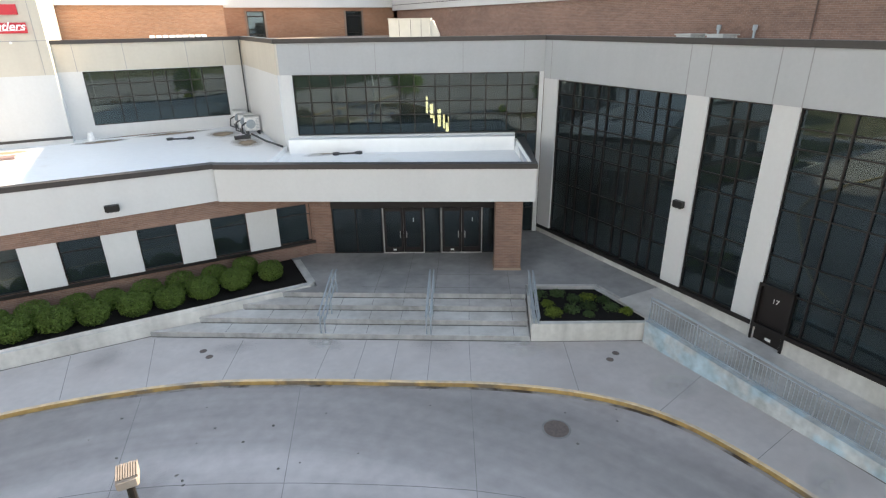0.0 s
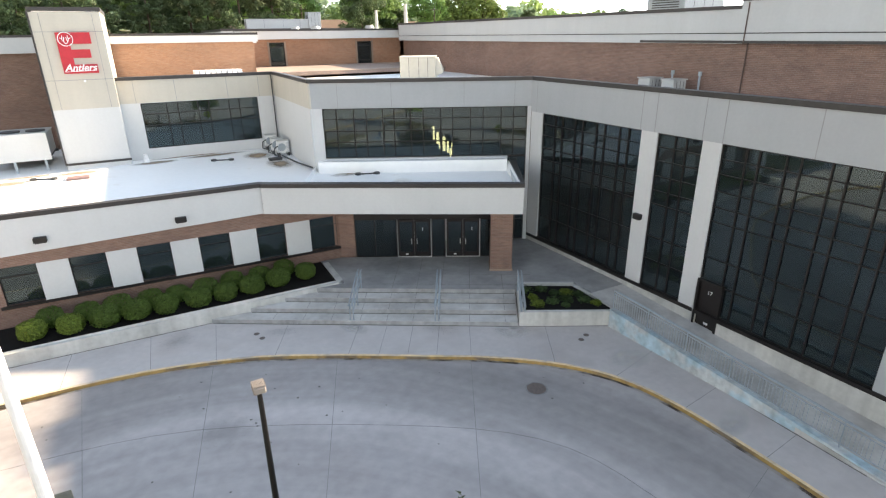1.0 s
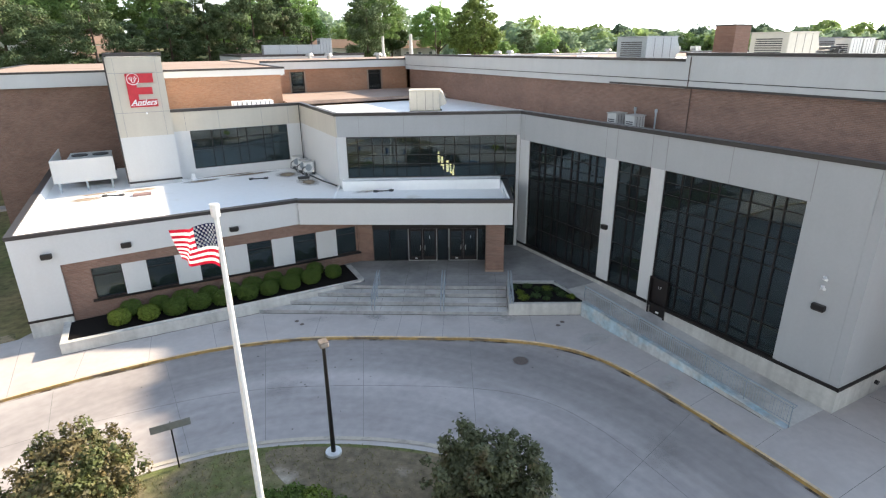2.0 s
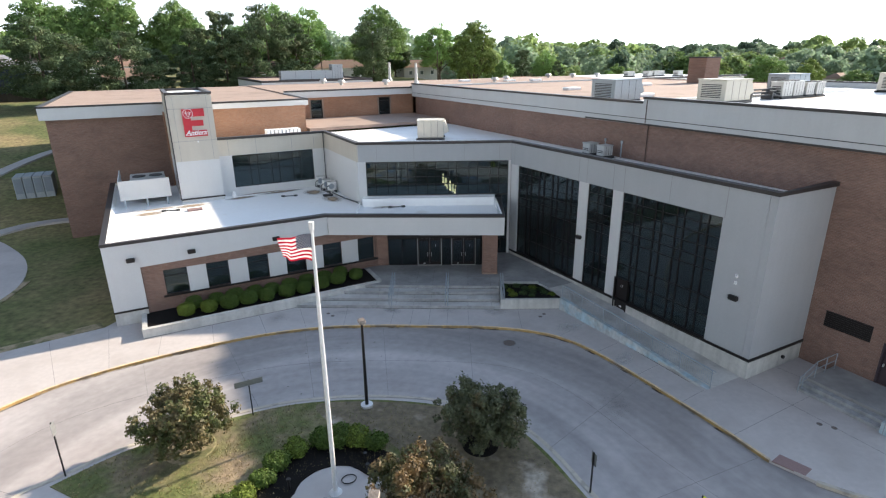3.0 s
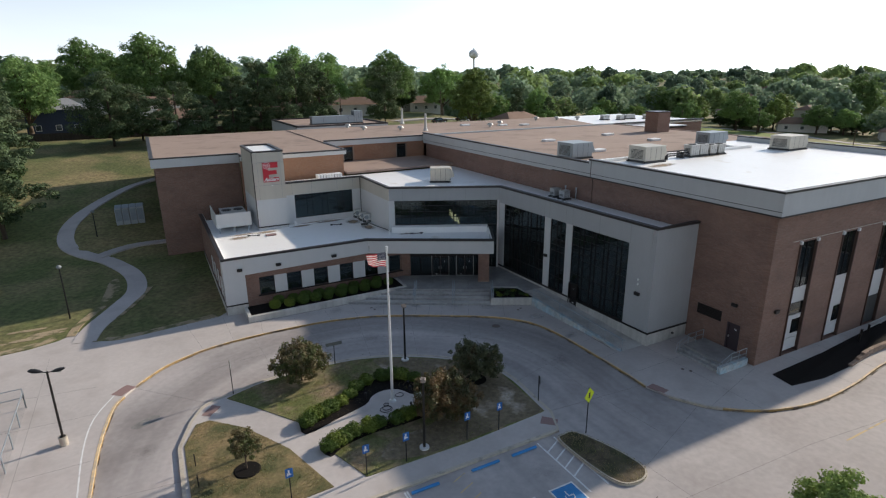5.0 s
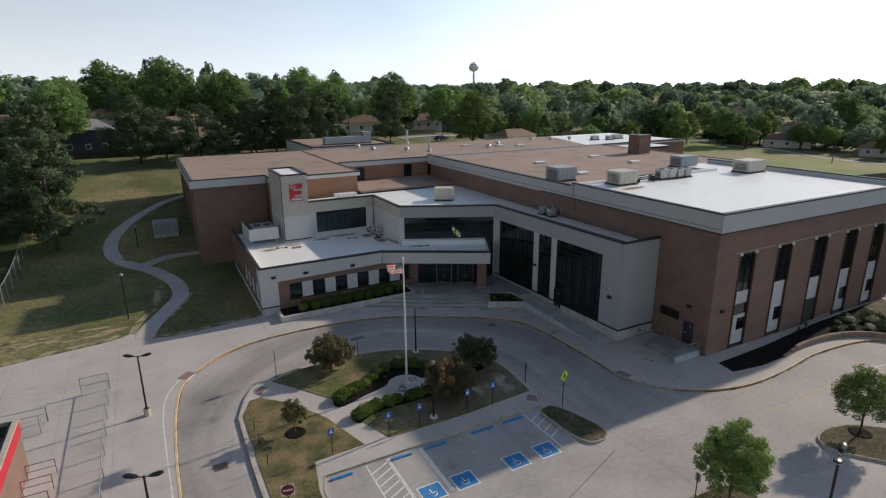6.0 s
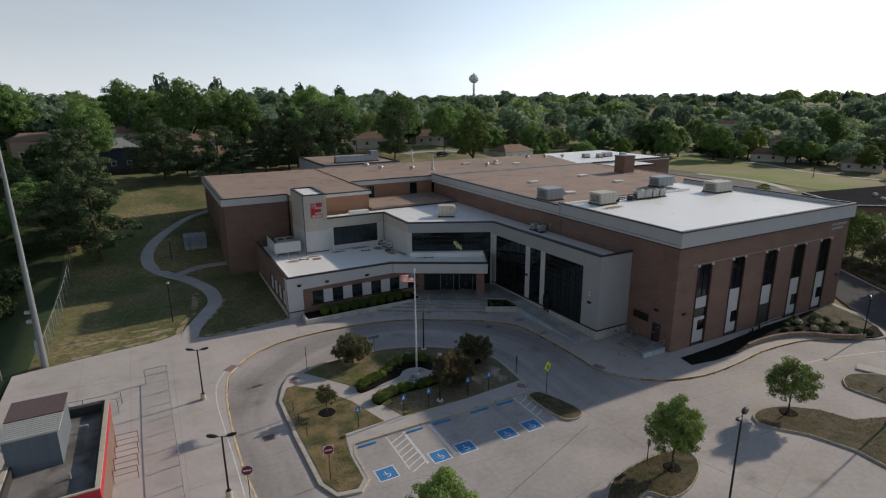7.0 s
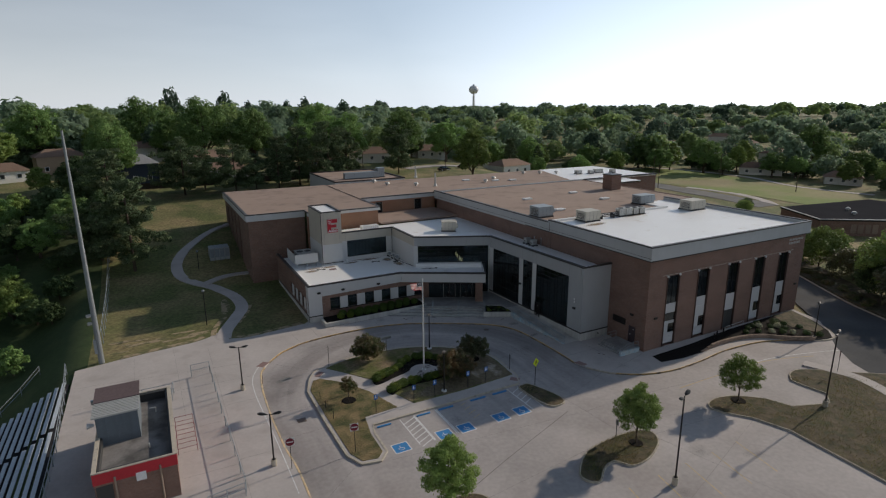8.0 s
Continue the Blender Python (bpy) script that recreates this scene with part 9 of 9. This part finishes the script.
for k in range(26):
    x = -45 + 2.4 * k
    z = ground_z(x + 1.2, 118)
    part("post", boxes((x - 0.06, x + 0.06, 118 - 0.06, 118 + 0.06, z - 0.5, z + 1.75)), timber, garden_fence)
    part("fence_panel", boxes((x + 0.06, x + 2.34, 118 - 0.02, 118 + 0.02, z + 0.05, z + 1.65), (x + 0.06, x + 2.34, 118 - 0.05, 118 - 0.02, z + 0.3, z + 0.4), (x + 0.06, x + 2.34, 118 - 0.05, 118 - 0.02, z + 1.3, z + 1.4)), timber, garden_fence)

wt = thing("water_tower", (454, 757, 20), "pale bulb-shaped water tower on a single stem far off", "water tower")
wz = ground_z(454, 757)
part("stem", rods(((454, 757, wz - 2), (454, 757, 55), 2.2, 1.6), sides=16), M_WHITEPOLE, wt)
tank = bmesh.new()
bmesh.ops.create_uvsphere(tank, u_segments=24, v_segments=14, radius=8.0, matrix=Matrix.Translation((454, 757, 58)) @ Matrix.Diagonal((1, 1, 0.85, 1)))
part("tank", tank, M_WHITE, wt, smooth=True)
part("top_mast", rods(((454, 757, 63), (454, 757, 66.5), 2.0, 1.6), sides=10), M_WHITEPOLE, wt)

east = thing("east_building", (125, 20, 0), "low dark-roofed school building east of the gym", "school building")
EB = [(108.5, 20.5), (117, 35), (150, 30), (150, 5), (121, 12)]
part("wall", slab_bm(EB, -0.5, 3.7), M_BRICK_X, east)
part("roof", slab_bm([(108.2, 20.5), (117, 35.4), (150.4, 30.4), (150.4, 4.6), (121, 11.6)], 3.7, 4.0), M_ROOFD, east, "dark flat roof")
part("coping", coping([(117, 35.2), (108.3, 20.5), (121, 11.8), (150, 4.8)], 4.15, 0.4, 0.2, 0.05), M_PANEL, east)
EW = facing(108.5, 20.5, math.degrees(math.atan2(12 - 20.5, 121 - 108.5)))
for k in range(4):
    part("window", boxes((7 + 1.6 * k, 8.2 + 1.6 * k, -0.08, 0.05, 0.8, 2.9), m=EW), M_STONE, east)
for x, y in ((122, 20), (127, 24), (130, 15)):
    roof_vent(x, y, 4.0, 1)

def field_strip(pts, w, material, label):
    draped(smooth_line(pts, 6), w, 0.1, material, label, "road_far")


field_strip([(138.5, 108), (137.5, 95), (136.8, 80), (137.5, 66), (136, 50)], 9.0, M_ASPHALT, "grey asphalt strip beside the playing field")
field_strip([(143.5, 86), (146.2, 76), (147, 66.8), (144, 57), (139.5, 50.5)], 3.0, M_WALK, "pale concrete path beside the playing field")
field_strip([(110, 124), (150, 136), (182, 134), (190, 98), (182, 70), (188, 46)], 2.2, M_WALK, "pale street beyond the playing field")
field_strip([(48, 126), (60, 128), (74, 126)], 6, M_ROAD, "grey street behind the school")
fbm = bmesh.new()
field_line = smooth_line([(141, 108), (144, 92), (147, 76), (149, 60), (152, 41), (182, 46), (180, 68), (184, 95), (186, 126), (168, 138), (146, 128)], 3, True)
for a in range(0, 66):
    for b in range(0, 96):
        cell = [(122 + a, 40 + b), (123 + a, 40 + b), (123 + a, 41 + b), (122 + a, 41 + b)]
        cx, cy = 122.5 + a, 40.5 + b
        inside = False
        for (x0, y0), (x1, y1) in zip(field_line, field_line[1:] + field_line[:1]):
            if (y0 > cy) != (y1 > cy) and cx < (x1 - x0) * (cy - y0) / (y1 - y0) + x0:
                inside = not inside
        if inside:
            fbm.faces.new([fbm.verts.new((x, y, ground_z(x, y) + 0.1)) for x, y in cell])
bmesh.ops.remove_doubles(fbm, verts=fbm.verts, dist=0.01)
solid("playing_field", None, fbm, M_FIELD, "mown green playing field with dry patches", "playing field", kind="structure", smooth=True)
for x, y, h in ((133, 90, 9), (170, 62, 6), (178, 98, 10), (118, 88, 9), (28, 112, 9), (60, 118, 9), (155, 112, 9)):
    t = thing("utility_pole", (x, y, ground_z(x, y)), "thin wooden utility pole beyond the school", "utility pole", "utility poles")
    z = ground_z(x, y)
    part("pole", rods(((x, y, z - 0.5), (x, y, z + h), 0.14, 0.1)), M_BARK, t)
    part("crossarm", boxes((x - 0.9, x + 0.9, y - 0.06, y + 0.06, z + h - 0.8, z + h - 0.65)), M_BARK, t)
field_walk = smooth_line([(36.6, -17.6), (37.6, -20.2), (38.2, -22.6), (37.6, -25.2), (36.2, -28.5)], 4)
solid("pavement", None, sweep_bm(field_walk, [(0.75, -0.05), (0.75, 0.17), (-0.75, 0.17), (-0.75, -0.05)]), M_WALK, "pale concrete footpath across the grassy island", "pavement", kind="structure")
# road round the east side and the planted bank beyond it
solid("road_east", None, slab_bm([(40.5, -24.3), (40.7, -23.0), (42.0, -20.3), (45.1, -16.9), (52.6, -10.8), (54.1, -8.3), (57.7, -4.1), (62.5, 3), (70, 14), (80, 28), (92, 34), (88, 26), (80, 15.5), (71.8, 3.1), (67.5, -3.4), (64, -9), (61.3, -14.9), (57, -24), (52, -34), (44, -34)], -0.4, 0.012), M_ASPHALT_DARK, "worn grey asphalt road behind the gym", "road", kind="structure")
solid("bare_patch", None, slab_bm([(61.5, -15.2), (64.3, -9.2), (67.8, -3.6), (72.1, 2.9), (80.3, 15.3), (88.4, 26), (93, 24), (86, 12), (78, 1), (72, -8), (67, -18), (61, -26), (58.5, -23)], -0.2, 0.34), M_SOIL, "brown planted bank beside the east road", "bare ground", kind="structure")
east_kerb = [(57.2, -24.2), (61.4, -15.0), (64.1, -9.1), (67.6, -3.5), (71.9, 3.0), (80.1, 15.4), (88.2, 26)]
kerb(smooth_line(east_kerb, 4), M_KERB, "pale concrete kerb of the east road", w=-0.2)
bank_a = make_tree("bank_tree", stand(80.5, 5.0, 0, 1.0), 8.2, 5.0, 41, M_LEAFB, 9000, 0.2, "spreading bright green tree on the east bank", 0.05, group="bank trees", trunk=0.02, n=20, tri=True)
bank_b = make_tree("bank_tree", stand(77.5, -2.5, 0, 1.0), 5.6, 4.8, 42, M_DARKLEAF, 7000, 0.17, "spreading grey-green tree on the east bank", 0.05, group="bank trees", trunk=0.02, n=18, tri=True)
bank_c = make_tree("bank_tree", stand(71.5, -9.8, 0, 1.0), 5.6, 4.4, 43, M_LEAFD, 7000, 0.17, "dark green tree on the east bank", 0.05, group="bank trees", trunk=0.02, n=18, tri=True)
for i, (x, y, s) in enumerate([(69.5, -16.5, 1.5), (82.5, -1.5, 0.75), (84.5, 10.5, 0.7), (90, 18, 0.8), (128, 52, 0.5), (121, 48, 0.45), (104, 24, 0.5), (65, -25, 1.45), (74, -11.5, 1.35), (76.5, -21, 1.2)]):
    copy_thing((bank_a, bank_b, bank_c)[(i + 1) % 3], stand(x, y, 60 * i, s))
shrub = link("shrub", leaf_mesh("shrub", [(0, 0, 0.5, 0.8, 0.8, 0.5), (0.5, 0.2, 0.4, 0.6, 0.5, 0.4), (-0.4, 0.3, 0.4, 0.5, 0.5, 0.4)], 900, 0.09, 611, shell=0.6), M_BRONZELEAF)
tagged(shrub, "low brownish shrub on the bank beside the east road", "shrub", "shrubs of the east bank")
shrub.matrix_basis = pose(64.5, -11.0, 0.3)
for i in range(16):
    f = (i + 1) / 17
    copy_thing(shrub, pose(65.2 + 14.5 * f + 0.6 * math.sin(5 * i), -11.5 + 24.5 * f - 0.6 * math.cos(3 * i), 0.3, 0, 0, 77 * i) @ Matrix.Diagonal((1.0 + 0.5 * math.sin(i), 1.2, 0.9, 1)))


# ---- small units on the rear white roof, and cars parked in the street behind ----
for x, y, w in ((70.5, 62.5, 1.6), (73.5, 61.0, 1.1), (77.0, 62.0, 2.6), (80.5, 60.2, 1.2)):
    roof_unit("roof_unit", x - w / 2, x + w / 2, y - 0.6, y + 0.6, 12.9, 0.95, "small pale unit on the rear white roof", M_UNIT)


def car(x, y, turn, label):
    """A parked saloon car: body, cabin with glass, lamps, four wheels."""
    m = pose(x, y, ground_z(x, y) + 0.1, 0, 0, turn)
    t = thing("car", m, label, "car", "parked cars")
    body = bmesh.new()
    outline = [(-2.25, 0.35), (-2.25, 0.8), (-1.6, 0.92), (1.0, 0.95), (2.05, 0.82), (2.25, 0.6), (2.2, 0.35)]
    rows = [[body.verts.new(m @ Vector((a, s * 0.88, b))) for a, b in outline] for s in (-1, 1)]
    k = len(outline)
    for i in range(k):
        body.faces.new((rows[0][i], rows[0][(i + 1) % k], rows[1][(i + 1) % k], rows[1][i]))
    body.faces.new(rows[0][::-1])
    body.faces.new(rows[1])
    bmesh.ops.recalc_face_normals(body, faces=body.faces)
    bd = part("body", body, M_CARPAINT, t)
    for nm, low, high, z0, z1, w0, w1, mm in (("window_band", (-1.75, 1.05), (-1.3, 0.45), 0.92, 1.36, 0.8, 0.66, M_GLASSD), ("roof", (-1.32, 0.47), (-1.15, 0.3), 1.36, 1.44, 0.67, 0.6, M_CARPAINT)):
        cab = bmesh.new()
        lo = [cab.verts.new(m @ Vector(p)) for p in ((low[0], -w0, z0), (low[1], -w0, z0), (low[1], w0, z0), (low[0], w0, z0))]
        hi = [cab.verts.new(m @ Vector(p)) for p in ((high[0], -w1, z1), (high[1], -w1, z1), (high[1], w1, z1), (high[0], w1, z1))]
        for i in range(4):
            cab.faces.new((lo[i], lo[(i + 1) % 4], hi[(i + 1) % 4], hi[i]))
        cab.faces.new(hi)
        cab.faces.new(lo[::-1])
        part(nm, cab, mm, bd)
    for sx in (-1.4, 1.4):
        for sy in (-0.8, 0.8):
            wh = part("wheel", rods((m @ Vector((sx, sy - 0.1, 0.32)), m @ Vector((sx, sy + 0.1, 0.32)), 0.33), sides=18), M_TYRE, t)
            part("rim", rods((m @ Vector((sx, sy - 0.11, 0.32)), m @ Vector((sx, sy + 0.11, 0.32)), 0.2), sides=14), M_TRIM, wh)
    for sy in (-0.62, 0.62):
        part("headlight", boxes((2.14, 2.24, sy - 0.18, sy + 0.18, 0.62, 0.76), m=m), M_WHITE, t)
        part("tail_light", boxes((-2.27, -2.2, sy - 0.16, sy + 0.16, 0.62, 0.78), m=m), M_RED, t)


car(58.7, 116.5, 12, "black car parked in the street behind the school")
car(68.8, 120.5, 8, "black car parked in the street behind the school")


# pipe insulation and a coil of hose round the condensers of the low roof
for k, (x, y) in enumerate(((4.65, 35.0), (4.7, 33.3), (4.85, 32.2))):
    t = thing("refrigerant_pipe", (x, y, 5.3), "black insulated pipe looping from a condenser", "pipe", "pipes of the condensers")
    part("pipe", rods(((x - 0.1, y + 0.3, 5.95), (x - 0.35, y + 0.1, 5.85), 0.035), ((x - 0.35, y + 0.1, 5.85), (x - 0.4, y + 0.1, 5.45), 0.035), ((x - 0.4, y + 0.1, 5.45), (x - 0.1, y - 0.7, 5.4), 0.035)), M_UNITD, t)
pallet = thing("roof_block", (4.3, 31.4, 5.3), "dark timber block lying on the white roof", "block")
part("block", boxes((3.9, 4.7, 31.2, 31.6, 5.3, 5.46), bevel=0.02), M_UNITD, pallet)
